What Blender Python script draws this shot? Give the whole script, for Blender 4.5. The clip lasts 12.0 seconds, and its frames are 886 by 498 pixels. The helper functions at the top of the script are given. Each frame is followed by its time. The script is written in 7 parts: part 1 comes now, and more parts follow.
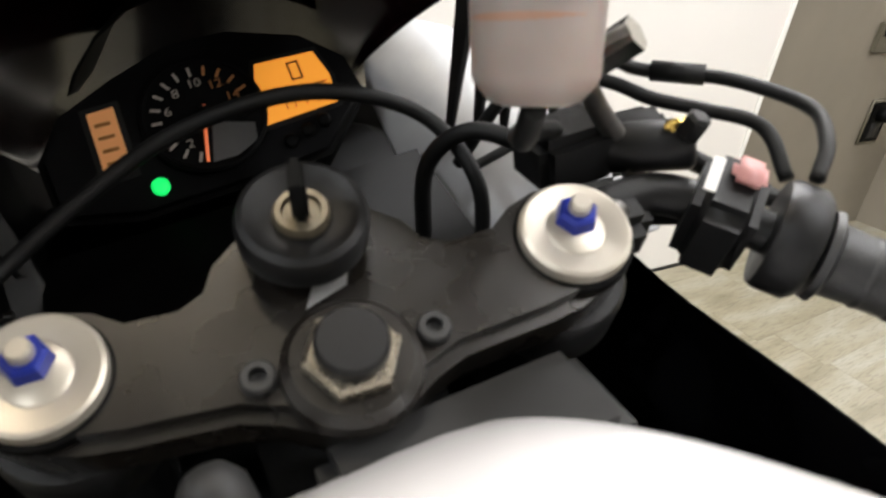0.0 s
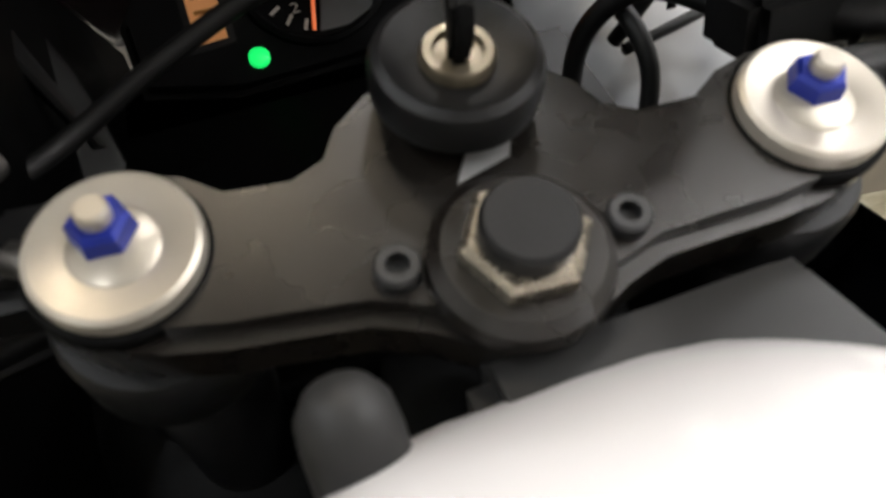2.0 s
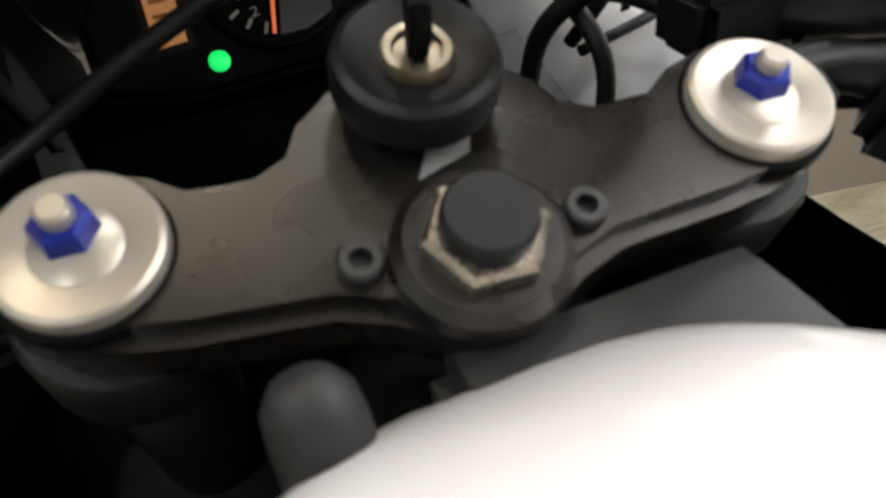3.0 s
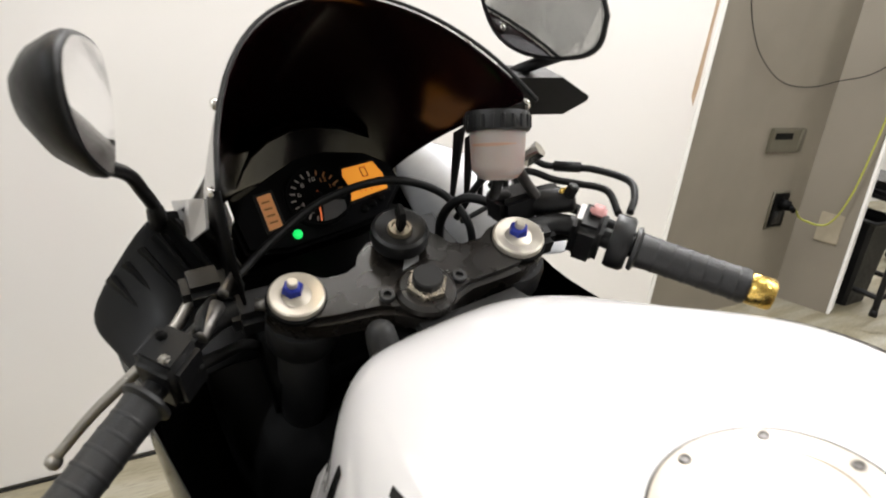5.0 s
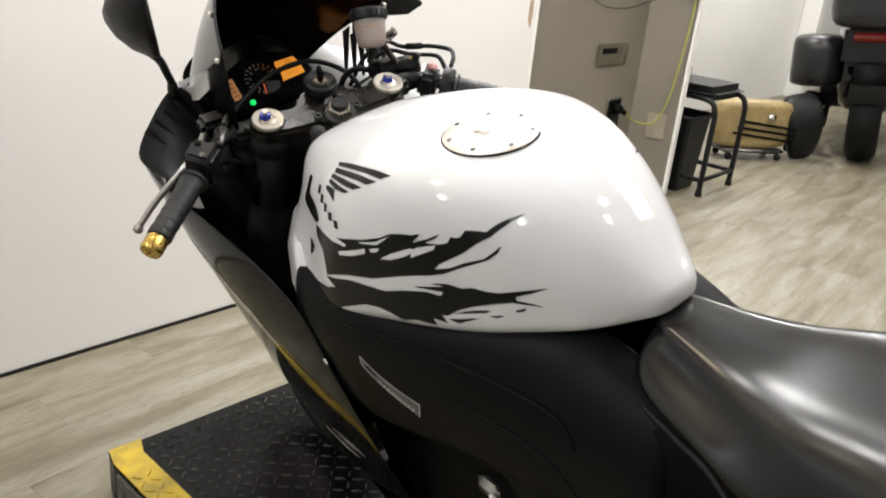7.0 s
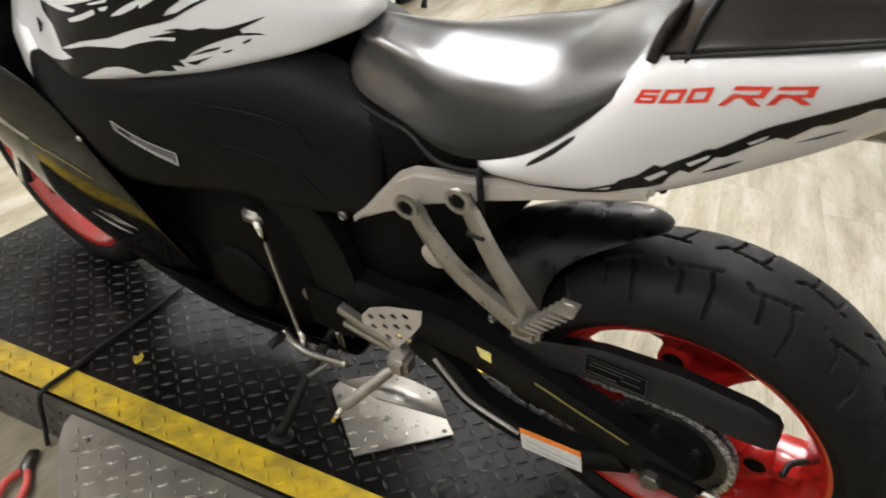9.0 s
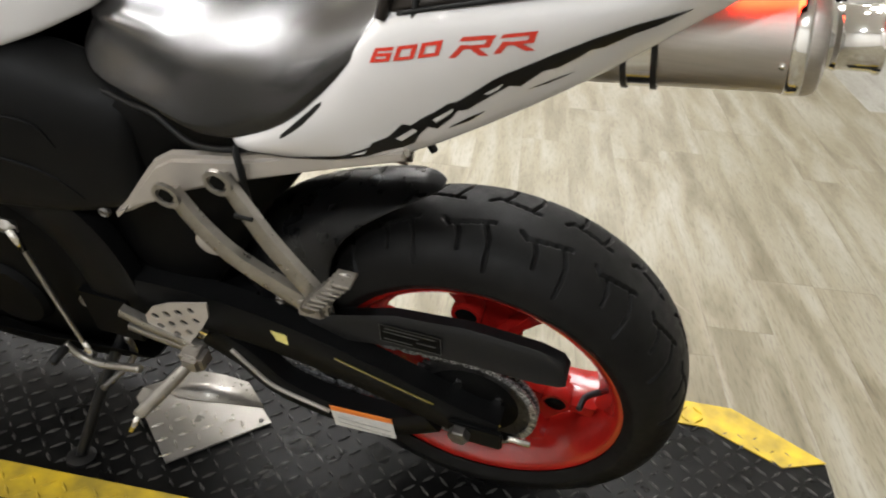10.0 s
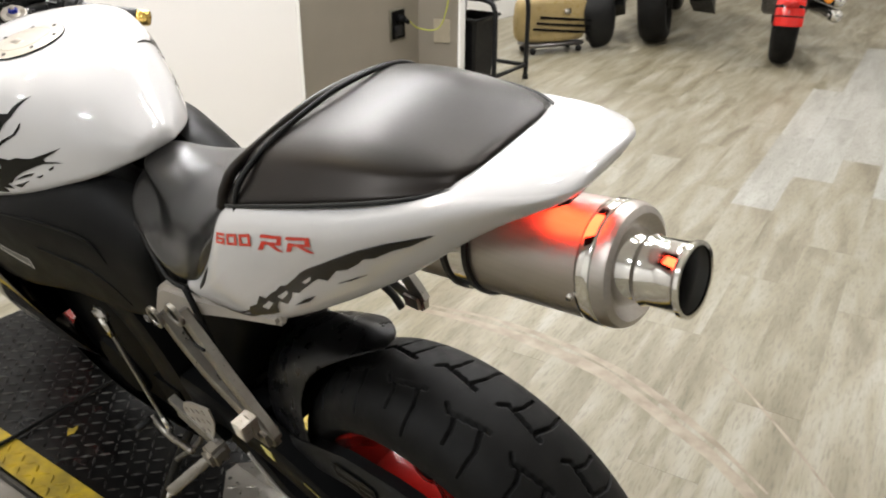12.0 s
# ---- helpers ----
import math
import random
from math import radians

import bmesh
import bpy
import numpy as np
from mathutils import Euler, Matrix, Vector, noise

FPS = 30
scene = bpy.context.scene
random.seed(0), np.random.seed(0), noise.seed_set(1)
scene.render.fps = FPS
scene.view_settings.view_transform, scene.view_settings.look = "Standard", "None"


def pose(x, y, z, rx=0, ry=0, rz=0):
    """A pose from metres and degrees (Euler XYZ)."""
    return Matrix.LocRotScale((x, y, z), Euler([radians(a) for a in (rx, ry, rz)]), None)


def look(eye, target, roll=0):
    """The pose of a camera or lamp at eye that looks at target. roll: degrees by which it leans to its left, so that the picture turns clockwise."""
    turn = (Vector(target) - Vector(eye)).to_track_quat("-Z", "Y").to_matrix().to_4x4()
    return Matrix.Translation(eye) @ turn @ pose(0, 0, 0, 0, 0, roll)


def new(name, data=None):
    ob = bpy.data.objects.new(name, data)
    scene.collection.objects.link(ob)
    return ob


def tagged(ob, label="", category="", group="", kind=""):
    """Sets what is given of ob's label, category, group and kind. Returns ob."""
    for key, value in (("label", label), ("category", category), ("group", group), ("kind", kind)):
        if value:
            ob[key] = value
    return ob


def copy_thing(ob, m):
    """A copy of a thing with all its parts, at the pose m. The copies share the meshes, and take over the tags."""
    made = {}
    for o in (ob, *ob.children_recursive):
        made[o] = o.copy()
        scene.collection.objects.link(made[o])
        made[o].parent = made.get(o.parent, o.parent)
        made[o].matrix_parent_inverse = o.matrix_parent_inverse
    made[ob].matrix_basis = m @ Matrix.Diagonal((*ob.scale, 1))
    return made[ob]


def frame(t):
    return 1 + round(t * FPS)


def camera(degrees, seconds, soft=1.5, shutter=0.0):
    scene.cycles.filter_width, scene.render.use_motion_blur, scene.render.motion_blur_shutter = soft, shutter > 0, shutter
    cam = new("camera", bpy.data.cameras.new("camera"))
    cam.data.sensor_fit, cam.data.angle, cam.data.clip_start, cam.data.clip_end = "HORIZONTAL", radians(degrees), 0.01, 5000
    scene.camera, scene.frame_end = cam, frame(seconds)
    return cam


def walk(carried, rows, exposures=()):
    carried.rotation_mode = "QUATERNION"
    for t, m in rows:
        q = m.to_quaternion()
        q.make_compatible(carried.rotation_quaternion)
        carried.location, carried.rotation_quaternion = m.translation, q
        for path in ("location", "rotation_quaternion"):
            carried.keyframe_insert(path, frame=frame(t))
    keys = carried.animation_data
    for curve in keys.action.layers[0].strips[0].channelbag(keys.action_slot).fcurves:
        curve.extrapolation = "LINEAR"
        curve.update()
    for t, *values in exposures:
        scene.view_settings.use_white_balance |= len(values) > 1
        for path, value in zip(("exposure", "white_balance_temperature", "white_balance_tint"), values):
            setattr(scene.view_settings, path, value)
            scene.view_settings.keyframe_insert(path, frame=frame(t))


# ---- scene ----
cam = camera(58.05, 12.0, 1.9, 0.2)
cam.data.dof.use_dof, cam.data.dof.focus_distance, cam.data.dof.aperture_fstop = True, 1.4, 15.0
PATH = [
    (0, (-0.1076, 0.8556, 1.2384), (0.3477, 1.6205, 0.7827), 10.51),
    (0.5, (-0.1153, 0.8922, 1.1984), (0.2933, 1.6586, 0.7027), 10.18),
    (1, (-0.1094, 0.9160, 1.1816), (0.2820, 1.6790, 0.6674), 11.14),
    (1.5, (-0.1048, 0.9163, 1.1753), (0.2806, 1.6758, 0.6513), 10.54),
    (2, (-0.1084, 0.9221, 1.1704), (0.2656, 1.6831, 0.6404), 10.80),
    (2.5, (-0.1083, 0.9196, 1.1663), (0.2781, 1.6787, 0.6425), 10.91),
    (4.5, (-0.2102, 0.7960, 1.2641), (0.2951, 1.5449, 0.8353), 11.24),
    (5, (-0.3669, 0.5000, 1.3307), (0.1428, 1.2957, 1.0037), 9.22),
    (5.5, (-0.4812, 0.3471, 1.3742), (0.0436, 1.1395, 1.0632), 4.81),
    (6, (-0.6073, 0.2472, 1.3869), (0.0108, 0.9834, 1.1113), 4.05),
    (6.5, (-0.7092, 0.1072, 1.3699), (-0.0620, 0.8046, 1.0619), 4.82),
    (7, (-0.7314, -0.0446, 1.3315), (-0.1165, 0.6577, 0.9730), 5.73),
    (7.2, (-0.7492, -0.0904, 1.3226), (-0.1365, 0.6056, 0.9482), 4.98),
    (8.8, (-0.9076, -0.2346, 1.2650), (-0.1654, 0.2258, 0.7780), 4.83),
    (9, (-0.8941, -0.2478, 1.2593), (-0.1383, 0.1743, 0.7588), 4.89),
    (9.5, (-0.8597, -0.2788, 1.2489), (-0.0643, 0.0334, 0.7293), 4.99),
    (10, (-0.8467, -0.3106, 1.2496), (-0.0188, -0.0819, 0.7375), 4.68),
    (10.5, (-0.8581, -0.3497, 1.2706), (-0.0088, -0.2013, 0.7639), 5.64),
    (11, (-0.8249, -0.4289, 1.3285), (0.0160, -0.1407, 0.8704), -1.63),
    (11.5, (-0.7382, -0.6587, 1.3701), (0.0408, -0.1929, 0.9503), 3.75),
    (12, (-0.5760, -0.7370, 1.3772), (0.0956, -0.1356, 0.9444), 0.33),
]
walk(cam, [(t, look(eye, target, roll)) for t, eye, target, roll in PATH],
     exposures=((0.0, 0.0), (4.5, -0.16), (7.2, -0.18), (8.8, 0.36), (9.6, 0.32), (10.4, 0.12), (11.0, 0.07), (12.0, -0.05)))

# ---- light ----
world = bpy.data.worlds.new("world")
scene.world = world
world.use_nodes = True
world.node_tree.nodes["Background"].inputs[0].default_value = (1.0, 0.96, 0.92, 1)
world.node_tree.nodes["Background"].inputs[1].default_value = 0.02

# round downlights let into the ceiling; far and west ones are unseen, added for brightness
NEAR_LAMPS = ((-0.65, 1.80), (0.05, 1.85), (0.80, 2.00), (0.53, 0.80), (1.12, 0.63), (0.70, 0.06), (1.30, 0.10), (0.45, -0.35))
FAR_FILL_LAMPS = ((2.8, 1.6), (2.8, -0.6), (4.6, 1.7), (4.8, -0.3), (6.8, 2.2), (6.8, 0.4), (9.5, 2.2), (9.5, 0.2), (4.5, 3.55), (6.9, 3.75))
WEST_FILL_LAMPS = ((-2.3, 1.3), (-2.4, -0.5), (-3.8, 0.6), (-3.6, -1.4))


def lamp_power(i, lx, ly):
    if lx < -2:
        return 40
    if i < len(NEAR_LAMPS):
        return 9 if i == 0 else 10 if i < 3 else 5 if ly < 0 else 8
    return 62 if ly > 3 else 12 if lx < 3 else 30


for i, (lx, ly) in enumerate(NEAR_LAMPS + FAR_FILL_LAMPS + WEST_FILL_LAMPS):
    data = bpy.data.lights.new("downlight", "AREA")
    data.shape, data.size, data.energy, data.color = "DISK", 0.16, lamp_power(i, lx, ly), (0.94, 0.97, 1.0) if lx < -2 else (1.0, 0.84, 0.62) if i == 0 else (1.0, 0.974, 0.950)
    ob = new("downlight_lamp", data)
    ob.matrix_world = look((lx, ly, 2.955), (lx, ly, 0))

# flat light fixtures hung under the ceiling: a panel beside the platform, a long bar that washes the white wall
FIXTURES = (("ceiling_light_panel", "flat white light panel hung under the ceiling", (1.50, 0.45, 2.90), (0.90, 1.50), 8.7, 52),
            ("wall_wash_light_bar", "long white light bar hung beside the wall panel", (1.50, 2.36, 2.90), (1.80, 0.30), 8.7, 82))
for fname, flabel, at_, size_, turn_, watts in FIXTURES:
    data = bpy.data.lights.new("fixture_light", "AREA")
    data.shape, data.size, data.size_y, data.energy, data.color = "RECTANGLE", *size_, watts, (0.985, 0.985, 1.0)
    ob = new("fixture_lamp", data)
    ob.matrix_world = pose(*at_, 0, 0, turn_)

# ---- materials ----
def material(name, colour, rough=0.5, metal=0.0, var=0.0, scale=8.0, bump=0.0, bump_scale=200.0, rough_var=0.0, colour2=None, stretch=None, **kw):
    """A procedural surface: base colour with stains at one scale, fine relief and gloss changes at another."""
    m = bpy.data.materials.new(name)
    m.use_nodes = True
    nt = m.node_tree
    p = nt.nodes["Principled BSDF"]
    p.inputs["Roughness"].default_value = rough
    p.inputs["Metallic"].default_value = metal
    for k, v in kw.items():
        p.inputs[k.replace("_", " ")].default_value = v
    p.inputs["Base Color"].default_value = (*colour, 1)
    tc = nt.nodes.new("ShaderNodeTexCoord")
    vec = tc.outputs["Object"]
    if stretch:
        mp = nt.nodes.new("ShaderNodeMapping")
        mp.inputs["Scale"].default_value = stretch
        nt.links.new(vec, mp.inputs["Vector"])
        vec = mp.outputs["Vector"]

    def noise_node(sc, detail=4.0):
        n = nt.nodes.new("ShaderNodeTexNoise")
        n.inputs["Scale"].default_value = sc
        n.inputs["Detail"].default_value = detail
        nt.links.new(vec, n.inputs["Vector"])
        return n

    if var or colour2:
        n = noise_node(scale)
        r = nt.nodes.new("ShaderNodeMapRange")
        r.inputs["From Min"].default_value, r.inputs["From Max"].default_value = 0.3, 0.7
        nt.links.new(n.outputs["Fac"], r.inputs["Value"])
        mx = nt.nodes.new("ShaderNodeMix")
        mx.data_type = "RGBA"
        c2 = colour2 or tuple(c * (1 - var) for c in colour)
        mx.inputs["A"].default_value, mx.inputs["B"].default_value = (*colour, 1), (*c2, 1)
        nt.links.new(r.outputs["Result"], mx.inputs["Factor"])
        nt.links.new(mx.outputs["Result"], p.inputs["Base Color"])
    if rough_var:
        n = noise_node(scale * 2.7)
        r = nt.nodes.new("ShaderNodeMapRange")
        r.inputs["From Min"].default_value, r.inputs["From Max"].default_value = 0.3, 0.7
        r.inputs["To Min"].default_value, r.inputs["To Max"].default_value = max(0.0, rough - rough_var), rough + rough_var
        nt.links.new(n.outputs["Fac"], r.inputs["Value"])
        nt.links.new(r.outputs["Result"], p.inputs["Roughness"])
    if bump:
        n = noise_node(bump_scale, 3.0)
        b = nt.nodes.new("ShaderNodeBump")
        b.inputs["Strength"].default_value = bump
        b.inputs["Distance"].default_value = 0.001
        nt.links.new(n.outputs["Fac"], b.inputs["Height"])
        nt.links.new(b.outputs["Normal"], p.inputs["Normal"])
    return m


def glow(name, colour, strength):
    m = bpy.data.materials.new(name)
    m.use_nodes = True
    p = m.node_tree.nodes["Principled BSDF"]
    p.inputs["Base Color"].default_value = (*colour, 1)
    p.inputs["Emission Color"].default_value = (*colour, 1)
    p.inputs["Emission Strength"].default_value = strength
    p.inputs["Roughness"].default_value = 0.3
    return m


WHITE = material("white_pearl_paint", (0.63, 0.617, 0.617), 0.55, var=0.03, scale=5, rough_var=0.02, Specular_IOR_Level=0.15, Coat_Weight=1.0, Coat_Roughness=0.02, Coat_IOR=1.55)
MATT = material("matt_black_plastic", (0.008, 0.008, 0.0084), 0.42, var=0.3, scale=14, bump=0.25, bump_scale=900, rough_var=0.07, Specular_IOR_Level=0.25)
COVER = material("satin_black_cover", (0.0042, 0.0043, 0.0044), 0.46, var=0.25, scale=9, bump=0.08, bump_scale=700, rough_var=0.05, Specular_IOR_Level=0.09)
HUGGER = material("scuffed_hugger_plastic", (0.008, 0.008, 0.0085), 0.33, var=0.4, scale=12, bump=0.10, bump_scale=300, rough_var=0.12, Specular_IOR_Level=0.35)
DARK = material("dark_plastic", (0.0024, 0.0024, 0.0024), 0.55, var=0.3, scale=20, bump=0.2, bump_scale=500, Specular_IOR_Level=0.07)
GLOSS = material("gloss_black_paint", (0.003, 0.003, 0.0034), 0.08, var=0.3, scale=12, rough_var=0.02, Specular_IOR_Level=0.35)
SMOKE = material("smoked_screen", (0.007, 0.0018, 0.0025), 0.14, rough_var=0.03, scale=3, IOR=1.49, Specular_IOR_Level=0.28)
RUBBER = material("tyre_rubber", (0.0085, 0.0082, 0.0078), 0.54, var=0.4, scale=25, bump=0.25, bump_scale=500, rough_var=0.08, Specular_IOR_Level=0.13)
GRIPRUB = material("grip_rubber", (0.012, 0.012, 0.0125), 0.5, var=0.3, scale=60, bump=0.4, bump_scale=600)
VINYL = material("worn_seat_vinyl", (0.006, 0.0057, 0.0055), 0.215, var=0.2, scale=5, rough_var=0.02, bump=0.03, bump_scale=260, Specular_IOR_Level=0.4)
PILLION = material("pillion_vinyl", (0.009, 0.0074, 0.0064), 0.34, var=0.25, scale=4.5, bump=0.06, bump_scale=350, rough_var=0.03, Specular_IOR_Level=0.2, Specular_Tint=(1.0, 0.90, 0.82, 1.0))
RED = material("red_rim_paint", (0.33, 0.011, 0.008), 0.18, var=0.25, scale=18, rough_var=0.06, Coat_Weight=0.5)
TITAN = material("brushed_titanium", (0.47, 0.44, 0.41), 0.36, 1.0, var=0.12, scale=6, bump=0.1, bump_scale=300, rough_var=0.06, stretch=(40, 1, 40))
CHROME = material("polished_steel", (0.78, 0.76, 0.73), 0.10, 1.0, var=0.1, scale=30, rough_var=0.06)
ALU = material("cast_aluminium", (0.36, 0.34, 0.31), 0.36, 0.9, var=0.2, scale=40, bump=0.2, bump_scale=500, rough_var=0.1)
SUBFRAME = material("painted_subframe", (0.42, 0.385, 0.345), 0.4, 0.3, var=0.12, scale=14, bump=0.15, bump_scale=500)
CAPS = material("machined_fork_cap", (0.44, 0.405, 0.345), 0.36, 0.6, var=0.07, scale=60, bump=0.12, bump_scale=800, rough_var=0.03)
BLUE = material("blue_anodised", (0.012, 0.028, 0.30), 0.28, 0.35, var=0.25, scale=80)
GOLD = material("gold_anodised", (0.62, 0.42, 0.11), 0.25, 0.9, var=0.15, scale=50, rough_var=0.08)
YOKE = material("yoke_coating", (0.0125, 0.0105, 0.0088), 0.28, 0.1, var=0.3, scale=14, bump=0.10, bump_scale=1400, rough_var=0.06)
SPROCKET = material("greasy_sprocket", (0.035, 0.034, 0.033), 0.35, 0.5, var=0.7, scale=90, rough_var=0.1)
MOUNT = material("grey_mount_rubber", (0.018, 0.0177, 0.0174), 0.50, var=0.25, scale=20, bump=0.1, bump_scale=800, rough_var=0.05, Specular_IOR_Level=0.3)
LINK = material("bright_chain_links", (0.50, 0.50, 0.50), 0.26, 0.6, var=0.9, scale=110, rough_var=0.1)
CHAIN = material("chain_steel", (0.20, 0.19, 0.18), 0.4, 0.9, var=0.5, scale=60, bump=0.3)
DECAL = material("black_graphic", (0.004, 0.004, 0.004), 0.25, var=0.2, scale=30, Specular_IOR_Level=0.22)
REDTEXT = material("red_graphic", (0.62, 0.030, 0.015), 0.2, var=0.1, scale=40, Coat_Weight=0.6, Coat_Roughness=0.04)
STICKER = material("white_sticker", (0.62, 0.61, 0.59), 0.4, var=0.2, scale=60)
ORANGE = material("orange_sticker", (0.75, 0.20, 0.03), 0.4, var=0.1, scale=60)
DIMINK = material("faded_silver_print", (0.07, 0.07, 0.07), 0.45, 0.2, var=0.3, scale=80)
SILVERINK = material("silver_print", (0.33, 0.33, 0.33), 0.4, 0.3, var=0.2, scale=80)
YELLOWSTICK = material("yellow_sticker", (0.75, 0.66, 0.22), 0.5, var=0.15, scale=60)
STRIPE = material("olive_stripe", (0.16, 0.13, 0.03), 0.2, var=0.4, scale=25, Coat_Weight=0.5)
PATTERN = material("silver_stripe", (0.36, 0.33, 0.27), 0.25, var=0.6, scale=30, Coat_Weight=0.5)
FUELCAP = material("fuel_cap_alloy", (0.56, 0.51, 0.44), 0.34, 0.5, var=0.05, scale=25, bump=0.05, bump_scale=900, rough_var=0.02)
PALEPLATE = material("yellowed_plate", (0.30, 0.26, 0.19), 0.5, var=0.15, scale=25)
DARKRED = material("dark_red_reflector", (0.16, 0.010, 0.008), 0.2, var=0.2, scale=30)
BEIGE = material("old_white_switch", (0.085, 0.076, 0.052), 0.5, var=0.15, scale=25)
RES = material("translucent_reservoir", (0.30, 0.255, 0.235), 0.35, var=0.15, scale=20, Subsurface_Weight=0.3)
FLUID = material("brake_fluid", (0.36, 0.20, 0.14), 0.3, var=0.2, scale=20)
NUTSTEEL = material("worn_nut_chrome", (0.46, 0.41, 0.33), 0.30, 0.9, var=0.5, scale=70, rough_var=0.12)
BARREL = material("worn_lock_brass", (0.20, 0.17, 0.12), 0.36, 0.7, var=0.4, scale=90, rough_var=0.1)
KILL = material("faded_red_switch", (0.55, 0.26, 0.25), 0.45, var=0.3, scale=90)
REDBTN = material("red_button", (0.60, 0.10, 0.09), 0.4, var=0.15, scale=60)
LCD = glow("amber_display", (0.86, 0.31, 0.035), 0.75)
LCDDIM = glow("amber_display_dim", (0.55, 0.24, 0.09), 0.35)
GREEN = glow("green_lamp", (0.01, 0.80, 0.14), 1.1)
LCDINK = material("display_digits", (0.30, 0.12, 0.02), 0.4)
NEEDLE = glow("orange_needle", (0.85, 0.18, 0.06), 0.7)
TAILLED = glow("tail_lamp_red", (1.0, 0.035, 0.012), 26.0)
DIAL = material("dial_face", (0.005, 0.005, 0.0055), 0.6, var=0.3, scale=60, Specular_IOR_Level=0.06)
DIALGREY = material("dial_grey", (0.11, 0.11, 0.115), 0.4, var=0.3, scale=40)
MARK = material("dial_marks", (0.55, 0.50, 0.45), 0.5)
AMBERMARK = material("dial_amber_marks", (0.60, 0.25, 0.08), 0.5)
MIRROR = material("mirror_glass", (0.92, 0.92, 0.92), 0.02, 1.0)
PANEL = material("glossy_wall_panel", (0.78, 0.757, 0.733), 0.20, var=0.03, scale=1.3, rough_var=0.03, bump=0.02, bump_scale=2.2, Specular_IOR_Level=1.0)
GREIGE = material("greige_wall", (0.185, 0.162, 0.126), 0.6, var=0.10, scale=2.0, bump=0.15, bump_scale=160, rough_var=0.08)
# darker than the white wall: lack of light put into the colour
DIMWALL = material("unlit_wall", (0.30, 0.29, 0.27), 0.6, var=0.1, scale=1.6, bump=0.12, bump_scale=120)
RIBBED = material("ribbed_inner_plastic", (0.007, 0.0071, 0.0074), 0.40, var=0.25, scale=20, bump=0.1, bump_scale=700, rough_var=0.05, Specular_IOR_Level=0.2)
# pale grey that paints in the light this panel reflects
LITPANEL = material("lit_inner_panel", (0.36, 0.365, 0.375), 0.38, var=0.2, scale=20, bump=0.1, bump_scale=700, rough_var=0.05)
WALL = material("white_wall", (0.78, 0.77, 0.74), 0.55, var=0.06, scale=1.6, bump=0.12, bump_scale=120)
RUST = material("tea_stain", (0.50, 0.36, 0.24), 0.5, var=0.3, scale=9)
YELLOW = material("worn_yellow_paint", (0.62, 0.43, 0.02), 0.5, scale=22, colour2=(0.30, 0.22, 0.03), bump=0.3, bump_scale=300, rough_var=0.1)
PLATE = material("dark_tread_plate", (0.0075, 0.0073, 0.0071), 0.36, 0.1, var=0.6, scale=5, bump=0.3, bump_scale=250, rough_var=0.14, Specular_IOR_Level=0.13)
LUGS = material("worn_tread_lugs", (0.105, 0.102, 0.096), 0.28, 0.4, var=0.75, scale=6, bump=0.3, bump_scale=250, rough_var=0.12)
SATIN = material("satin_grey_panel", (0.010, 0.010, 0.011), 0.30, var=0.15, scale=14, bump=0.15, bump_scale=900, rough_var=0.02, Specular_IOR_Level=0.45)
BRIGHTLUG = material("polished_lugs", (0.78, 0.75, 0.70), 0.22, 0.9, var=0.15, scale=30, rough_var=0.06)
SKIRT = material("dull_tread_plate", (0.12, 0.112, 0.10), 0.45, 0.5, var=0.5, scale=9, bump=0.25, bump_scale=250, rough_var=0.12)
TREAD = material("bright_tread_plate", (0.34, 0.32, 0.29), 0.38, 0.7, var=0.25, scale=9, bump=0.25, bump_scale=250, rough_var=0.12)
BACKBLACK = material("black_rubber_seal", (0.006, 0.006, 0.006), 0.55, var=0.3, scale=20, Specular_IOR_Level=0.25)
GREENCORD = material("green_cord", (0.32, 0.33, 0.05), 0.5)
CASE = material("tan_pannier", (0.36, 0.27, 0.12), 0.32, var=0.2, scale=8, rough_var=0.08)
TAILRED = material("red_lens", (0.55, 0.02, 0.015), 0.15)
AMBER = material("amber_lens", (0.75, 0.26, 0.02), 0.2)
GREYBIN = material("grey_barrel", (0.16, 0.19, 0.21), 0.5, var=0.15, scale=8)


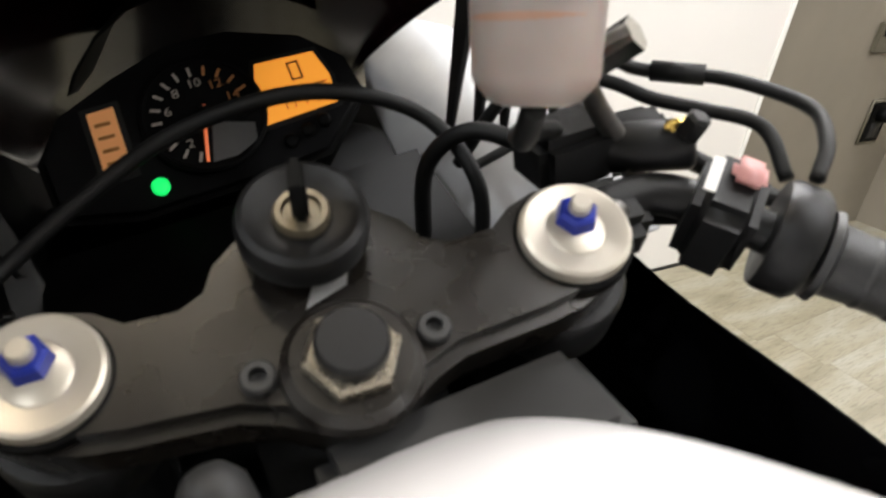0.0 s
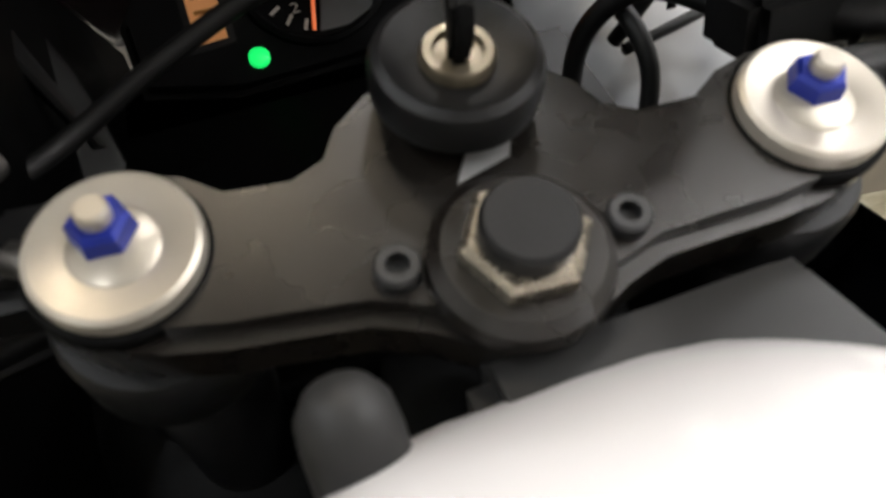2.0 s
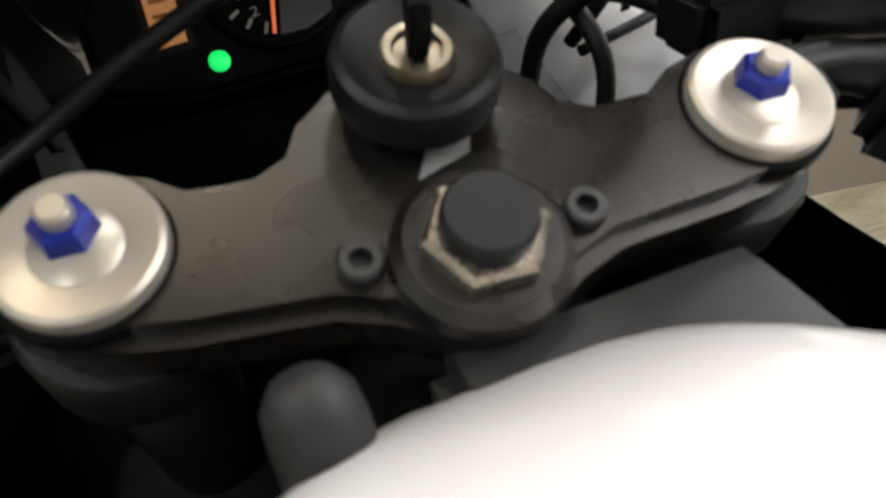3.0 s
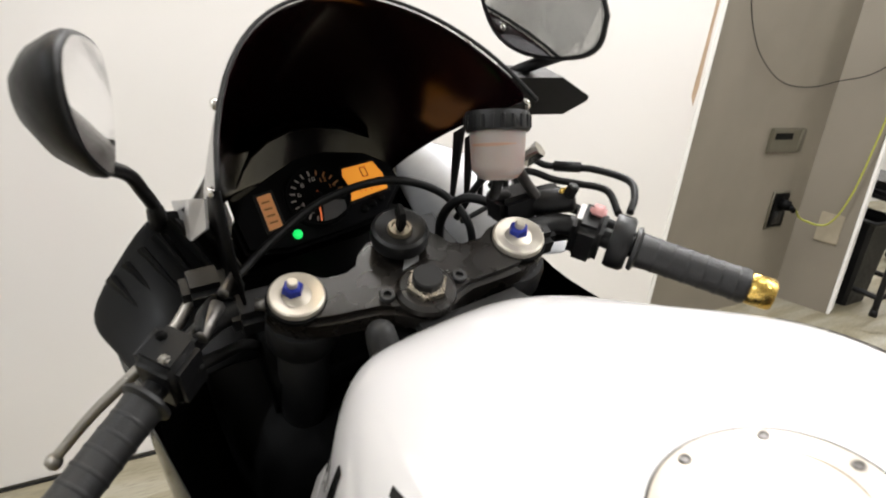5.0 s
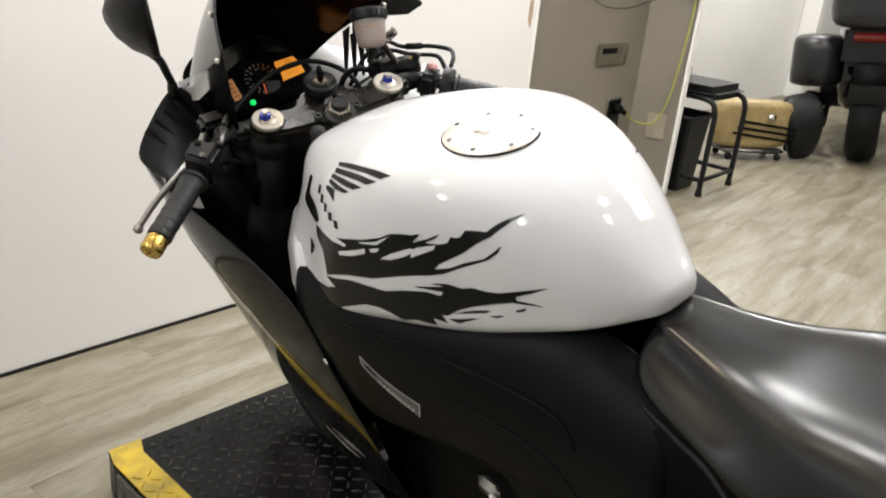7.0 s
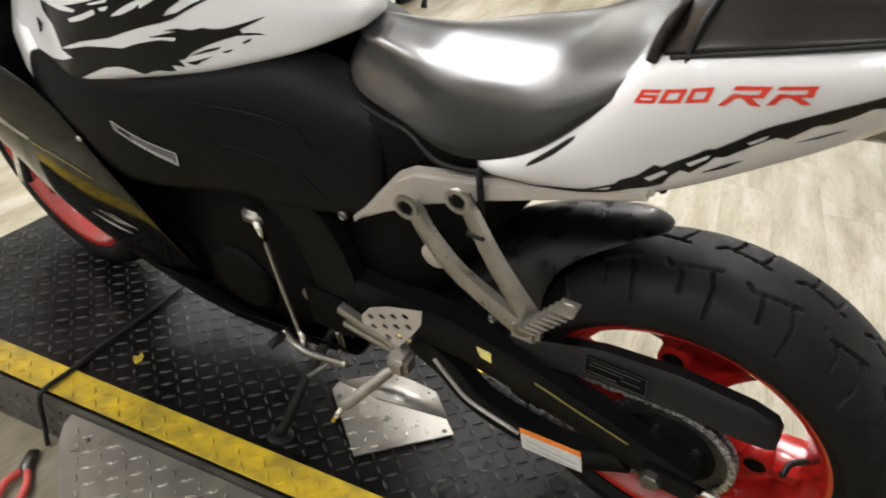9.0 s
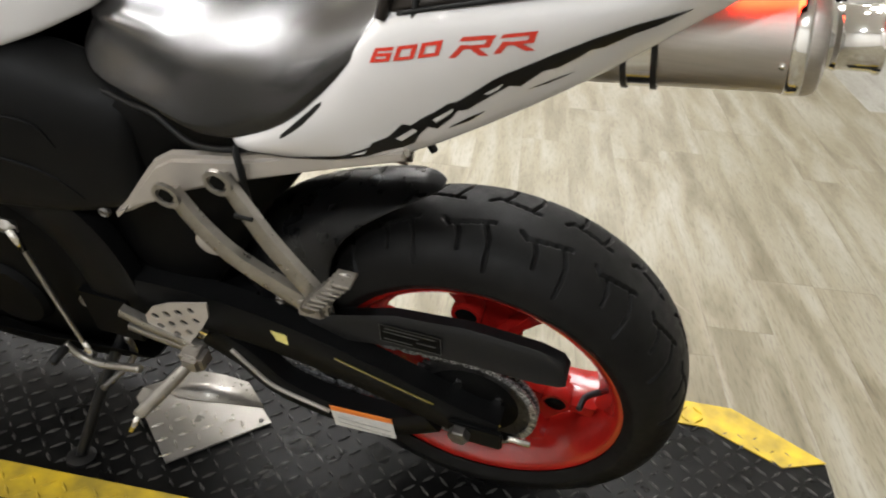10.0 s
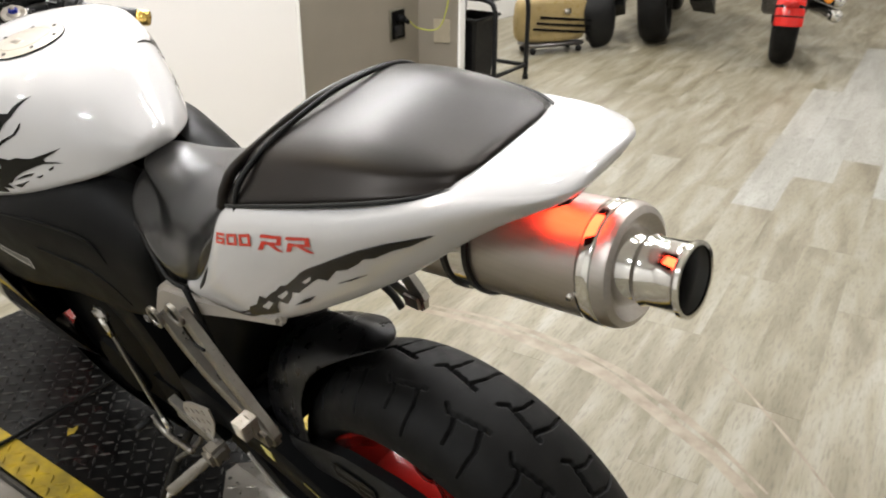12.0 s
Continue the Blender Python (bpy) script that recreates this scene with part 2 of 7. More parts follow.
def plank_material():
    m = bpy.data.materials.new("wood_plank")
    m.use_nodes = True
    nt = m.node_tree
    p = nt.nodes["Principled BSDF"]
    tc = nt.nodes.new("ShaderNodeTexCoord")
    info = nt.nodes.new("ShaderNodeObjectInfo")
    isl = nt.nodes.new("ShaderNodeNewGeometry")
    add = nt.nodes.new("ShaderNodeMath")
    nt.links.new(info.outputs["Random"], add.inputs[0])
    nt.links.new(isl.outputs["Random Per Island"], add.inputs[1])
    off = nt.nodes.new("ShaderNodeVectorMath")
    off.operation = "SCALE"
    off.inputs[0].default_value = (13.0, 7.0, 0.0)
    nt.links.new(add.outputs[0], off.inputs["Scale"])
    vadd = nt.nodes.new("ShaderNodeVectorMath")
    nt.links.new(isl.outputs["Position"], vadd.inputs[0])
    nt.links.new(off.outputs[0], vadd.inputs[1])
    rot = nt.nodes.new("ShaderNodeMapping")
    rot.inputs["Rotation"].default_value = (0, 0, radians(-11))
    rot.inputs["Scale"].default_value = (1, 1, 1)
    nt.links.new(vadd.outputs[0], rot.inputs["Vector"])

    def grain(scale, stretch, detail):
        mp = nt.nodes.new("ShaderNodeMapping")
        mp.inputs["Scale"].default_value = (1, stretch, 1)
        nt.links.new(rot.outputs[0], mp.inputs["Vector"])
        n = nt.nodes.new("ShaderNodeTexNoise")
        n.inputs["Scale"].default_value, n.inputs["Detail"].default_value = scale, detail
        n.inputs["Distortion"].default_value = 0.6
        nt.links.new(mp.outputs[0], n.inputs["Vector"])
        return n.outputs["Fac"]

    def ramp(fac, stops):
        r = nt.nodes.new("ShaderNodeValToRGB")
        r.color_ramp.elements[0].position, r.color_ramp.elements[0].color = stops[0][0], (*stops[0][1], 1)
        r.color_ramp.elements[1].position, r.color_ramp.elements[1].color = stops[-1][0], (*stops[-1][1], 1)
        for pos, c in stops[1:-1]:
            r.color_ramp.elements.new(pos).color = (*c, 1)
        nt.links.new(fac, r.inputs["Fac"])
        return r.outputs["Color"]

    broad = ramp(grain(1.8, 6, 5), ((0.28, (0.128, 0.108, 0.066)), (0.48, (0.205, 0.183, 0.126)), (0.72, (0.286, 0.269, 0.220))))
    fine = ramp(grain(20, 8, 7), ((0.33, (0.45, 0.42, 0.37)), (0.50, (1, 1, 1)), (0.8, (1.10, 1.10, 1.10))))
    mx = nt.nodes.new("ShaderNodeMix")
    mx.data_type, mx.blend_type = "RGBA", "MULTIPLY"
    mx.inputs["Factor"].default_value = 0.5
    nt.links.new(broad, mx.inputs["A"])
    nt.links.new(fine, mx.inputs["B"])
    tone = ramp(add.outputs[0], ((0.1, (0.86, 0.84, 0.81)), (0.5, (1.0, 0.985, 0.96)), (0.95, (0.93, 0.945, 0.95))))
    mx2 = nt.nodes.new("ShaderNodeMix")
    mx2.data_type, mx2.blend_type = "RGBA", "MULTIPLY"
    mx2.inputs["Factor"].default_value = 0.32
    nt.links.new(mx.outputs["Result"], mx2.inputs["A"])
    nt.links.new(tone, mx2.inputs["B"])
    nt.links.new(mx2.outputs["Result"], p.inputs["Base Color"])
    rr = nt.nodes.new("ShaderNodeMapRange")
    rr.inputs["To Min"].default_value, rr.inputs["To Max"].default_value = 0.30, 0.55
    nt.links.new(grain(3, 8, 4), rr.inputs["Value"])
    nt.links.new(rr.outputs["Result"], p.inputs["Roughness"])
    b = nt.nodes.new("ShaderNodeBump")
    b.inputs["Strength"].default_value, b.inputs["Distance"].default_value = 0.25, 0.002
    nt.links.new(grain(14, 20, 5), b.inputs["Height"])
    nt.links.new(b.outputs["Normal"], p.inputs["Normal"])
    return m


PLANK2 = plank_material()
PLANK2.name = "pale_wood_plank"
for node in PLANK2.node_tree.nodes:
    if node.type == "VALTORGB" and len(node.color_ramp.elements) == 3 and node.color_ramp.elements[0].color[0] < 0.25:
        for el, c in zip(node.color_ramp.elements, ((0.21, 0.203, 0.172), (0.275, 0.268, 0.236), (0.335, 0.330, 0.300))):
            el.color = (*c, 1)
SKID = material("tyre_scuff", (0.17, 0.135, 0.095), 0.5, scale=16, colour2=(0.29, 0.25, 0.19), bump=0.1)
PLANK = plank_material()
GAP = material("floor_gap", (0.21, 0.19, 0.155), 0.7, var=0.3, scale=5)

# ---- mesh helpers ----
def part(name, bm, mat, parent=None, label="", smooth=True, sub=0, angle=None):
    """One bmesh as one mesh object, under a thing or under a part."""
    me = bpy.data.meshes.new(name)
    bm.normal_update()
    bm.to_mesh(me)
    bm.free()
    me.materials.append(mat)
    if smooth:
        me.polygons.foreach_set("use_smooth", [True] * len(me.polygons))
        if angle:
            me.set_sharp_from_angle(angle=radians(angle))
    ob = new(name, me)
    if parent:
        ob.parent = parent
    if label:
        ob["label"] = label
    if sub:
        mod = ob.modifiers.new("soft", "SUBSURF")
        mod.levels = mod.render_levels = sub
    return ob


def thing(name, label, category, at=None, group="", kind=""):
    ob = new(name)
    if at:
        ob.matrix_world = at
    return tagged(ob, label, category, group, kind)


def join(*bms):
    out = bmesh.new()
    for b in bms:
        me = bpy.data.meshes.new("tmp")
        b.to_mesh(me)
        b.free()
        out.from_mesh(me)
        bpy.data.meshes.remove(me)
    return out


def box(lo, hi, bevel=0.0, seg=2, m=None):
    bm = bmesh.new()
    bmesh.ops.create_cube(bm, size=1)
    for v in bm.verts:
        v.co = Vector([lo[i] + (hi[i] - lo[i]) * (v.co[i] + 0.5) for i in range(3)])
    if bevel:
        bmesh.ops.bevel(bm, geom=bm.edges[:], offset=bevel, segments=seg, affect="EDGES")
    if m is not None:
        bm.transform(m)
    return bm


def loft(rings, cap=True, closed=True):
    bm = bmesh.new()
    vs = [[bm.verts.new(p) for p in r] for r in rings]
    n = len(vs[0])
    for a, b in zip(vs, vs[1:]):
        for i in range(n if closed else n - 1):
            bm.faces.new((a[i], a[(i + 1) % n], b[(i + 1) % n], b[i]))
    if cap and closed:
        bm.faces.new(vs[0][::-1])
        bm.faces.new(vs[-1])
    bmesh.ops.recalc_face_normals(bm, faces=bm.faces[:])
    return bm


def axis_matrix(a, b):
    """Local z runs from a to b; origin at a."""
    a, b = Vector(a), Vector(b)
    return Matrix.Translation(a) @ (b - a).to_track_quat("Z", "Y").to_matrix().to_4x4()


def turned(profile, a, b, seg=24, cap=True):
    """A turned body: profile of (distance along a-b, radius)."""
    m = axis_matrix(a, b)
    rings = [[m @ Vector((r * math.cos(2 * math.pi * i / seg), r * math.sin(2 * math.pi * i / seg), h)) for i in range(seg)] for h, r in profile]
    return loft(rings, cap=cap)


def rod(a, b, r, r2=None, seg=16, bevel=0.0):
    L = (Vector(b) - Vector(a)).length
    r2 = r if r2 is None else r2
    prof = [(0, r - bevel), (bevel, r), (L - bevel, r2), (L, r2 - bevel)] if bevel else [(0, r), (L, r2)]
    return turned(prof, a, b, seg)


def spline(points, n=8):
    """Catmull-Rom through the points."""
    P = [Vector(p) for p in points]
    P = [P[0] * 2 - P[1]] + P + [P[-1] * 2 - P[-2]]
    out = []
    for i in range(1, len(P) - 2):
        for k in range(n):
            t = k / n
            a, b, c, d = P[i - 1:i + 3]
            out.append(0.5 * ((2 * b) + (c - a) * t + (2 * a - 5 * b + 4 * c - d) * t * t + (3 * b - a - 3 * c + d) * t ** 3))
    out.append(P[-2])
    return out


def tube(points, r, seg=10, n=8, smooth_path=True, radii=None):
    """A hose or bar along a curve."""
    P = spline(points, n) if smooth_path else [Vector(p) for p in points]
    rings, up = [], Vector((0.13, 0.21, 0.97))
    for i, p in enumerate(P):
        d = (P[min(i + 1, len(P) - 1)] - P[max(i - 1, 0)]).normalized()
        side = d.cross(up)
        side = side.normalized() if side.length > 1e-4 else Vector((1, 0, 0))
        up = side.cross(d).normalized()
        rr = radii(i / (len(P) - 1)) if radii else r
        rings.append([p + rr * (math.cos(2 * math.pi * k / seg) * side + math.sin(2 * math.pi * k / seg) * up) for k in range(seg)])
    return loft(rings)


def prism(outline, lo, hi, bevel=0.0, seg=2, m=None):
    """A plate: outline of (x, y), from z lo to hi."""
    bm = bmesh.new()
    vs = [bm.verts.new((x, y, lo)) for x, y in outline]
    f = bm.faces.new(vs)
    r = bmesh.ops.extrude_face_region(bm, geom=[f])
    for v in [g for g in r["geom"] if isinstance(g, bmesh.types.BMVert)]:
        v.co.z = hi
    bmesh.ops.recalc_face_normals(bm, faces=bm.faces[:])
    if bevel:
        big = [f for f in bm.faces if len(f.verts) > 4 or abs(f.normal.z) > 0.9]
        es = list({e for f in big for e in f.edges})
        bmesh.ops.bevel(bm, geom=es, offset=bevel, segments=seg, affect="EDGES")
    if m is not None:
        bm.transform(m)
    return bm


def strip_plate(outline_a, outline_b, thick=0.002):
    """Two rails joined by a sheet with thickness along its normal."""
    bm = loft([[Vector(p) for p in outline_a], [Vector(p) for p in outline_b]], cap=False, closed=False)
    r = bmesh.ops.solidify(bm, geom=bm.faces[:], thickness=thick)
    return bm


# ---- room ----
WD = math.degrees(0.1515)
WALLM = pose(2.128, 2.712, 0, 0, 0, WD)
FLOORM = pose(1.0, 0.0, 0, 0, 0, 11)


def wall(name, lo, hi, mat, m=None, label="", bevel=0.004):
    ob = part(name, box(lo, hi, bevel, 1), mat, smooth=False)
    if m is not None:
        ob.matrix_world = m
    return tagged(ob, label or "plain painted wall", "wall", kind="structure")


floor = part("floor", box((-6.5, -7, -0.12), (13.5, 9, -0.0009)), GAP, smooth=False)
tagged(floor, "worn light oak vinyl plank floor", "floor", kind="structure")

wall("wall_north", (-6.2, 0.012, 0), (1.16, 0.16, 3.0), GREIGE, WALLM, "greige painted wall with small switches", 0)
wall_panel = wall("wall_panel", (-6.2, -0.002, 0.006), (0.0, 0.010, 3.0), PANEL, WALLM, "glossy white wall panel with tea stains")
part("edge_trim", box((-0.022, -0.006, 0.006), (0.003, -0.002, 3.0), 0.001, 1, WALLM), WALL, None, smooth=False)
tagged(bpy.data.objects["edge_trim"], "white trim strip along the panel's edge", "trim", kind="structure")
tagged(part("baseboard", box((-6.2, -0.010, 0), (0.0, -0.003, 0.005), 0, 1, WALLM), BACKBLACK, smooth=False), "dark joint along the foot of the wall", "trim", kind="structure")
STUBM = Matrix.Translation((3.235, 2.874, 0)) @ pose(0, 0, 0, 0, 0, math.degrees(math.atan2(-0.222, 0.104)))
wall("wall_stub", (-0.05, 0.0, 0), (0.245, 0.11, 3.0), GREIGE, STUBM, "end of a partition wall", 0)
wall("stub_end", (0.246, -0.004, 0), (0.262, 0.114, 3.0), WALL, STUBM, "white edge of the partition wall")
wall("wall_back", (1.3, 1.0, 0), (12.0, 1.15, 3.0), WALL, WALLM, "white back wall of the workshop")
wall("wall_back_step", (6.6, 0.80, 0), (6.75, 0.997, 3.0), WALL, WALLM, "white wall corner")
wall("wall_far", (11.9, -6, 0), (12.1, 6, 3.0), WALL, WALLM)
wall("wall_west", (-6.3, -8, 0), (-6.1, 0.1, 3.0), WALL, WALLM)
wall("wall_partition_side", (1.40, -0.1, 0), (1.5, 0.997, 3.0), WALL, WALLM)
DOORM = pose(3.0, -1.72, 0, 0, 0, 9.5)
wall("wall_south", (-8, -0.20, 2.55), (9, -0.08, 3.0), WALL, DOORM)
wall("wall_south_far", (1.75, -0.25, 0), (9, -0.05, 2.55), WALL, DOORM)
# unseen stretch, kept in the darker colour to cut bounced light
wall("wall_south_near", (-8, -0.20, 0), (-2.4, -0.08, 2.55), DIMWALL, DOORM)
ceiling = wall("ceiling", (-6.5, -8, 3.0), (13.5, 9, 3.12), WALL, None, "white ceiling")

# roller door of the workshop, with its rubber foot
door = thing("roller_door", "white sectional garage door with a black rubber foot", "garage door", DOORM, kind="structure")
for i in range(5):
    part("door_panel", box((-2.38, -0.09, 0.06 + 0.5 * i), (1.42, -0.05, 0.555 + 0.5 * i), 0.006), WALL, door)
part("rubber_seal", box((-2.38, -0.095, 0.0), (1.42, -0.03, 0.06), 0.01), BACKBLACK, door, "black rubber seal along the foot")
part("bracket", join(box((1.25, -0.05, 0.02), (1.36, 0.01, 0.05), 0.004), rod((1.30, -0.01, 0.03), (1.30, -0.01, 0.12), 0.012)), ALU, door, "steel roller bracket")

# post with a dark framed window beside the door
post = thing("door_post", "white door post beside the roller door", "door post", pose(4.66, -1.27, 0, 0, 0, 10.5), kind="structure")
part("post_body", box((0, -0.22, 0), (1.0, 0.0, 2.55), 0.006), WALL, post)
win = part("window_frame", join(box((0.16, 0.001, 0.16), (0.94, 0.03, 0.21), 0.004), box((0.16, 0.001, 0.16), (0.21, 0.03, 1.9), 0.004), box((0.89, 0.001, 0.16), (0.94, 0.03, 1.9), 0.004), box((0.16, 0.001, 1.85), (0.94, 0.03, 1.9), 0.004)), DARK, post, "black metal frame")
part("pane", box((0.21, 0.002, 0.21), (0.89, 0.012, 1.85), 0.001, 1), GLOSS, win, "dark glass pane")

# ---- display platform under the motorcycle ----
PLM = pose(0.62, -0.72, 0, 0, 0, 7.24)
PT = 0.122
platform = thing("display_platform", "low dark tread plate platform with worn yellow edges", "platform", PLM)
outline = [(-0.565, 2.455), (-0.58, 2.40), (-0.58, 0.16), (-0.48, -0.03), (-0.12, -0.03), (0.0, 0.14), (0.0, 2.455)]
part("deck", prism(outline, 0.0, PT - 0.004, 0.004), PLATE, platform, smooth=False)
part("side_skirt", box((-0.588, 0.18, 0.002), (-0.581, 2.37, PT - 0.012)), SKIRT, platform, "dull grey tread plate skirt", smooth=False)


def lug(L=0.030, w=0.0065, h=0.0038):
    bm = bmesh.new()
    a = [bm.verts.new(p) for p in ((-L / 2, 0, 0), (0, -w / 2, 0), (L / 2, 0, 0), (0, w / 2, 0))]
    b = [bm.verts.new(p) for p in ((-L / 2 * .6, 0, h), (0, -w / 2 * .5, h), (L / 2 * .6, 0, h), (0, w / 2 * .5, h))]
    bm.faces.new(b)
    for i in range(4):
        bm.faces.new((a[i], a[(i + 1) % 4], b[(i + 1) % 4], b[i]))
    return bm


def tread_field(name, mat, parent, x0, x1, y0, y1, z, keep=lambda x, y: True, pitch=0.030, label=""):
    verts, faces = [], []
    proto = lug()
    proto.verts.index_update()
    pv, pf = [v.co.copy() for v in proto.verts], [[v.index for v in f.verts] for f in proto.faces]
    proto.free()
    nx, ny = int((x1 - x0) / pitch), int((y1 - y0) / pitch)
    for i in range(nx):
        for j in range(ny):
            x, y = x0 + (i + .5) * pitch, y0 + (j + .5) * pitch
            if not keep(x, y):
                continue
            a = radians(45 if (i + j) % 2 else -45)
            k = len(verts)
            verts += [(x + p.x * math.cos(a) - p.y * math.sin(a), y + p.x * math.sin(a) + p.y * math.cos(a), z + p.z) for p in pv]
            faces += [[k + q for q in f] for f in pf]
    me = bpy.data.meshes.new(name)
    me.from_pydata(verts, [], faces)
    me.materials.append(mat)
    ob = new(name, me)
    ob.parent = parent
    return tagged(ob, label, kind="stuff")


def on_deck(x, y):
    return -0.505 < x < -0.075 and -0.02 < y < 2.43 and (y > 0.16 or (x - -0.53) > (0.16 - y) * 0.55 and (-0.04 - x) > (0.16 - y) * 0.6)


tread_field("tread_relief", LUGS, platform, -0.58, 0.0, -0.03, 2.46, PT - 0.004, on_deck, label="raised diamond lugs of the deck")
part("yellow_edge", prism([(-0.565, 2.453), (-0.579, 2.40), (-0.579, 0.16), (-0.545, 0.09), (-0.475, 0.13), (-0.505, 0.20), (-0.505, 2.40), (-0.485, 2.453)], PT - 0.0035, PT - 0.0005), YELLOW, platform, "worn yellow warning stripe", smooth=False)
part("yellow_edge", prism([(-0.075, 1.85), (-0.075, 0.20), (-0.155, 0.06), (-0.12, -0.029), (-0.001, 0.14), (-0.001, 1.85)], PT - 0.0035, PT - 0.0005), YELLOW, platform, "worn yellow warning stripe", smooth=False)
tread_field("stripe_relief", YELLOW, platform, -0.58, -0.505, 0.2, 2.36, PT - 0.0008, label="painted lugs under the stripe")
tread_field("stripe_relief", YELLOW, platform, -0.075, 0.0, 0.2, 1.83, PT - 0.0008, label="painted lugs under the stripe")
tread_field("skirt_relief", LUGS, platform, 0, 0.11, 0.19, 2.36, 0, label="lugs of the skirt")
bpy.data.objects["skirt_relief"].matrix_parent_inverse = Matrix.Identity(4)
bpy.data.objects["skirt_relief"].matrix_basis = pose(-0.588, 0, 0.004, 0, -90, 0)

# side wing with a rounded corner, screwed to the platform
wing_out = [(-0.59, 1.785), (-0.62, 1.777), (-0.65, 1.755), (-0.681, 1.725), (-0.72, 1.688), (-0.755, 1.649), (-0.785, 1.60), (-0.797, 1.54), (-0.80, 1.2), (-0.80, 0.2), (-0.59, 0.2)]
wing = part("side_wing", prism(wing_out, 0.085, 0.100, 0.003), TREAD, platform, "bright tread plate side wing with a rounded corner", smooth=False)
tread_field("wing_relief", BRIGHTLUG, wing, -0.79, -0.60, 0.22, 1.77, 0.100, lambda x, y: x - y > -2.385, label="lugs of the side wing")
for sx, sy in ((-0.635, 1.70), (-0.63, 1.20)):
    part("screw", turned([(0, 0.007), (0.003, 0.006), (0.004, 0.003)], (sx, sy, 0.100), (sx, sy, 0.12), 12), CHAIN, wing)
part("wing_leg", box((-0.78, 0.3, 0.0), (-0.74, 1.4, 0.085)), PLATE, wing)

# strap and cloth lying at the platform
strap = part("tie_down_strap", tube([(0.24, 1.12, 0.130), (0.12, 1.10, 0.128), (0.0, 1.082, 0.129), (-0.12, 1.060, 0.128), (-0.196, 1.048, 0.130), (-0.212, 1.046, 0.110), (-0.214, 1.045, 0.05), (-0.225, 1.03, 0.008)], 0.0055, 8), BACKBLACK)
tagged(strap, "thin black tie-down strap hanging over the platform edge", "strap")
pl = thing("pliers", "pliers with red grips lying on the floor", "pliers", pose(-0.30, 1.00, 0.012, 0, 0, 35))
part("handle", tube([(-0.09, 0.02, 0), (-0.04, 0.022, 0.004), (0, 0.008, 0)], 0.008, 8), REDBTN, pl, "red dipped grip")
part("handle", tube([(-0.09, -0.02, 0), (-0.04, -0.022, 0.004), (0, -0.008, 0)], 0.008, 8), REDBTN, pl, "red dipped grip")
part("jaw", box((0, -0.012, -0.006), (0.06, 0.012, 0.006), 0.004), CHAIN, pl, "steel jaw")

# dark arcs that tyres left on the floor
def skid(name, pts, w):
    P = spline([(x, y, 0.0006) for x, y in pts], 8)
    bm = bmesh.new()
    rows_ = []
    for i, p in enumerate(P):
        d = (P[min(i + 1, len(P) - 1)] - P[max(i - 1, 0)]).normalized()
        n = Vector((-d.y, d.x, 0))
        t = i / (len(P) - 1)
        k = w * math.sin(math.pi * min(max(t, .03), .97)) ** .5 * (1 + 0.35 * noise.noise(Vector((t * 9, w * 50, 0))))
        rows_.append([bm.verts.new(p + n * k), bm.verts.new(p - n * k)])
    for a, b in zip(rows_, rows_[1:]):
        bm.faces.new((a[0], a[1], b[1], b[0]))
    ob = part(name, bm, SKID, None, smooth=False)
    return tagged(ob, "faint brown tyre scuff curving over the floor", "scuff", kind="structure")


skid("tyre_scuff", [(1.115, 0.998), (1.19, 0.80), (1.233, 0.593), (1.246, 0.381), (1.236, 0.212), (1.165, -0.01), (1.117, -0.149), (1.044, -0.286), (0.93, -0.44)], 0.026)
skid("tyre_scuff", [(1.19, 0.92), (1.26, 0.72), (1.29, 0.55), (1.30, 0.36), (1.28, 0.18), (1.215, -0.03), (1.15, -0.18), (1.07, -0.33)], 0.014)
skid("tyre_scuff", [(1.56, 0.05), (1.47, -0.087), (1.339, -0.255), (1.229, -0.384), (1.12, -0.50)], 0.005)

# fallen scrap of yellow paint on the deck
fleck = part("paint_scrap", prism([(-.02, -.004), (-.006, -.012), (.012, -.006), (.02, .002), (.006, .004), (.004, .014), (-.008, .006)], 0.0, 0.0015, 0, 1, pose(-0.011, 0.988, PT - 0.0002, 0, 0, 20)), YELLOW, None, smooth=False)
tagged(fleck, "small scrap of yellow paint on the deck", "paint scrap")

# aluminium patch plate on the deck
patch = thing("patch_plate", "bright aluminium tread plate screwed to the deck", "metal plate", Matrix.Identity(4))
PP = [(0.157, 0.581), (0.028, 0.425), (0.194, 0.298), (0.259, 0.377), (0.259, 0.502), (0.187, 0.586)]
part("plate", prism(PP, PT + 0.0, PT + 0.004, 0.001), TREAD, patch, smooth=False)
part("fold", strip_plate([(0.187, 0.586, PT + 0.005), (0.19, 0.48, PT + 0.006), (0.225, 0.33, PT + 0.005)], [(0.255, 0.50, PT + 0.025), (0.262, 0.44, PT + 0.026), (0.262, 0.385, PT + 0.024)], 0.002), ALU, patch, "bright bent lip")
for sx, sy in ((0.15, 0.555), (0.19, 0.318)):
    part("screw", turned([(0, 0.005), (0.003, 0.004)], (sx, sy, PT + 0.004), (sx, sy, PT + 0.1), 10), CHAIN, patch)
tread_field("plate_relief", BRIGHTLUG, patch, 0.03, 0.20, 0.3, 0.58, PT + 0.004, lambda x, y: (x - 0.028) * 0.9 + (y - 0.425) > 0.02 - 2 * max(0, y - 0.425) * 0.6 and x + (y - 0.3) * 0.35 < 0.235 and (y - 0.425) < (x - 0.035) * 1.15 and (y - 0.425) > -(x - 0.04) * 0.72, label="diamond lugs of the plate")

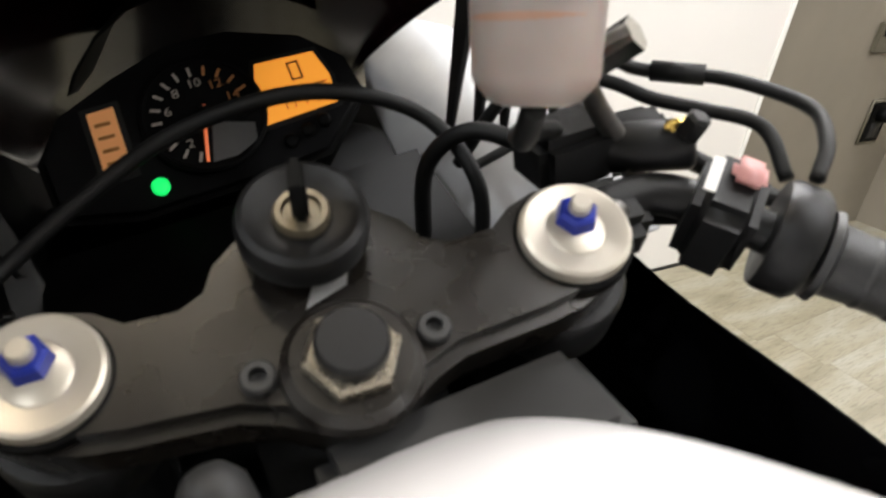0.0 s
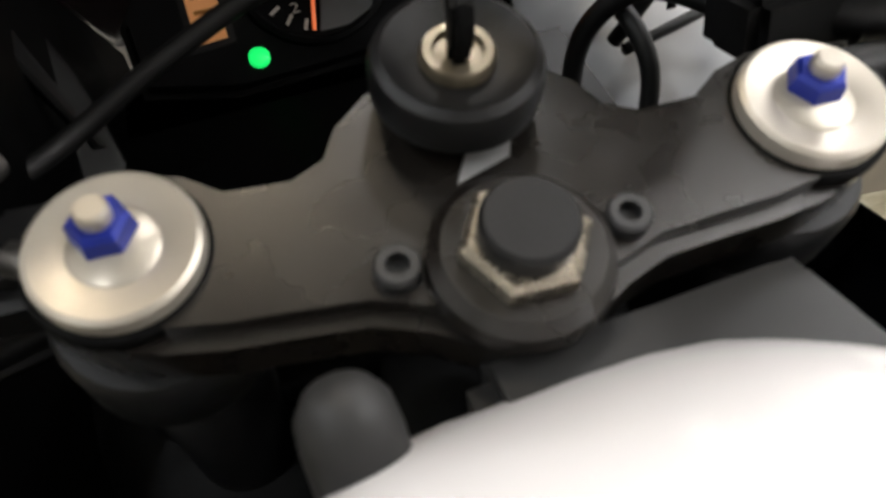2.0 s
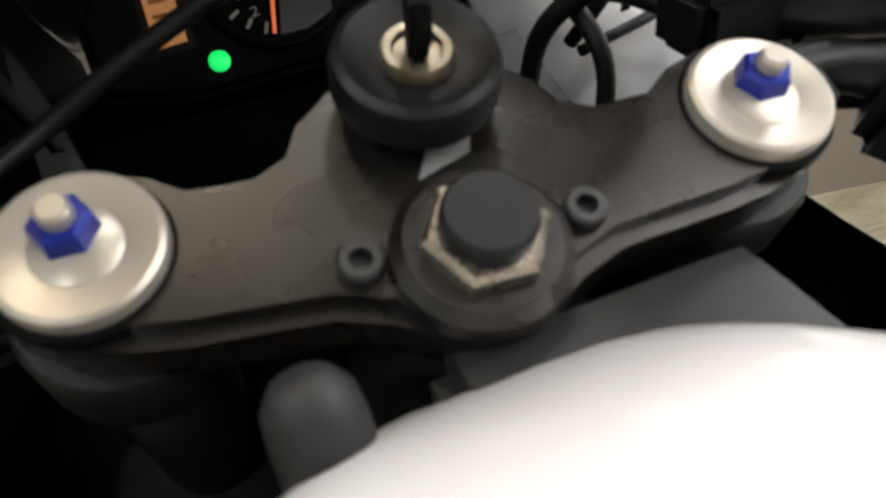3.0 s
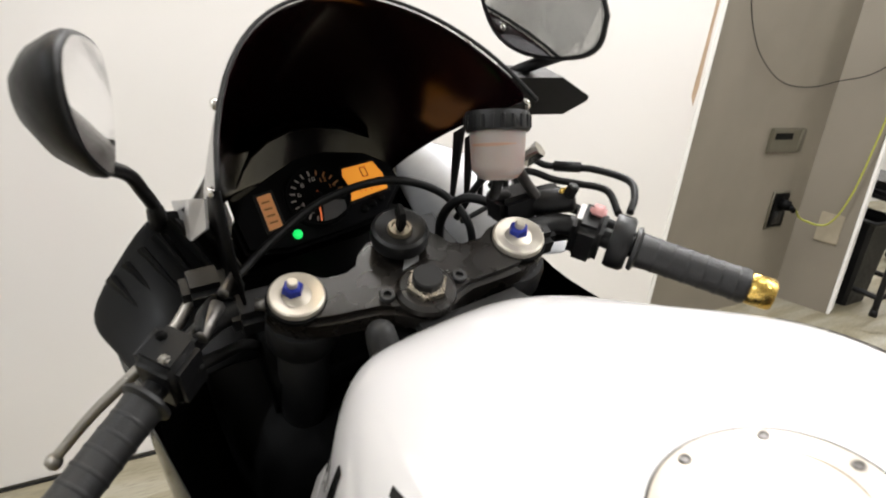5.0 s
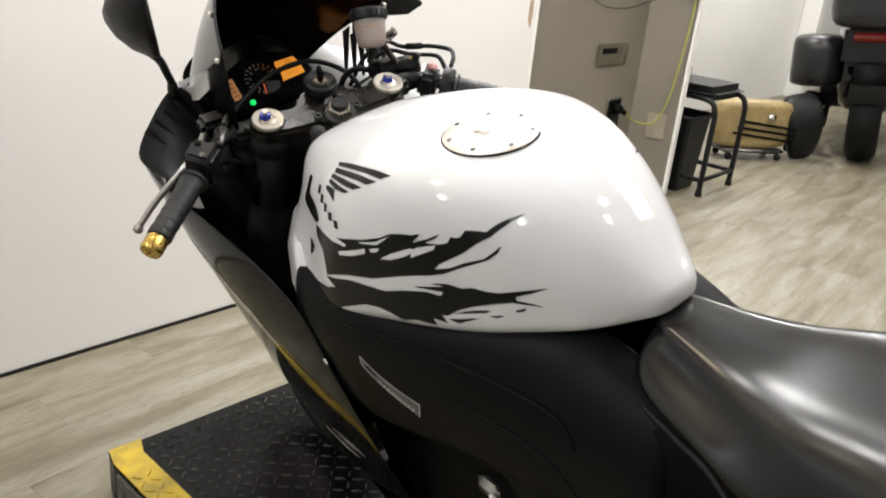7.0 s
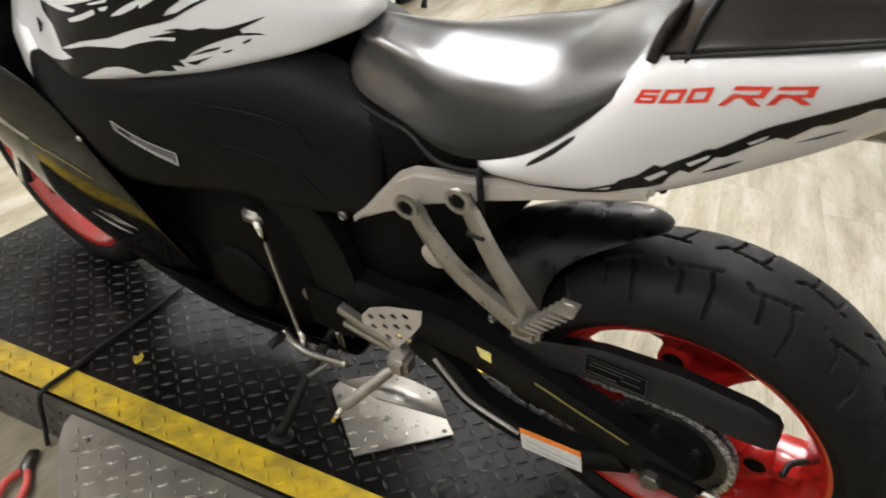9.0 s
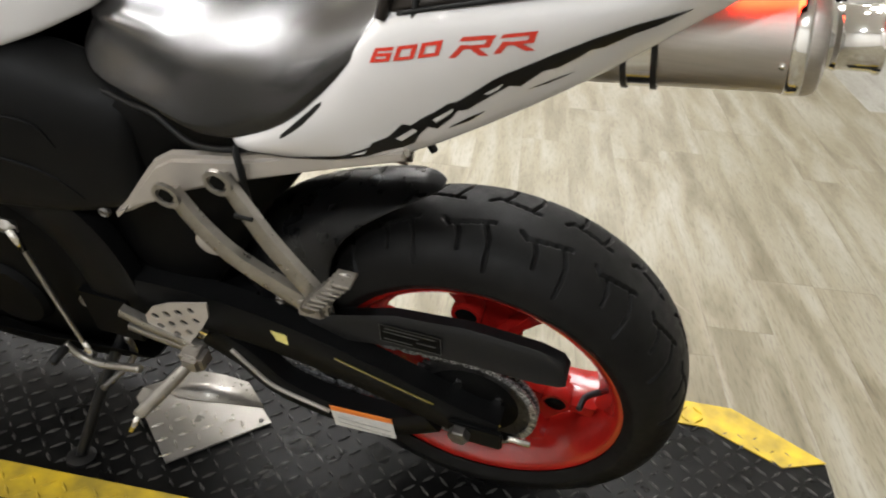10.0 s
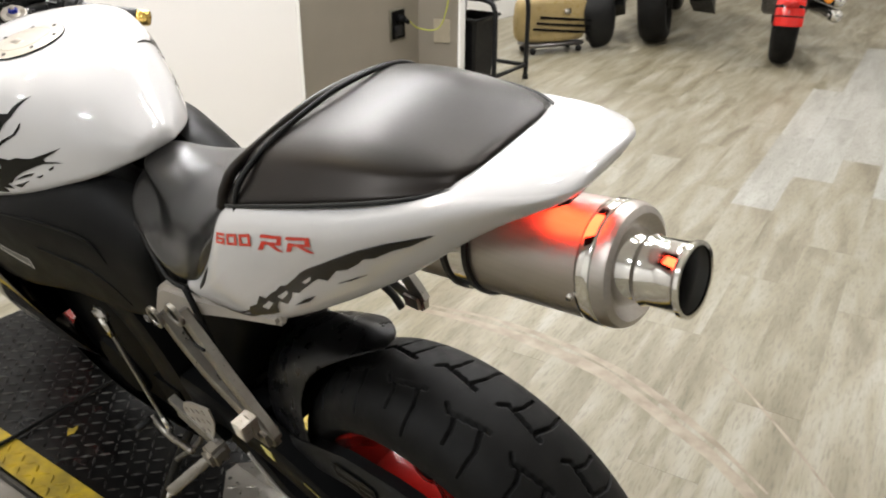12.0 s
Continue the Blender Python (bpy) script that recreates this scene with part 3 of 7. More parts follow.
# ---- motorcycle ----
BIKE = pose(0.2714, -0.1181, 0.1402, 0, -16.49, 0)
bike = new("motorcycle")
bike.matrix_world = BIKE
tagged(bike, "white and black sport motorcycle leaning on its side stand", "motorcycle")


def ring(y, half, right=None):
    """Half-outline (x, z) from the top centre to the bottom centre, mirrored; the right half may differ."""
    return [Vector((x, y, z)) for x, z in right or half] + [Vector((-x, y, z)) for x, z in half[::-1] if x > 1e-4]


def body(rows, shape, right=()):
    """right: rows that take the place of those with the same y on the right half."""
    other = {r[0]: r for r in right}
    return loft([ring(r[0], shape(*r[1:]), shape(*other.get(r[0], r)[1:])) for r in rows])


# --- wheels ---
def spin(profile, n, m=None, closed=True):
    """Revolve (x, radius) round the x axis."""
    rings = [[Vector((x, r * math.cos(2 * math.pi * i / n), r * math.sin(2 * math.pi * i / n))) for x, r in profile] for i in range(n)]
    bm = loft(rings + [rings[0]], cap=False, closed=closed)
    bmesh.ops.remove_doubles(bm, verts=bm.verts[:], dist=1e-6)
    if m is not None:
        bm.transform(m)
    return bm


def seg_dist(px, py, a, b):
    vx, vy = b[0] - a[0], b[1] - a[1]
    t = np.clip(((px - a[0]) * vx + (py - a[1]) * vy) / (vx * vx + vy * vy), 0, 1)
    return np.hypot(px - a[0] - t * vx, py - a[1] - t * vy)


def tyre(R, half, rim_r, motifs, n, k=72):
    """Tyre with its tread cut in: the crown is a fine grid, pressed down along the grooves."""
    u = np.linspace(-1, 1, k)
    ang = u * radians(102)
    h = R - rim_r
    x = half * np.sin(ang) / np.sin(radians(90)) * np.where(np.abs(u) > 0.88, 1 - (np.abs(u) - 0.88) * 0.9, 1)
    r = R - h * (1 - np.cos(ang)) / (1 - np.cos(radians(102))) * (0.55 + 0.45 * np.abs(u))
    lat = np.concatenate([[0], np.cumsum(np.hypot(np.diff(x), np.diff(r)))])
    lat -= lat[-1] / 2
    pitch = 2 * math.pi * R / motifs
    s = np.linspace(0, 2 * math.pi * R, n, endpoint=False)
    depth = np.zeros((n, k))
    segs = [((0.0, 0.030), (0.062, 0.019)), ((0.0, 0.030), (-0.010, 0.021)), ((0.010, 0.0285), (0.018, 0.044)), ((0.018, 0.044), (0.020, 0.066)),
            ((0.050, 0.0215), (0.062, 0.048)), ((0.062, 0.048), (0.064, 0.090))]
    for side in (-1, 1):
        ph = (s + (pitch / 2 if side > 0 else 0)) % pitch
        for shift in (-pitch, 0, pitch):
            for a, b in segs:
                d = seg_dist(ph[:, None] + shift, (lat * side)[None, :], a, b)
                depth = np.maximum(depth, np.clip((0.0029 - d) / 0.0011, 0, 1))
    rr = r[None, :] - 0.0075 * depth
    th = s / R
    verts = np.stack([np.broadcast_to(x, rr.shape), rr * np.cos(th)[:, None], rr * np.sin(th)[:, None]], -1).reshape(-1, 3)
    i, j = np.meshgrid(np.arange(n), np.arange(k - 1), indexing="ij")
    i2 = (i + 1) % n
    faces = np.stack([i * k + j, i * k + j + 1, i2 * k + j + 1, i2 * k + j], -1).reshape(-1, 4)
    bm = bmesh.new()
    me = bpy.data.meshes.new("tmp")
    me.from_pydata(verts.tolist(), [], faces.tolist())
    bm.from_mesh(me)
    bpy.data.meshes.remove(me)
    return bm


def wheel(name, y, z, R, half, rim_half, rim_r, label, m_extra=None):
    w = part(name, spin([(-0.02, 0.030), (0.02, 0.030), (0.05, 0.045), (0.05, 0.02), (-0.05, 0.02), (-0.05, 0.045)], 32), RED, bike, label, angle=40)
    w.matrix_basis = Matrix.Translation((0, y, z)) @ (m_extra or Matrix.Identity(4))
    part("tyre", tyre(R, half, rim_r, 18, 1300 if name == "rear_wheel" else 320, 136 if name == "rear_wheel" else 40), RUBBER, w, "black road tyre with cut tread")
    a, b = rim_half, rim_r
    part("rim", spin([(-a, b), (-a, b - 0.006), (-a + 0.006, b - 0.016), (-a + 0.028, b - 0.024), (-a + 0.05, b - 0.045), (a - 0.05, b - 0.045), (a - 0.028, b - 0.024), (a - 0.006, b - 0.016), (a, b - 0.006), (a, b), (a - 0.012, b - 0.003), (a - 0.03, b - 0.014), (-a + 0.03, b - 0.014), (-a + 0.012, b - 0.003)], 96), RED, w, "glossy red rim", angle=50)
    for i in range(3):
        an = radians(98 + 120 * i)
        for d in (-20, 17):
            r0, r1 = 0.035, b - 0.040
            rings = []
            for k in range(7):
                t = k / 6
                rr = r0 + (r1 - r0) * t
                aa = an + radians(d) * (0.45 + 0.75 * t)
                wd = 0.020 - 0.008 * math.sin(math.pi * t)
                hh = 0.032 + 0.006 * t
                c = Vector((0, rr * math.cos(aa), rr * math.sin(aa)))
                side = Vector((0, -math.sin(aa), math.cos(aa)))
                rings.append([c + side * wd * sx + Vector((hh * sz, 0, 0)) for sx, sz in ((-1, -.6), (-.6, -1), (.6, -1), (1, -.6), (1, .6), (.6, 1), (-.6, 1), (-1, .6))])
            part("spoke", loft(rings), RED, w, angle=50)
        web = [(r_ * math.cos(an + radians(q) * (r_ / r1) * 1.2), r_ * math.sin(an + radians(q) * (r_ / r1) * 1.2)) for r_, q in ((.05, -32), (.12, -23), (r1 * .8, -19), (r1 * .98, -20), (r1 * .98, 19), (r1 * .8, 16), (.13, 19), (.05, 28))]
        part("spoke_web", prism(web, -0.014, 0.014, 0.004, 2, Matrix(((0, 0, 1, 0), (1, 0, 0, 0), (0, 1, 0, 0), (0, 0, 0, 1)))), RED, w, angle=40)
        ha = an - radians(20)
        hc = Vector((0, .130 * math.cos(ha), .130 * math.sin(ha)))
        boss = part("spoke_boss", turned([(0, .024), (.030, .025), (.034, .023), (.034, .0175), (.020, .016), (-.02, .016)], hc + Vector((-.008, 0, 0)), hc + Vector((-.5, 0, 0)), 28, cap=False), RED, w, "round hole in the spoke", angle=40)
        # flush dark disc paints in the shaded depth of the hole
        part("bore", turned([(0, .0172), (.001, .0165)], hc + Vector((-.0395, 0, 0)), hc + Vector((-.5, 0, 0)), 24), DARK, boss, "dark disc in place of the hole's shade")
    part("valve", tube([(-0.028, (b - 0.04) * math.cos(radians(178)), (b - 0.04) * math.sin(radians(178))), (-0.045, (b - 0.062) * math.cos(radians(178)), (b - 0.062) * math.sin(radians(178))), (-0.070, (b - 0.068) * math.cos(radians(178)), (b - 0.068) * math.sin(radians(178)))], 0.005), BACKBLACK, w, "black rubber valve stem")
    return w


rear = wheel("rear_wheel", 0, 0.315, 0.315, 0.092, 0.0775, 0.231, "red rear wheel")
STEER_AXIS = Vector((0, -0.4067, 0.9135))
front = wheel("front_wheel", 1.53, 0.29, 0.300, 0.062, 0.055, 0.231, "red front wheel", Matrix.Rotation(radians(-5.5), 4, STEER_AXIS))

# sprocket and chain
def sprocket(r, teeth, x, y, z, t=0.006):
    out = []
    for i in range(teeth * 2):
        a = math.pi * i / teeth
        rr = r if i % 2 else r - 0.009
        out += [(rr * math.cos(a - 0.02), rr * math.sin(a - 0.02)), (rr * math.cos(a + 0.02), rr * math.sin(a + 0.02))]
    bm = prism(out, -t / 2, t / 2)
    bm.transform(Matrix.Translation((x, y, z)) @ Matrix.Rotation(radians(90), 4, "Y"))
    return bm


spr = part("rear_sprocket", sprocket(0.104, 42, -0.098, 0, 0.315), SPROCKET, bike, "dark steel rear sprocket", smooth=False)
part("carrier", turned([(0, 0.085), (0.012, 0.07), (0.02, 0.03), (0.03, 0.028)], (-0.094, 0, 0.315), (-0.2, 0, 0.315), 32), DARK, spr, angle=30)
for i in range(5):
    a = 2 * math.pi * i / 5
    part("sprocket_nut", rod((-0.104, 0.055 * math.cos(a), 0.315 + 0.055 * math.sin(a)), (-0.112, 0.055 * math.cos(a), 0.315 + 0.055 * math.sin(a)), 0.008, seg=6), CHROME, spr, smooth=False)
# chain run: round the rear sprocket, forward to the small sprocket
FS = Vector((-0.098, 0.60, 0.36))
path = []
R1, R2 = 0.101, 0.036
N1 = 26
for i in range(N1 + 1):
    a = radians(95 + 170 * i / N1)
    path.append(Vector((-0.098, R1 * math.cos(a), 0.315 + R1 * math.sin(a))))
low0, low1 = path[-1], Vector((-0.098, FS.y, FS.z - R2))
up0, up1 = Vector((-0.098, FS.y, FS.z + R2)), path[0]
low = [low0.lerp(low1, i / 38) - Vector((0, 0, 0.012 * math.sin(math.pi * i / 38))) for i in range(1, 38)]
fr = [Vector((-0.098, FS.y + R2 * math.cos(a), FS.z + R2 * math.sin(a))) for a in [radians(-90 + 180 * i / 8) for i in range(9)]]
up = [up0.lerp(up1, i / 38) for i in range(1, 38)]
loop = path + low + fr + up
link_plate = prism([(0.0105 * math.cos(radians(a)) + (0.004 if abs(a) < 90 else -0.004), 0.0062 * math.sin(radians(a))) for a in (-60, -20, 20, 60, 120, 160, 200, 240)], -0.0012, 0.0012)
link_plate.verts.index_update()
cv, cf = [v.co.copy() for v in link_plate.verts], [[v.index for v in f.verts] for f in link_plate.faces]
link_plate.free()
verts, faces = [], []
for i, p in enumerate(loop):
    q = loop[(i + 1) % len(loop)]
    d = (q - p).normalized()
    nrm = Vector((1, 0, 0))
    sd = nrm.cross(d)
    off = 0.008 if i % 2 else 0.0055
    for sgn in (-1, 1):
        k = len(verts)
        c = (p + q) / 2 + nrm * off * sgn
        verts += [tuple(c + d * v.x + sd * v.y + nrm * v.z) for v in cv]
        faces += [[k + a for a in f] for f in cf]
me = bpy.data.meshes.new("chain")
me.from_pydata(verts, [], faces)
me.materials.append(LINK)
ch = new("drive_chain", me)
ch.parent = bike
tagged(ch, "greasy steel drive chain", kind="stuff")

# --- swingarm, guard, hugger ---
def beam(points, half_w, half_h, x, twist=0.0):
    """A hollow-looking alloy beam through (y, z) points at side x."""
    P = spline([(x, y, z) for y, z in points], 6)
    rings = []
    for i, p in enumerate(P):
        t = i / (len(P) - 1)
        d = (P[min(i + 1, len(P) - 1)] - P[max(i - 1, 0)]).normalized()
        n = Vector((1, 0, 0)).cross(d).normalized()
        hw, hh = half_w(t) if callable(half_w) else half_w, half_h(t) if callable(half_h) else half_h
        rings.append([p + Vector((hw * a, 0, 0)) + n * hh * b for a, b in ((-1, -.75), (-.8, -1), (.8, -1), (1, -.75), (1, .75), (.8, 1), (-.8, 1), (-1, .75))])
    return loft(rings)


swing = part("swingarm", beam([(0.60, 0.42), (0.42, 0.43), (0.28, 0.412), (0.14, 0.370), (0.02, 0.325), (-0.05, 0.308)], lambda t: 0.022, lambda t: 0.047 - 0.016 * t, -0.128), COVER, bike, "black alloy swingarm", angle=50)
part("arm_right", beam([(0.60, 0.40), (0.28, 0.375), (0.02, 0.315), (-0.05, 0.305)], 0.022, 0.034, 0.128), COVER, swing, angle=50)
part("cross_brace", box((-0.12, 0.33, 0.36), (0.12, 0.43, 0.44), 0.02), COVER, swing, angle=50)
part("lower_brace", beam([(0.43, 0.365), (0.37, 0.325), (0.32, 0.268), (0.23, 0.238), (0.13, 0.240), (0.05, 0.285)], 0.020, lambda t: 0.030 - 0.008 * t, -0.125), COVER, swing, angle=50)
part("scuff_strip", beam([(0.385, 0.352), (0.355, 0.312), (0.32, 0.275), (0.228, 0.246)], 0.003, 0.0032, -0.148), SUBFRAME, swing, "bright worn edge")
part("axle_block", box((-0.158, -0.065, 0.290), (-0.150, 0.02, 0.335), 0.003), COVER, swing, "black chain adjuster block", smooth=False)
part("axle_nut", rod((-0.150, 0, 0.315), (-0.172, 0, 0.315), 0.017, seg=6, bevel=0.002), CHAIN, swing, "dull steel axle nut", smooth=False)
part("adjuster_bolt", rod((-0.14, -0.055, 0.305), (-0.14, -0.105, 0.303), 0.006), CHROME, swing, "adjuster bolt")
for nm, mt, z0, z1 in (("warning_label", STICKER, 0.178, 0.222), ("orange_band", ORANGE, 0.222, 0.236)):
    part(nm, box((-0.1475, 0.125, z0), (-0.1465, 0.235, z1), 0.0004, 1, Matrix.Translation((0, 0.170, 0.238)) @ Matrix.Rotation(radians(-5), 4, "X") @ Matrix.Translation((0, -0.18, -0.205))), mt, swing, "white warning label" if mt is STICKER else "orange band of the label", smooth=False)
for k in range(2):
    part("label_bar", box((-0.1483, 0.122, 0.220 + 0.014 * k), (-0.1477, 0.214, 0.2225 + 0.014 * k), 0, 1), SILVERINK, swing, smooth=False)
part("inspection_sticker", prism([(0.297, 0.440), (0.272, 0.437), (0.272, 0.414), (0.291, 0.419)], -0.0006, 0.0006, 0, 1, Matrix(((0, 0, 1, -0.1512), (1, 0, 0, 0), (0, 1, 0, 0), (0, 0, 0, 1)))), YELLOWSTICK, swing, "small pale yellow sticker", smooth=False)
part("gold_line", beam([(0.197, 0.412), (0.12, 0.385), (0.043, 0.360)], 0.0012, 0.0018, -0.152), STRIPE, swing, "dull gold pinstripe")
guard = part("chain_guard", loft([[Vector(p) for p in ((-0.096, y, zt - .012), (-0.114, y, zt - .009), (-0.122, y, zt - 0.018), (-0.124, y, zb - .006), (-0.118, y, zb - .006), (-0.116, y, zt - 0.022), (-0.096, y, zt - 0.017))] for y, zt, zb in
                                  ((0.30, 0.448, 0.415), (0.22, 0.470, 0.426), (0.11, 0.509, 0.446), (0.0, 0.520, 0.449), (-0.10, 0.512, 0.446), (-0.132, 0.500, 0.450), (-0.142, 0.482, 0.456))]), MATT, bike, "black plastic chain guard", angle=45)
lab = part("guard_label", box((-0.1262, 0.037, 0.452), (-0.1252, 0.130, 0.490), 0.0003, 1), DARK, guard, "black label with a silver border", smooth=False)
for a, b in (((0.037, 0.452), (0.130, 0.4529)), ((0.037, 0.4891), (0.130, 0.490)), ((0.037, 0.452), (0.0379, 0.490)), ((0.1291, 0.452), (0.130, 0.490))):
    part("label_border", box((-0.1267, *a), (-0.1262, *b)), DIMINK, lab, smooth=False)
for k, (y0, y1) in enumerate(((0.085, 0.128), (0.05, 0.078), (0.075, 0.128), (0.05, 0.125))):
    part("label_bar", box((-0.1267, y0 - .004, 0.458 + 0.0078 * k), (-0.1262, y1 - .004, 0.460 + 0.0078 * k)), DIMINK, lab, smooth=False)
HUG = []
for adeg, reach, hh, wx in ((79, 4, .121, .112), (78, 9, .122, .111), (76, 15, .124, .110), (72, 23, .128, .107), (66, 33, .136, .104), (58, 43, .147, .102), (52, 52, .158, .104), (46, 64, .170, .108), (40, 78, .182, .112), (33, 90, .195, .116), (26, 98, .205, .118), (18, 104, .212, .118)):
    a = radians(adeg)
    HUG.append([Vector((wx * math.sin(p), (.235 + hh * math.cos(p)) * math.cos(a), 0.315 + (.235 + hh * math.cos(p)) * math.sin(a))) for p in [radians(reach) * (q / 5 - 1) for q in range(11)]])
hug_bm = loft(HUG, cap=False, closed=False)
bmesh.ops.solidify(hug_bm, geom=hug_bm.faces[:], thickness=0.003)
hug = part("rear_hugger", hug_bm, HUGGER, bike, "glossy black rear mudguard", sub=1)
part("hugger_bolt", turned([(0, .008), (.004, .008), (.005, .005)], (-0.012, 0.345, 0.559), (-0.06, 0.40, 0.66), 14), CHAIN, hug)
part("hugger_stay", tube([(0.045, 0.20, 0.715), (0.055, 0.15, 0.708), (0.060, 0.12, 0.690), (0.062, 0.105, 0.662)], 0.006), BACKBLACK, hug, "black stay")
# undertray between seat and wheel
under = part("undertray", body(((0.50, .10, .80, .66), (0.36, .125, .82, .66), (0.24, .13, .84, .72), (0.10, .12, .90, .79), (-0.05, .10, .98, .90), (-0.20, .075, 1.04, 1.0)),
             lambda w, zt, zb: [(0, zt), (w * .9, zt), (w, zt - .02), (w, zb + .02), (w * .85, zb), (0, zb)]), DARK, bike, "black undertray", sub=1)

inner = part("inner_mudguard", body(((0.62, .11, .74, .46), (0.50, .125, .80, .40), (0.40, .122, .82, .44), (0.345, .115, .83, .56), (0.29, .110, .84, .645), (0.22, .10, .85, .70)),
             lambda w, zt, zb: [(0, zt), (w * .9, zt), (w, zt - .02), (w, zb + .02), (w * .85, zb), (0, zb)]), DARK, bike, "black inner mudguard", sub=1)
part("shock_body", rod((0, 0.50, 0.30), (0, 0.44, 0.62), 0.035), DARK, inner, "dark shock absorber")
# --- engine, frame ---
engine = part("engine_block", body(((0.50, .11, .56, .25), (0.62, .15, .60, .20), (0.85, .16, .62, .17), (1.05, .15, .66, .20), (1.15, .12, .66, .3)),
              lambda w, zt, zb: [(0, zt), (w * .8, zt), (w, zt - .05), (w, zb + .06), (w * .7, zb), (0, zb)]), DARK, bike, "dark engine block", sub=1)
part("clutch_cover", turned([(0, 0.075), (0.02, 0.075), (0.03, 0.066), (0.032, 0.03)], (-0.135, 0.80, 0.36), (-0.25, 0.80, 0.36), 32), DARK, engine, "round black engine cover", angle=30)
part("stator_cover", turned([(0, 0.055), (0.02, 0.055), (0.028, 0.045)], (-0.130, 0.98, 0.34), (-0.25, 0.98, 0.34), 32), DARK, engine, "round black engine cover", angle=30)
part("sprocket_cover", box((-0.158, 0.53, 0.30), (-0.118, 0.66, 0.44), 0.02), DARK, engine, "black sprocket cover", angle=40)
part("exhaust_header", tube([(-0.05, 1.16, 0.5), (-0.05, 1.25, 0.38), (-0.04, 1.15, 0.17), (0, 0.85, 0.12), (0.03, 0.55, 0.16)], 0.022), TITAN, engine, "dull steel exhaust pipe")
frame_bm = join(beam([(1.10, 0.80), (0.90, 0.74), (0.70, 0.64), (0.60, 0.55), (0.57, 0.42), (0.58, 0.33)], 0.018, lambda t: 0.055 - 0.008 * t, -0.135), beam([(1.10, 0.80), (0.90, 0.74), (0.70, 0.64), (0.60, 0.55), (0.57, 0.42), (0.58, 0.33)], 0.018, lambda t: 0.055 - 0.008 * t, 0.135))
fr_ob = part("main_frame", frame_bm, COVER, bike, "black alloy frame spars", angle=50)
for nm, x, y, z, r in (("frame_bolt", -0.153, 0.523, 0.616, 0.009), ("frame_bolt", -0.152, 0.651, 0.568, 0.009), ("frame_bolt", -0.158, 0.643, 0.383, 0.014), ("frame_bolt", -0.150, 0.271, 0.512, 0.008)):
    part(nm, turned([(0, r), (0.006, r), (0.009, r * .7), (0.007, r * .45)], (x + 0.012, y, z), (x - 0.1, y, z), 16), CHAIN, fr_ob, "steel bolt", angle=40)
part("radiator_side", box((-0.16, 1.18, 0.30), (0.16, 1.23, 0.66), 0.01), DARK, bike, "dark radiator")

# --- subframe, pegs, levers, stand ---
sub_bm = loft([[Vector((x, y, z)) for x, y, z in ((-0.148, y, zt), (-0.128, y, zt + .004), (-0.128, y, zb), (-0.148, y, zb))] for y, zt, zb in ((0.506, 0.616, 0.612), (0.475, 0.650, 0.630), (0.445, 0.688, 0.650), (0.410, 0.730, 0.670), (0.38, 0.750, 0.690), (0.28, 0.772, 0.735), (0.18, 0.805, 0.775), (0.06, 0.84, 0.82))])
bmesh.ops.bevel(sub_bm, geom=[e for e in sub_bm.edges if e.calc_face_angle(0) > 0.8], offset=0.006, segments=2, affect="EDGES")
subf = part("seat_subframe", sub_bm, SUBFRAME, bike, "beige painted seat subframe side", angle=50)
part("subframe_rail", box((0.128, 0.06, 0.75), (0.148, 0.45, 0.80), 0.006), SUBFRAME, subf)
part("cable_tie", box((-0.158, 0.268, 0.70), (-0.150, 0.276, 0.80), 0.002), BACKBLACK, subf)


def hanger(x, sgn):
    a = beam([(0.374, 0.715), (0.352, 0.668), (0.315, 0.620), (0.275, 0.590), (0.235, 0.565), (0.205, 0.548)], 0.008, lambda t: 0.0105 + 0.007 * t, x)
    b = beam([(0.291, 0.758), (0.272, 0.712), (0.252, 0.668), (0.228, 0.625), (0.200, 0.580), (0.190, 0.556)], 0.008, lambda t: 0.0085 + 0.008 * t, x)
    c = box((x - 0.014, 0.180, 0.532), (x + 0.012, 0.228, 0.572), 0.008)
    return join(a, b, c)


hg = part("passenger_footrest", hanger(-0.165, 1), ALU, bike, "cast alloy passenger footrest bracket", angle=50)
for y, z in ((0.374, 0.715), (0.291, 0.758)):
    part("bolt_ring", turned([(0, 0.019), (0.006, 0.019), (0.006, 0.013), (0.002, 0.012)], (-0.174, y, z), (-0.3, y, z), 20), ALU, hg, angle=40)
    part("bolt_head", rod((-0.172, y, z), (-0.1785, y, z), 0.011, seg=6), DARK, hg, smooth=False)
peg = part("peg", loft([[Vector((x, y, z)) + Vector((0, b * .012, c * .014)) for b, c in ((-1, -.7), (0, -1), (1, -.7), (1, .5), (0, 1), (-1, .5))] for x, y, z in ((-0.178, 0.212, 0.552), (-0.190, 0.194, 0.580), (-0.205, 0.150, 0.644), (-0.213, 0.114, 0.694))]), ALU, hg, "folded ribbed alloy peg", sub=1)
for i in range(7):
    t = i / 6
    c = Vector((-0.196, 0.178, 0.604)).lerp(Vector((-0.212, 0.122, 0.684)), t)
    part("peg_rib", box((c.x - .016, c.y - .0125, c.z - .002), (c.x + .010, c.y + .0125, c.z + .002), 0.001), ALU, peg, smooth=False)
part("clip", box((-0.176, 0.258, 0.700), (-0.154, 0.284, 0.706), 0.001, 1), BACKBLACK, hg)
part("passenger_footrest", hanger(0.168, 1), ALU, bike, "cast alloy passenger footrest bracket", angle=50)
part("brake_reservoir_badge", turned([(0, 0.022), (0.004, 0.022), (0.006, 0.019)], (-0.135, 0.366, 0.593), (-0.3, 0.366, 0.593), 24), SUBFRAME, bike, "round beige cover plug", angle=40)

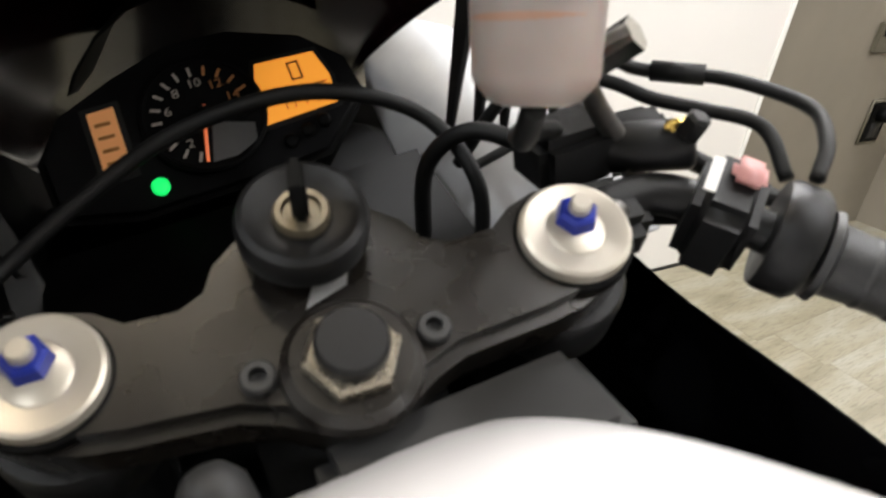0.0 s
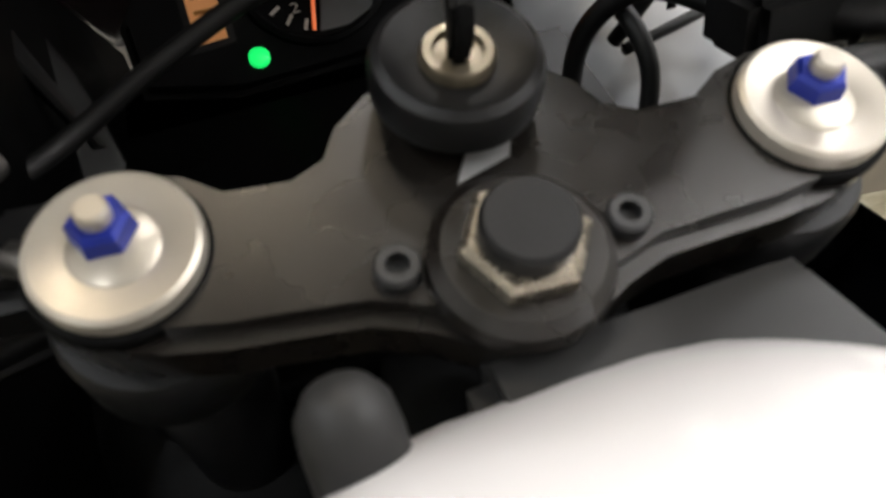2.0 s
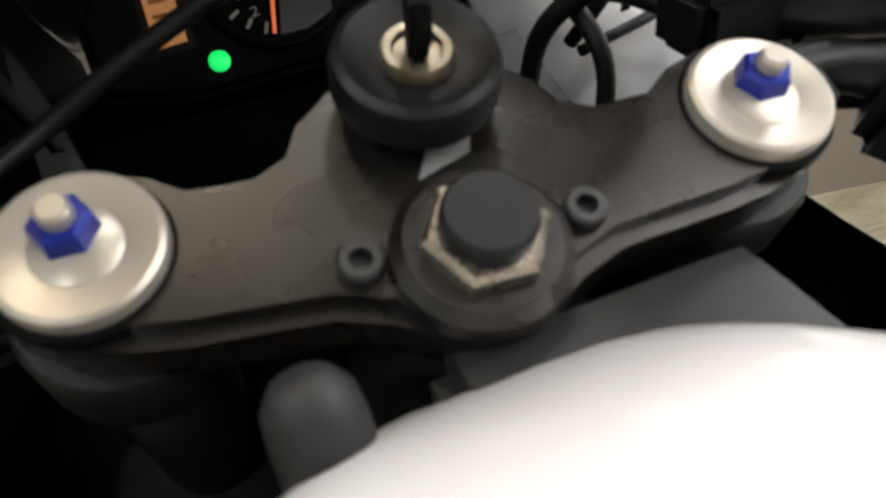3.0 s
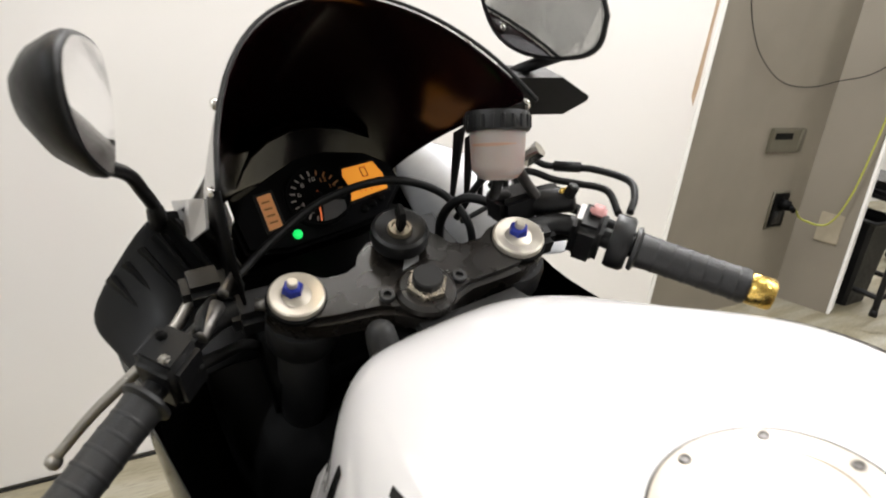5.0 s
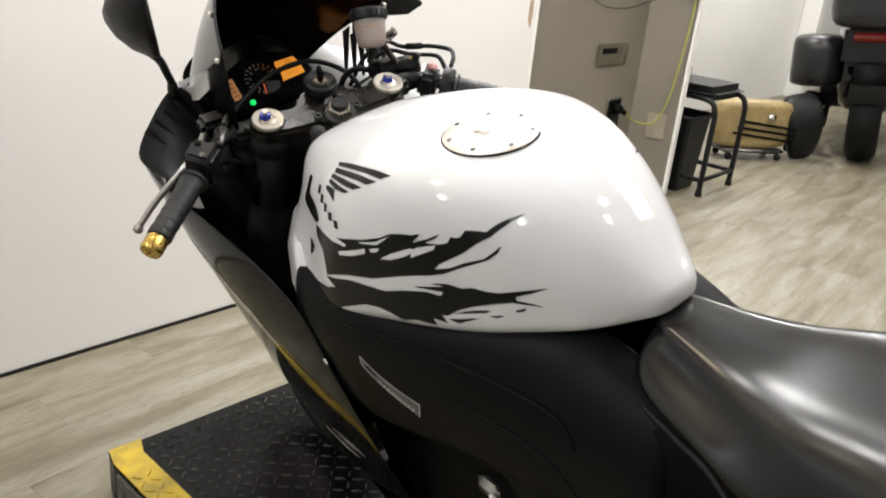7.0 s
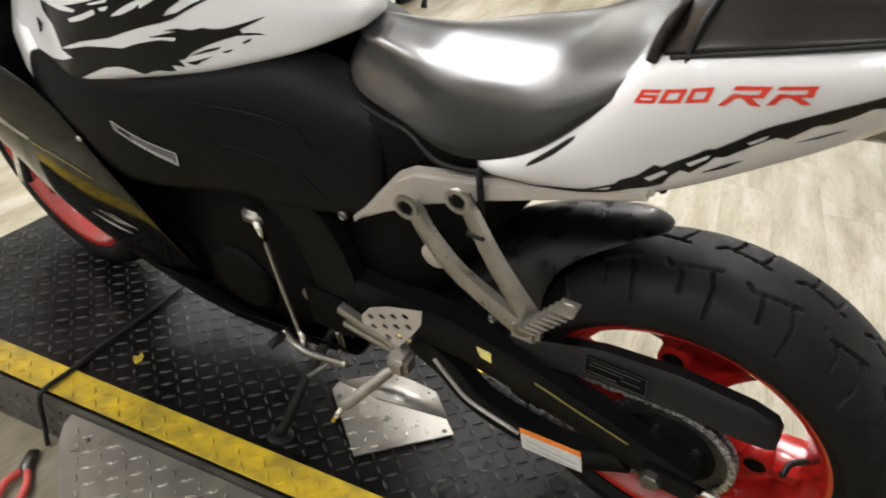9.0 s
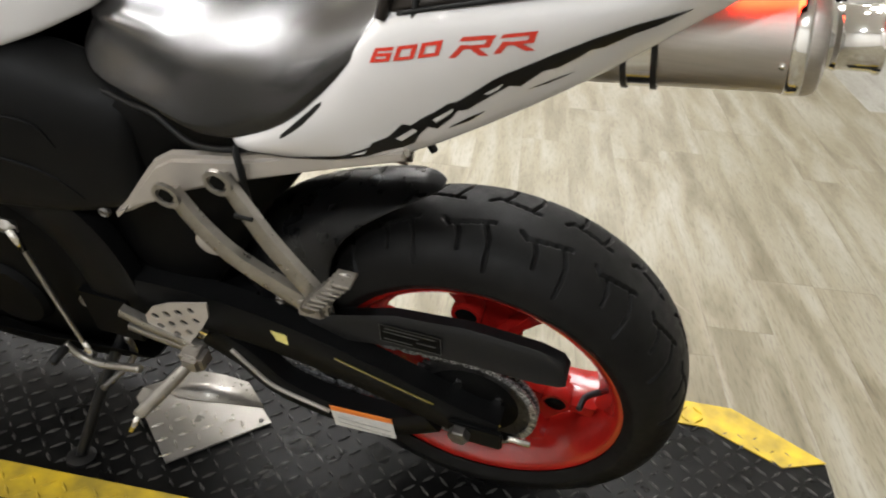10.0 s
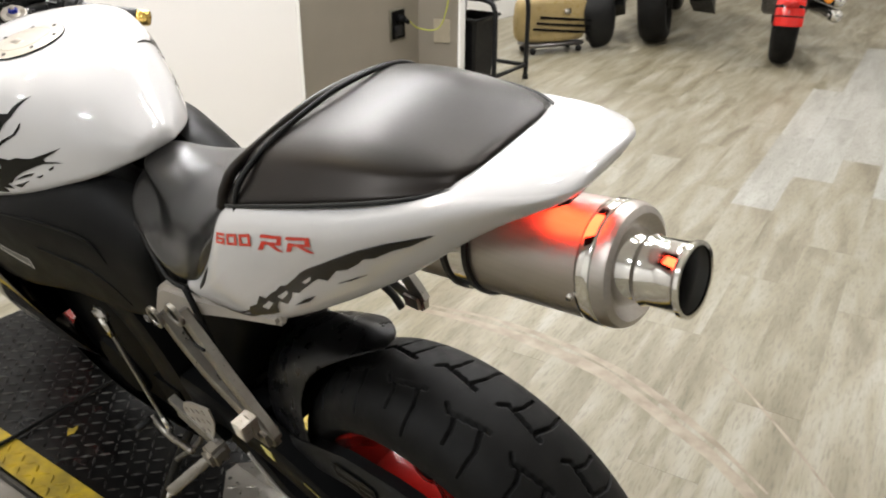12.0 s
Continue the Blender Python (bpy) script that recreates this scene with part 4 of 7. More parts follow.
# heel guard with drilled holes
def drilled(outline, holes, hr, t, x):
    bm = bmesh.new()
    edges = []
    vs = [bm.verts.new((0, y, z)) for y, z in outline]
    edges += [bm.edges.new((vs[i], vs[(i + 1) % len(vs)])) for i in range(len(vs))]
    for hy, hz in holes:
        c = [bm.verts.new((0, hy + hr * math.cos(2 * math.pi * k / 10), hz + hr * math.sin(2 * math.pi * k / 10))) for k in range(10)]
        edges += [bm.edges.new((c[k], c[(k + 1) % 10])) for k in range(10)]
    bmesh.ops.triangle_fill(bm, use_beauty=True, use_dissolve=False, edges=edges)
    r = bmesh.ops.extrude_face_region(bm, geom=bm.faces[:])
    for v in [g for g in r["geom"] if isinstance(g, bmesh.types.BMVert)]:
        v.co.x += t
    bmesh.ops.recalc_face_normals(bm, faces=bm.faces[:])
    bm.transform(Matrix.Translation((x, 0, 0)))
    return bm


hy = [(0.502, 0.402), (0.500, 0.430), (0.481, 0.456), (0.445, 0.478), (0.375, 0.503), (0.380, 0.470), (0.400, 0.435), (0.436, 0.383), (0.488, 0.367)]
holes = [(0.481 - 0.024 * c - 0.003 * r, 0.436 - 0.023 * r + 0.0125 * c) for r in range(3) for c in range(4) if not (r == 2 and c == 3)]
rest = part("rider_footrest", join(beam([(0.55, 0.42), (0.50, 0.40), (0.45, 0.385), (0.42, 0.372)], 0.008, 0.010, -0.172), beam([(0.545, 0.385), (0.48, 0.372), (0.425, 0.365)], 0.007, 0.007, -0.172), box((-0.205, 0.405, 0.345), (-0.165, 0.445, 0.385), 0.008)), ALU, bike, "cast alloy rider footrest bracket", angle=50)
part("heel_guard", drilled(hy, holes, 0.0068, 0.003, -0.176), SUBFRAME, rest, "drilled pale alloy heel guard", smooth=False)
part("foot_peg", loft([[Vector((x, y, z)) + Vector((0, b * .011, c * .011)) for b, c in ((-1, -.7), (0, -1), (1, -.7), (1, .7), (0, 1), (-1, .7))] for x, y, z in ((-0.19, 0.425, 0.365), (-0.225, 0.455, 0.335), (-0.265, 0.49, 0.300), (-0.275, 0.50, 0.292))]), ALU, rest, "ribbed alloy peg", sub=1)
part("peg_feeler", rod((-0.272, 0.497, 0.292), (-0.285, 0.512, 0.262), 0.005), CHROME, rest)
shift = part("gear_linkage", tube([(-0.170, 0.692, 0.545), (-0.174, 0.680, 0.42), (-0.178, 0.664, 0.285)], 0.0042), ALU, bike, "thin steel gear shift rod")
part("rod_joint", rod((-0.170, 0.694, 0.556), (-0.172, 0.690, 0.512), 0.008, 0.006), CHROME, shift, "chrome ball joint")
part("rod_joint", rod((-0.178, 0.660, 0.262), (-0.177, 0.661, 0.300), 0.008, 0.006), CHROME, shift, "chrome ball joint")
part("shaft_arm", box((-0.174, 0.686, 0.540), (-0.158, 0.730, 0.568), 0.007), ALU, shift)
lev = part("shift_lever", tube([(-0.185, 0.70, 0.290), (-0.186, 0.675, 0.262), (-0.187, 0.64, 0.258), (-0.188, 0.59, 0.272), (-0.190, 0.55, 0.285)], 0.007), ALU, bike, "alloy gear lever")
part("toe_peg", rod((-0.190, 0.695, 0.288), (-0.225, 0.70, 0.285), 0.008, bevel=0.002), BACKBLACK, lev, "black rubber toe peg")
BI = BIKE.inverted()
foot = BI @ Vector((-0.014, 0.574, 0.128))
stand = part("side_stand", tube([(-0.115, 0.615, 0.30), tuple(Vector((-0.115, 0.615, 0.30)).lerp(foot, 0.5) + Vector((0, 0.004, 0.004))), tuple(foot)], 0.010), MATT, bike, "black steel side stand folded out")
part("stand_pivot", box((-0.135, 0.595, 0.275), (-0.095, 0.645, 0.325), 0.008), MATT, stand)
part("stand_foot", turned([(0, 0.026), (0.006, 0.026), (0.010, 0.018)], tuple(BI @ Vector((-0.014, 0.574, 0.122))), tuple(BI @ Vector((-0.014, 0.574, 0.3))), 20), MATT, stand, angle=40)
part("stand_spring", tube([(-0.145, 0.60, 0.30), (-0.150, 0.605, 0.24), tuple(Vector((-0.115, 0.615, 0.30)).lerp(foot, 0.45) + Vector((-0.012, 0, 0)))], 0.006), CHAIN, stand)

# --- fuel tank ---
def tank_shape(zt, ws, zs, wm, zm, wb, zb):
    return [(0, zt), (ws * .40, zt - .001), (ws * .78, zt - (zt - zs) * .40), (ws, zs), (ws + (wm - ws) * .62, zs - (zs - zm) * .38), (wm, zm), (wm + (wb - wm) * .6, zb + (zm - zb) * .4), (wb, zb), (wb * .8, zb - .004), (0, zb - .004)]


TANK = ((1.206, .901, .041, .904, .080, .899, .073, .859), (1.144, .957, .104, .945, .124, .896, .158, .849), (1.086, .983, .128, .971, .166, .893, .212, .794), (1.002, 1.006, .150, .979, .196, .892, .221, .725),
        (0.947, 1.017, .167, .982, .212, .900, .225, .762), (0.878, 1.017, .173, .997, .209, .906, .210, .787), (0.797, 1.021, .167, 1.000, .194, .908, .194, .804), (0.708, 1.015, .134, .988, .155, .904, .160, .816), (0.638, .994, .102, .962, .124, .899, .122, .835),
        (0.584, .956, .072, .928, .092, .888, .094, .848), (0.535, .912, .040, .897, .048, .883, .045, .866), (0.515, .898, .025, .892, .028, .884, .025, .872))
# the right shoulder of the tank is flatter
TANK_RIGHT = ((1.144, .957, .082, .930, .110, .886, .155, .846), (1.086, .983, .106, .951, .152, .886, .208, .794), (1.002, 1.006, .140, .962, .192, .888, .216, .725))
tank_bm = body(TANK, tank_shape, TANK_RIGHT)
tank = part("fuel_tank", tank_bm, WHITE, bike, "glossy pearl white fuel tank with black torn flame graphics", sub=2)

from mathutils.bvhtree import BVHTree


def surface_of(rows, shape, sub=2, right=()):
    """The smoothed surface of a body, to lay graphics on."""
    me = bpy.data.meshes.new("tmp")
    b = body(rows, shape, right)
    b.to_mesh(me)
    b.free()
    ob = bpy.data.objects.new("tmp", me)
    scene.collection.objects.link(ob)
    mod = ob.modifiers.new("s", "SUBSURF")
    mod.levels = sub
    dg = bpy.context.evaluated_depsgraph_get()
    dg.update()
    tree = BVHTree.FromObject(ob, dg)
    bpy.data.objects.remove(ob)
    bpy.data.meshes.remove(me)
    return tree


def laid(tree, y, z, lift=0.0009, side=-1, direction=None):
    """A point of the side view pressed onto the surface from the left (or right)."""
    d = Vector(direction) if direction else Vector((-side, 0, 0))
    hit, nrm, _, _ = tree.ray_cast(Vector((side * 0.5, y, z)) if not direction else Vector((0, y, z)) - d * 0.5, d)
    if hit is None:
        hit, nrm, _, _ = tree.find_nearest(Vector((side * 0.2, y, z)))
    return hit + nrm * lift


def smear(tree, spine, widths, seed, jag=0.25, side=-1, nu=46, nv=5, freq=9.0, lift=0.0009):
    """A torn, tapering band: a spine in (y, z) with half-widths, its edges frayed."""
    S_ = spline([(y, z, 0) for y, z in spine], 10)
    bm = bmesh.new()
    rows_ = []
    for i in range(nu + 1):
        t = i / nu
        f = t * (len(S_) - 1)
        k = min(int(f), len(S_) - 2)
        p = S_[k].lerp(S_[k + 1], f - k)
        d = (S_[k + 1] - S_[k]).normalized()
        n = Vector((-d.y, d.x, 0))
        wi = t * (len(widths) - 1)
        k2 = min(int(wi), len(widths) - 2)
        w = widths[k2] + (widths[k2 + 1] - widths[k2]) * (wi - k2)
        up = w * (1 + jag * noise.noise(Vector((t * freq, seed * 7.3, 0))) * 2 + jag * 0.8 * noise.noise(Vector((t * freq * 3.1, seed * 3.1, 5))))
        lo = w * (1 + jag * noise.noise(Vector((t * freq, seed * 7.3, 9))) * 2 + jag * 0.8 * noise.noise(Vector((t * freq * 3.1, seed * 3.1, 14))))
        rows_.append([bm.verts.new(laid(tree, *(p + n * (-lo + (up + lo) * j / nv)).xy, lift, side)) for j in range(nv + 1)])
    for a, b in zip(rows_, rows_[1:]):
        for j in range(nv):
            bm.faces.new((a[j], a[j + 1], b[j + 1], b[j]))
    return bm


def patch(tree, outline, side=-1, lift=0.0009, cuts=3, direction=None):
    """A small filled shape of the side view laid on the surface."""
    bm = bmesh.new()
    f = bm.faces.new([bm.verts.new((0, y, z)) for y, z in outline])
    bmesh.ops.triangulate(bm, faces=[f])
    bmesh.ops.subdivide_edges(bm, edges=bm.edges[:], cuts=cuts, use_grid_fill=True)
    for v in bm.verts:
        v.co = laid(tree, v.co.y, v.co.z, lift, side, direction)
    return bm


def decal(tree, outline, side=-1, lift=0.0008, step=0.009):
    """A filled shape laid on a flank; (y, s), s runs across the flank from the side and a little above."""
    d, n = Vector((-side * .8, 0, -.6)), Vector((-side * .6, 0, .8))
    bm = bmesh.new()
    vs = [bm.verts.new((y, s_, 0)) for y, s_ in outline]
    es = [bm.edges.new((vs[i], vs[(i + 1) % len(vs)])) for i in range(len(vs))]
    bmesh.ops.triangle_fill(bm, use_beauty=True, use_dissolve=False, edges=es)
    for _ in range(5):
        long_ = [e for e in bm.edges if e.calc_length() > step]
        if not long_:
            break
        bmesh.ops.subdivide_edges(bm, edges=long_, cuts=1)
        bmesh.ops.triangulate(bm, faces=bm.faces[:])
    for v in bm.verts:
        o = n * v.co.y + Vector((0, v.co.x, 0))
        hit, nrm, _, _ = tree.ray_cast(o - d * 1.5, d)
        if hit is None:
            hit, nrm, _, _ = tree.find_nearest(o - d * 0.4)
        v.co = hit + nrm * lift
    bmesh.ops.recalc_face_normals(bm, faces=bm.faces[:])
    return bm


FLAMES = (
    [(0.984, 0.600), (0.958, 0.599), (0.931, 0.598), (0.896, 0.606), (0.857, 0.618), (0.827, 0.631), (0.810, 0.642), (0.797, 0.647), (0.780, 0.652), (0.767, 0.658), (0.777, 0.644), (0.758, 0.656), (0.742, 0.668), (0.748, 0.660), (0.761, 0.650), (0.742, 0.656), (0.732, 0.662), (0.729, 0.670), (0.723, 0.671), (0.718, 0.674), (0.713, 0.684), (0.703, 0.688), (0.690, 0.692), (0.681, 0.706), (0.672, 0.717), (0.661, 0.728), (0.673, 0.707), (0.684, 0.689), (0.698, 0.675), (0.711, 0.660), (0.724, 0.648), (0.742, 0.633), (0.749, 0.624), (0.730, 0.633), (0.710, 0.648), (0.689, 0.661), (0.679, 0.673), (0.671, 0.684), (0.674, 0.674), (0.685, 0.661), (0.702, 0.649), (0.719, 0.637), (0.736, 0.624), (0.755, 0.614), (0.781, 0.603), (0.845, 0.574), (0.903, 0.557), (0.954, 0.539), (0.959, 0.570), (0.983, 0.587)],
    [(1.008, 0.518), (0.986, 0.518), (0.958, 0.521), (0.934, 0.529), (0.958, 0.537), (0.928, 0.543), (0.894, 0.553), (0.866, 0.558), (0.827, 0.565), (0.798, 0.578), (0.763, 0.591), (0.744, 0.594), (0.740, 0.600), (0.780, 0.590), (0.737, 0.608), (0.756, 0.604), (0.734, 0.613), (0.716, 0.615), (0.702, 0.622), (0.688, 0.624), (0.672, 0.629), (0.644, 0.644), (0.618, 0.659), (0.634, 0.646), (0.653, 0.633), (0.652, 0.629), (0.633, 0.634), (0.622, 0.635), (0.633, 0.632), (0.658, 0.624), (0.677, 0.614), (0.702, 0.600), (0.724, 0.585), (0.737, 0.573), (0.746, 0.570), (0.739, 0.563), (0.759, 0.560), (0.755, 0.554), (0.767, 0.550), (0.784, 0.547), (0.809, 0.536), (0.825, 0.538), (0.845, 0.537), (0.872, 0.530), (0.915, 0.510), (0.962, 0.488), (0.980, 0.489), (0.992, 0.498), (0.998, 0.511)],
    [(0.730, 0.579), (0.703, 0.595), (0.682, 0.604), (0.689, 0.598), (0.712, 0.587)],
    [(0.737, 0.569), (0.719, 0.577), (0.697, 0.588), (0.713, 0.577), (0.724, 0.569)],
    [(0.685, 0.596), (0.672, 0.603), (0.667, 0.605), (0.676, 0.598)],
    [(0.654, 0.617), (0.641, 0.626), (0.644, 0.621), (0.653, 0.615)],
    [(1.039, 0.659), (1.026, 0.658), (1.028, 0.648), (1.027, 0.634), (1.003, 0.628), (0.985, 0.622), (0.971, 0.609), (0.984, 0.602), (1.013, 0.607), (1.049, 0.616), (1.057, 0.622), (1.047, 0.637)],
    [(1.018, 0.574), (0.998, 0.567), (1.009, 0.554), (1.020, 0.549)],
)
SLITS = (
    [(0.958, 0.603), (0.918, 0.602), (0.891, 0.600), (0.896, 0.596), (0.925, 0.594), (0.958, 0.598)],
    [(0.912, 0.585), (0.882, 0.596), (0.854, 0.608), (0.854, 0.602), (0.882, 0.589), (0.909, 0.581)],
    [(0.845, 0.611), (0.827, 0.618), (0.833, 0.611), (0.843, 0.608)],
    [(0.828, 0.605), (0.808, 0.619), (0.780, 0.636), (0.770, 0.638), (0.787, 0.624), (0.809, 0.611)],
    [(0.772, 0.640), (0.747, 0.653), (0.749, 0.647), (0.767, 0.634), (0.780, 0.625), (0.778, 0.632)],
    [(0.866, 0.612), (0.835, 0.623), (0.810, 0.639), (0.831, 0.621), (0.857, 0.613)],
)
FEATHERS = (
    [(0.959, 0.695), (0.929, 0.700), (0.862, 0.707), (0.834, 0.708), (0.847, 0.699), (0.884, 0.697), (0.955, 0.690)],
    [(0.957, 0.687), (0.892, 0.693), (0.850, 0.694), (0.867, 0.685), (0.884, 0.685), (0.954, 0.680)],
    [(0.958, 0.678), (0.911, 0.679), (0.872, 0.680), (0.889, 0.672), (0.911, 0.671), (0.958, 0.672)],
    [(0.958, 0.670), (0.923, 0.668), (0.895, 0.667), (0.908, 0.662), (0.934, 0.661), (0.959, 0.665)],
    [(0.959, 0.661), (0.933, 0.660), (0.927, 0.645), (0.938, 0.649), (0.962, 0.656)],
)
TT = surface_of(TANK, tank_shape, 2, TANK_RIGHT)
for side in (-1, 1):
    for outline in FLAMES:
        part("flame_graphic", decal(TT, outline, side), DECAL, tank, "black torn flame graphic")
    for outline in SLITS:
        part("torn_streak", decal(TT, outline, side, 0.0013), WHITE, tank)
    for outline in FEATHERS:
        part("badge_feather", decal(TT, outline, side), DECAL, tank, "black feather stripe of the wing badge")
    for k in range(5):
        y0, z0 = 0.990 - 0.017 * k, 0.951 - 0.0055 * k
        part("badge_bar", patch(TT, [(y0, z0), (y0 - 0.010, z0 + 0.001), (y0 - 0.012, z0 - 0.009), (y0 - 0.002, z0 - 0.010)], side, cuts=1), DECAL, tank)

# filler cap let into the tank
cap_hit = TT.ray_cast(Vector((-0.021, 0.797, 1.3)), Vector((0, 0, -1)))
CAPC, n0 = cap_hit[0], cap_hit[1]
CM = Matrix.Translation(CAPC + n0 * -0.0030) @ n0.to_track_quat("Z", "Y").to_matrix().to_4x4()


def at(bm, m):
    bm.transform(m)
    return bm


cap_r = 0.063
cap = part("filler_cap", at(turned([(0, cap_r), (0.0022, cap_r), (0.0032, cap_r - 0.001), (0.0056, 0.0535), (0.0066, 0.0435), (0.0058, 0.043), (0.0058, 0.0422), (0.0070, 0.0415), (0.0082, 0.02), (0.0084, 0.002)], (0, 0, 0), (0, 0, 1), 64), CM), FUELCAP, tank, "round pale alloy filler cap", angle=25)
part("cap_groove", at(turned([(0, cap_r + 0.0010), (0.0024, cap_r + 0.0010), (0.0026, cap_r - 0.001)], (0, 0, 0), (0, 0, 1), 64), CM), DARK, cap, "dark ring round the cap")
for k in range(7):
    a = radians(90 + 360 / 7 * k)
    part("cap_bolt", at(turned([(0, 0.0036), (0.0012, 0.0036), (0.0016, 0.0032), (0.0006, 0.0019), (0.0006, 0.0004)], (0.0535 * math.cos(a), 0.0535 * math.sin(a), 0.0052), (0.0535 * math.cos(a), 0.0535 * math.sin(a), 1), 12), CM), CHAIN, cap, "dull steel socket bolt", angle=30)
part("lock_flap", at(box((-0.012, -0.020, 0.007), (0.012, -0.005, 0.0089), 0.0004), CM), FUELCAP, cap, "hinged lock flap")
part("lock_slot", at(box((-0.007, -0.0130, 0.0088), (0.007, -0.0122, 0.0093), 0, 1), CM @ Matrix.Rotation(radians(20), 4, "Z")), DARK, cap, smooth=False)
# flared white lip along the tank's front edge
for s in (-1, 1):
    part("tank_lip", strip_plate([(s * x, y, z) for x, y, z in ((.154, 1.152, .842), (.192, 1.118, .812), (.219, 1.075, .772), (.229, 1.035, .742), (.227, .998, .720))], [(s * x, y, z) for x, y, z in ((.114, 1.150, .876), (.160, 1.105, .858), (.196, 1.062, .828), (.212, 1.028, .790), (.224, .988, .745))], 0.004), WHITE, tank, "white lip of the tank")
# tank front mount tongue
part("tank_mount", turned([(0, .0150), (.062, .0142), (.071, .0132), (.0765, .0098), (.079, .0062), (.0797, .001)], (-0.063, 1.168, 0.872), (-0.066, 1.184, 0.96), 28), MOUNT, bike, "dark grey rounded tank mount", angle=50)
part("mount_cover", box((-0.028, 1.145, 0.86), (0.095, 1.205, 0.922), 0.008), MOUNT, bike, "dark grey cover ahead of the tank", angle=40)
part("front_shroud", box((-0.10, 1.10, 0.80), (0.10, 1.17, 0.90), 0.02), MATT, bike, "black cover ahead of the tank", angle=40)

# --- black side covers below the tank ---
COVERROWS = ((1.09, .205, .80, .225, .73, .215, .66), (1.03, .216, .80, .236, .72, .225, .62), (0.95, .218, .795, .236, .72, .222, .58), (0.86, .205, .785, .224, .73, .205, .58), (0.76, .180, .806, .205, .75, .185, .60), (0.67, .150, .820, .180, .76, .170, .60), (0.58, .100, .838, .160, .77, .160, .60), (0.50, .098, .796, .145, .745, .148, .62), (0.44, .108, .792, .138, .74, .142, .66))


def cover_side(s):
    rings = []
    for y, w0, z0, w1, z1, w2, z2 in COVERROWS:
        o = [(w0 - .02, z0 + .012), (w0, z0 + .006), (w0 + (w1 - w0) * .6, (z0 + z1) / 2 + .012), (w1, z1), (w2 + (w1 - w2) * .4, (z1 + z2) / 2), (w2, z2), (w2 - .02, z2)]
        i = [(x - .03, z) for x, z in o[::-1]]
        rings.append([Vector((s * x, y, z)) for x, z in o + i])
    return loft(rings)


for s in (-1, 1):
    cv_ = part("side_cover", cover_side(s), COVER, bike, "satin black cover below the tank", sub=2)
    for line in ([(.219, .95, .765), (.2215, .912, .771), (.2075, .832, .779), (.1935, .759, .784), (.1765, .683, .782), (.1615, .611, .775), (.1545, .567, .763), (.1535, .548, .731)], [(.193, .733, .725), (.179, .679, .713), (.168, .624, .704), (.158, .571, .679), (.153, .539, .643)]):
        part("cover_crease", tube([(s * x, y, z) for x, y, z in line], 0.0026, 8, radii=lambda t: 0.0028 * math.sin(math.pi * (0.06 + 0.88 * t)) ** .5), COVER, cv_)
    dg = bpy.context.evaluated_depsgraph_get()
    dg.update()
    CT = BVHTree.FromObject(cv_, dg)

    def on_sticker(u, v):
        """u 0 to 1 from its front to its rear end, v 0 to 1 from its foot to its top."""
        return (.892 - .100 * u + .008 * (1 - v) * u, .729 - .046 * u - .006 * math.sin(math.pi * u) - (1 - v) * (.018 + .012 * u))

    lab = part("cover_sticker", patch(CT, [on_sticker(u, v) for u, v in ((0, 0), (.25, 0), (.5, 0), (.75, 0), (1, 0), (1, 1), (.75, 1), (.5, 1), (.25, 1), (0, 1))], s, .0006), DIALGREY, cv_, "grey outlined sticker with bars of print")
    for a in ((0, 0, 1, .10), (0, .90, 1, 1), (0, 0, .015, 1), (.985, 0, 1, 1)):
        part("sticker_border", smear(CT, [on_sticker(a[0] + (a[2] - a[0]) * q, (a[1] + a[3]) / 2) for q in (0, .33, .67, 1)] if a[2] - a[0] > .5 else [on_sticker((a[0] + a[2]) / 2, q) for q in (0, .33, .67, 1)], [.0009, .0009], 3, 0, s, 20, 1, lift=.0011), STICKER, lab)
    for q in range(9):
        part("print_bar", smear(CT, [on_sticker(.30 + .07 * q, .22), on_sticker(.34 + .07 * q, .24), on_sticker(.35 + .07 * q, .26)], [.0022, .0022], 3, 0, s, 4, 1, lift=.0012), STICKER, lab)
    for q in range(3):
        part("print_bar", smear(CT, [on_sticker(.10 + .06 * q, .6), on_sticker(.13 + .06 * q, .6), on_sticker(.15 + .06 * q, .6)], [.003, .003], 3, 0, s, 4, 1, lift=.0012), DARK, lab)

# --- seats ---
def seat_shape(zt, w, zs, wb, zb):
    return [(0, zt), (w * .5, zt - .002), (w * .84, zt - (zt - zs) * .45), (w * .98, zs + .003), (w * 1.05, zs - .010), (wb, zb + .012), (wb * .98, zb), (wb * .8, zb - .012), (0, zb - .012)]


SEAT = ((0.535, .872, .026, .862, .045, .835), (0.520, .868, .042, .855, .092, .810), (0.449, .866, .062, .846, .114, .806), (0.391, .867, .088, .846, .135, .812), (0.333, .881, .113, .858, .149, .790), (0.254, .899, .130, .867, .148, .802), (0.197, .917, .143, .889, .161, .846), (0.152, .948, .153, .923, .163, .890), (0.104, .975, .150, .960, .156, .939), (0.085, .985, .145, .972, .150, .955))
seat = part("rider_seat", body(SEAT, seat_shape), VINYL, bike, "worn black vinyl rider seat with shiny creases", sub=2)
part("seat_piping", tube([(-0.045, 0.528, 0.828), (-0.090, 0.516, 0.803), (-0.111, 0.449, 0.796), (-0.131, 0.391, 0.802), (-0.145, 0.333, 0.780), (-0.145, 0.254, 0.793), (-0.157, 0.197, 0.838), (-0.159, 0.152, 0.883), (-0.152, 0.104, 0.934)], 0.004), BACKBLACK, seat, "black edge piping")
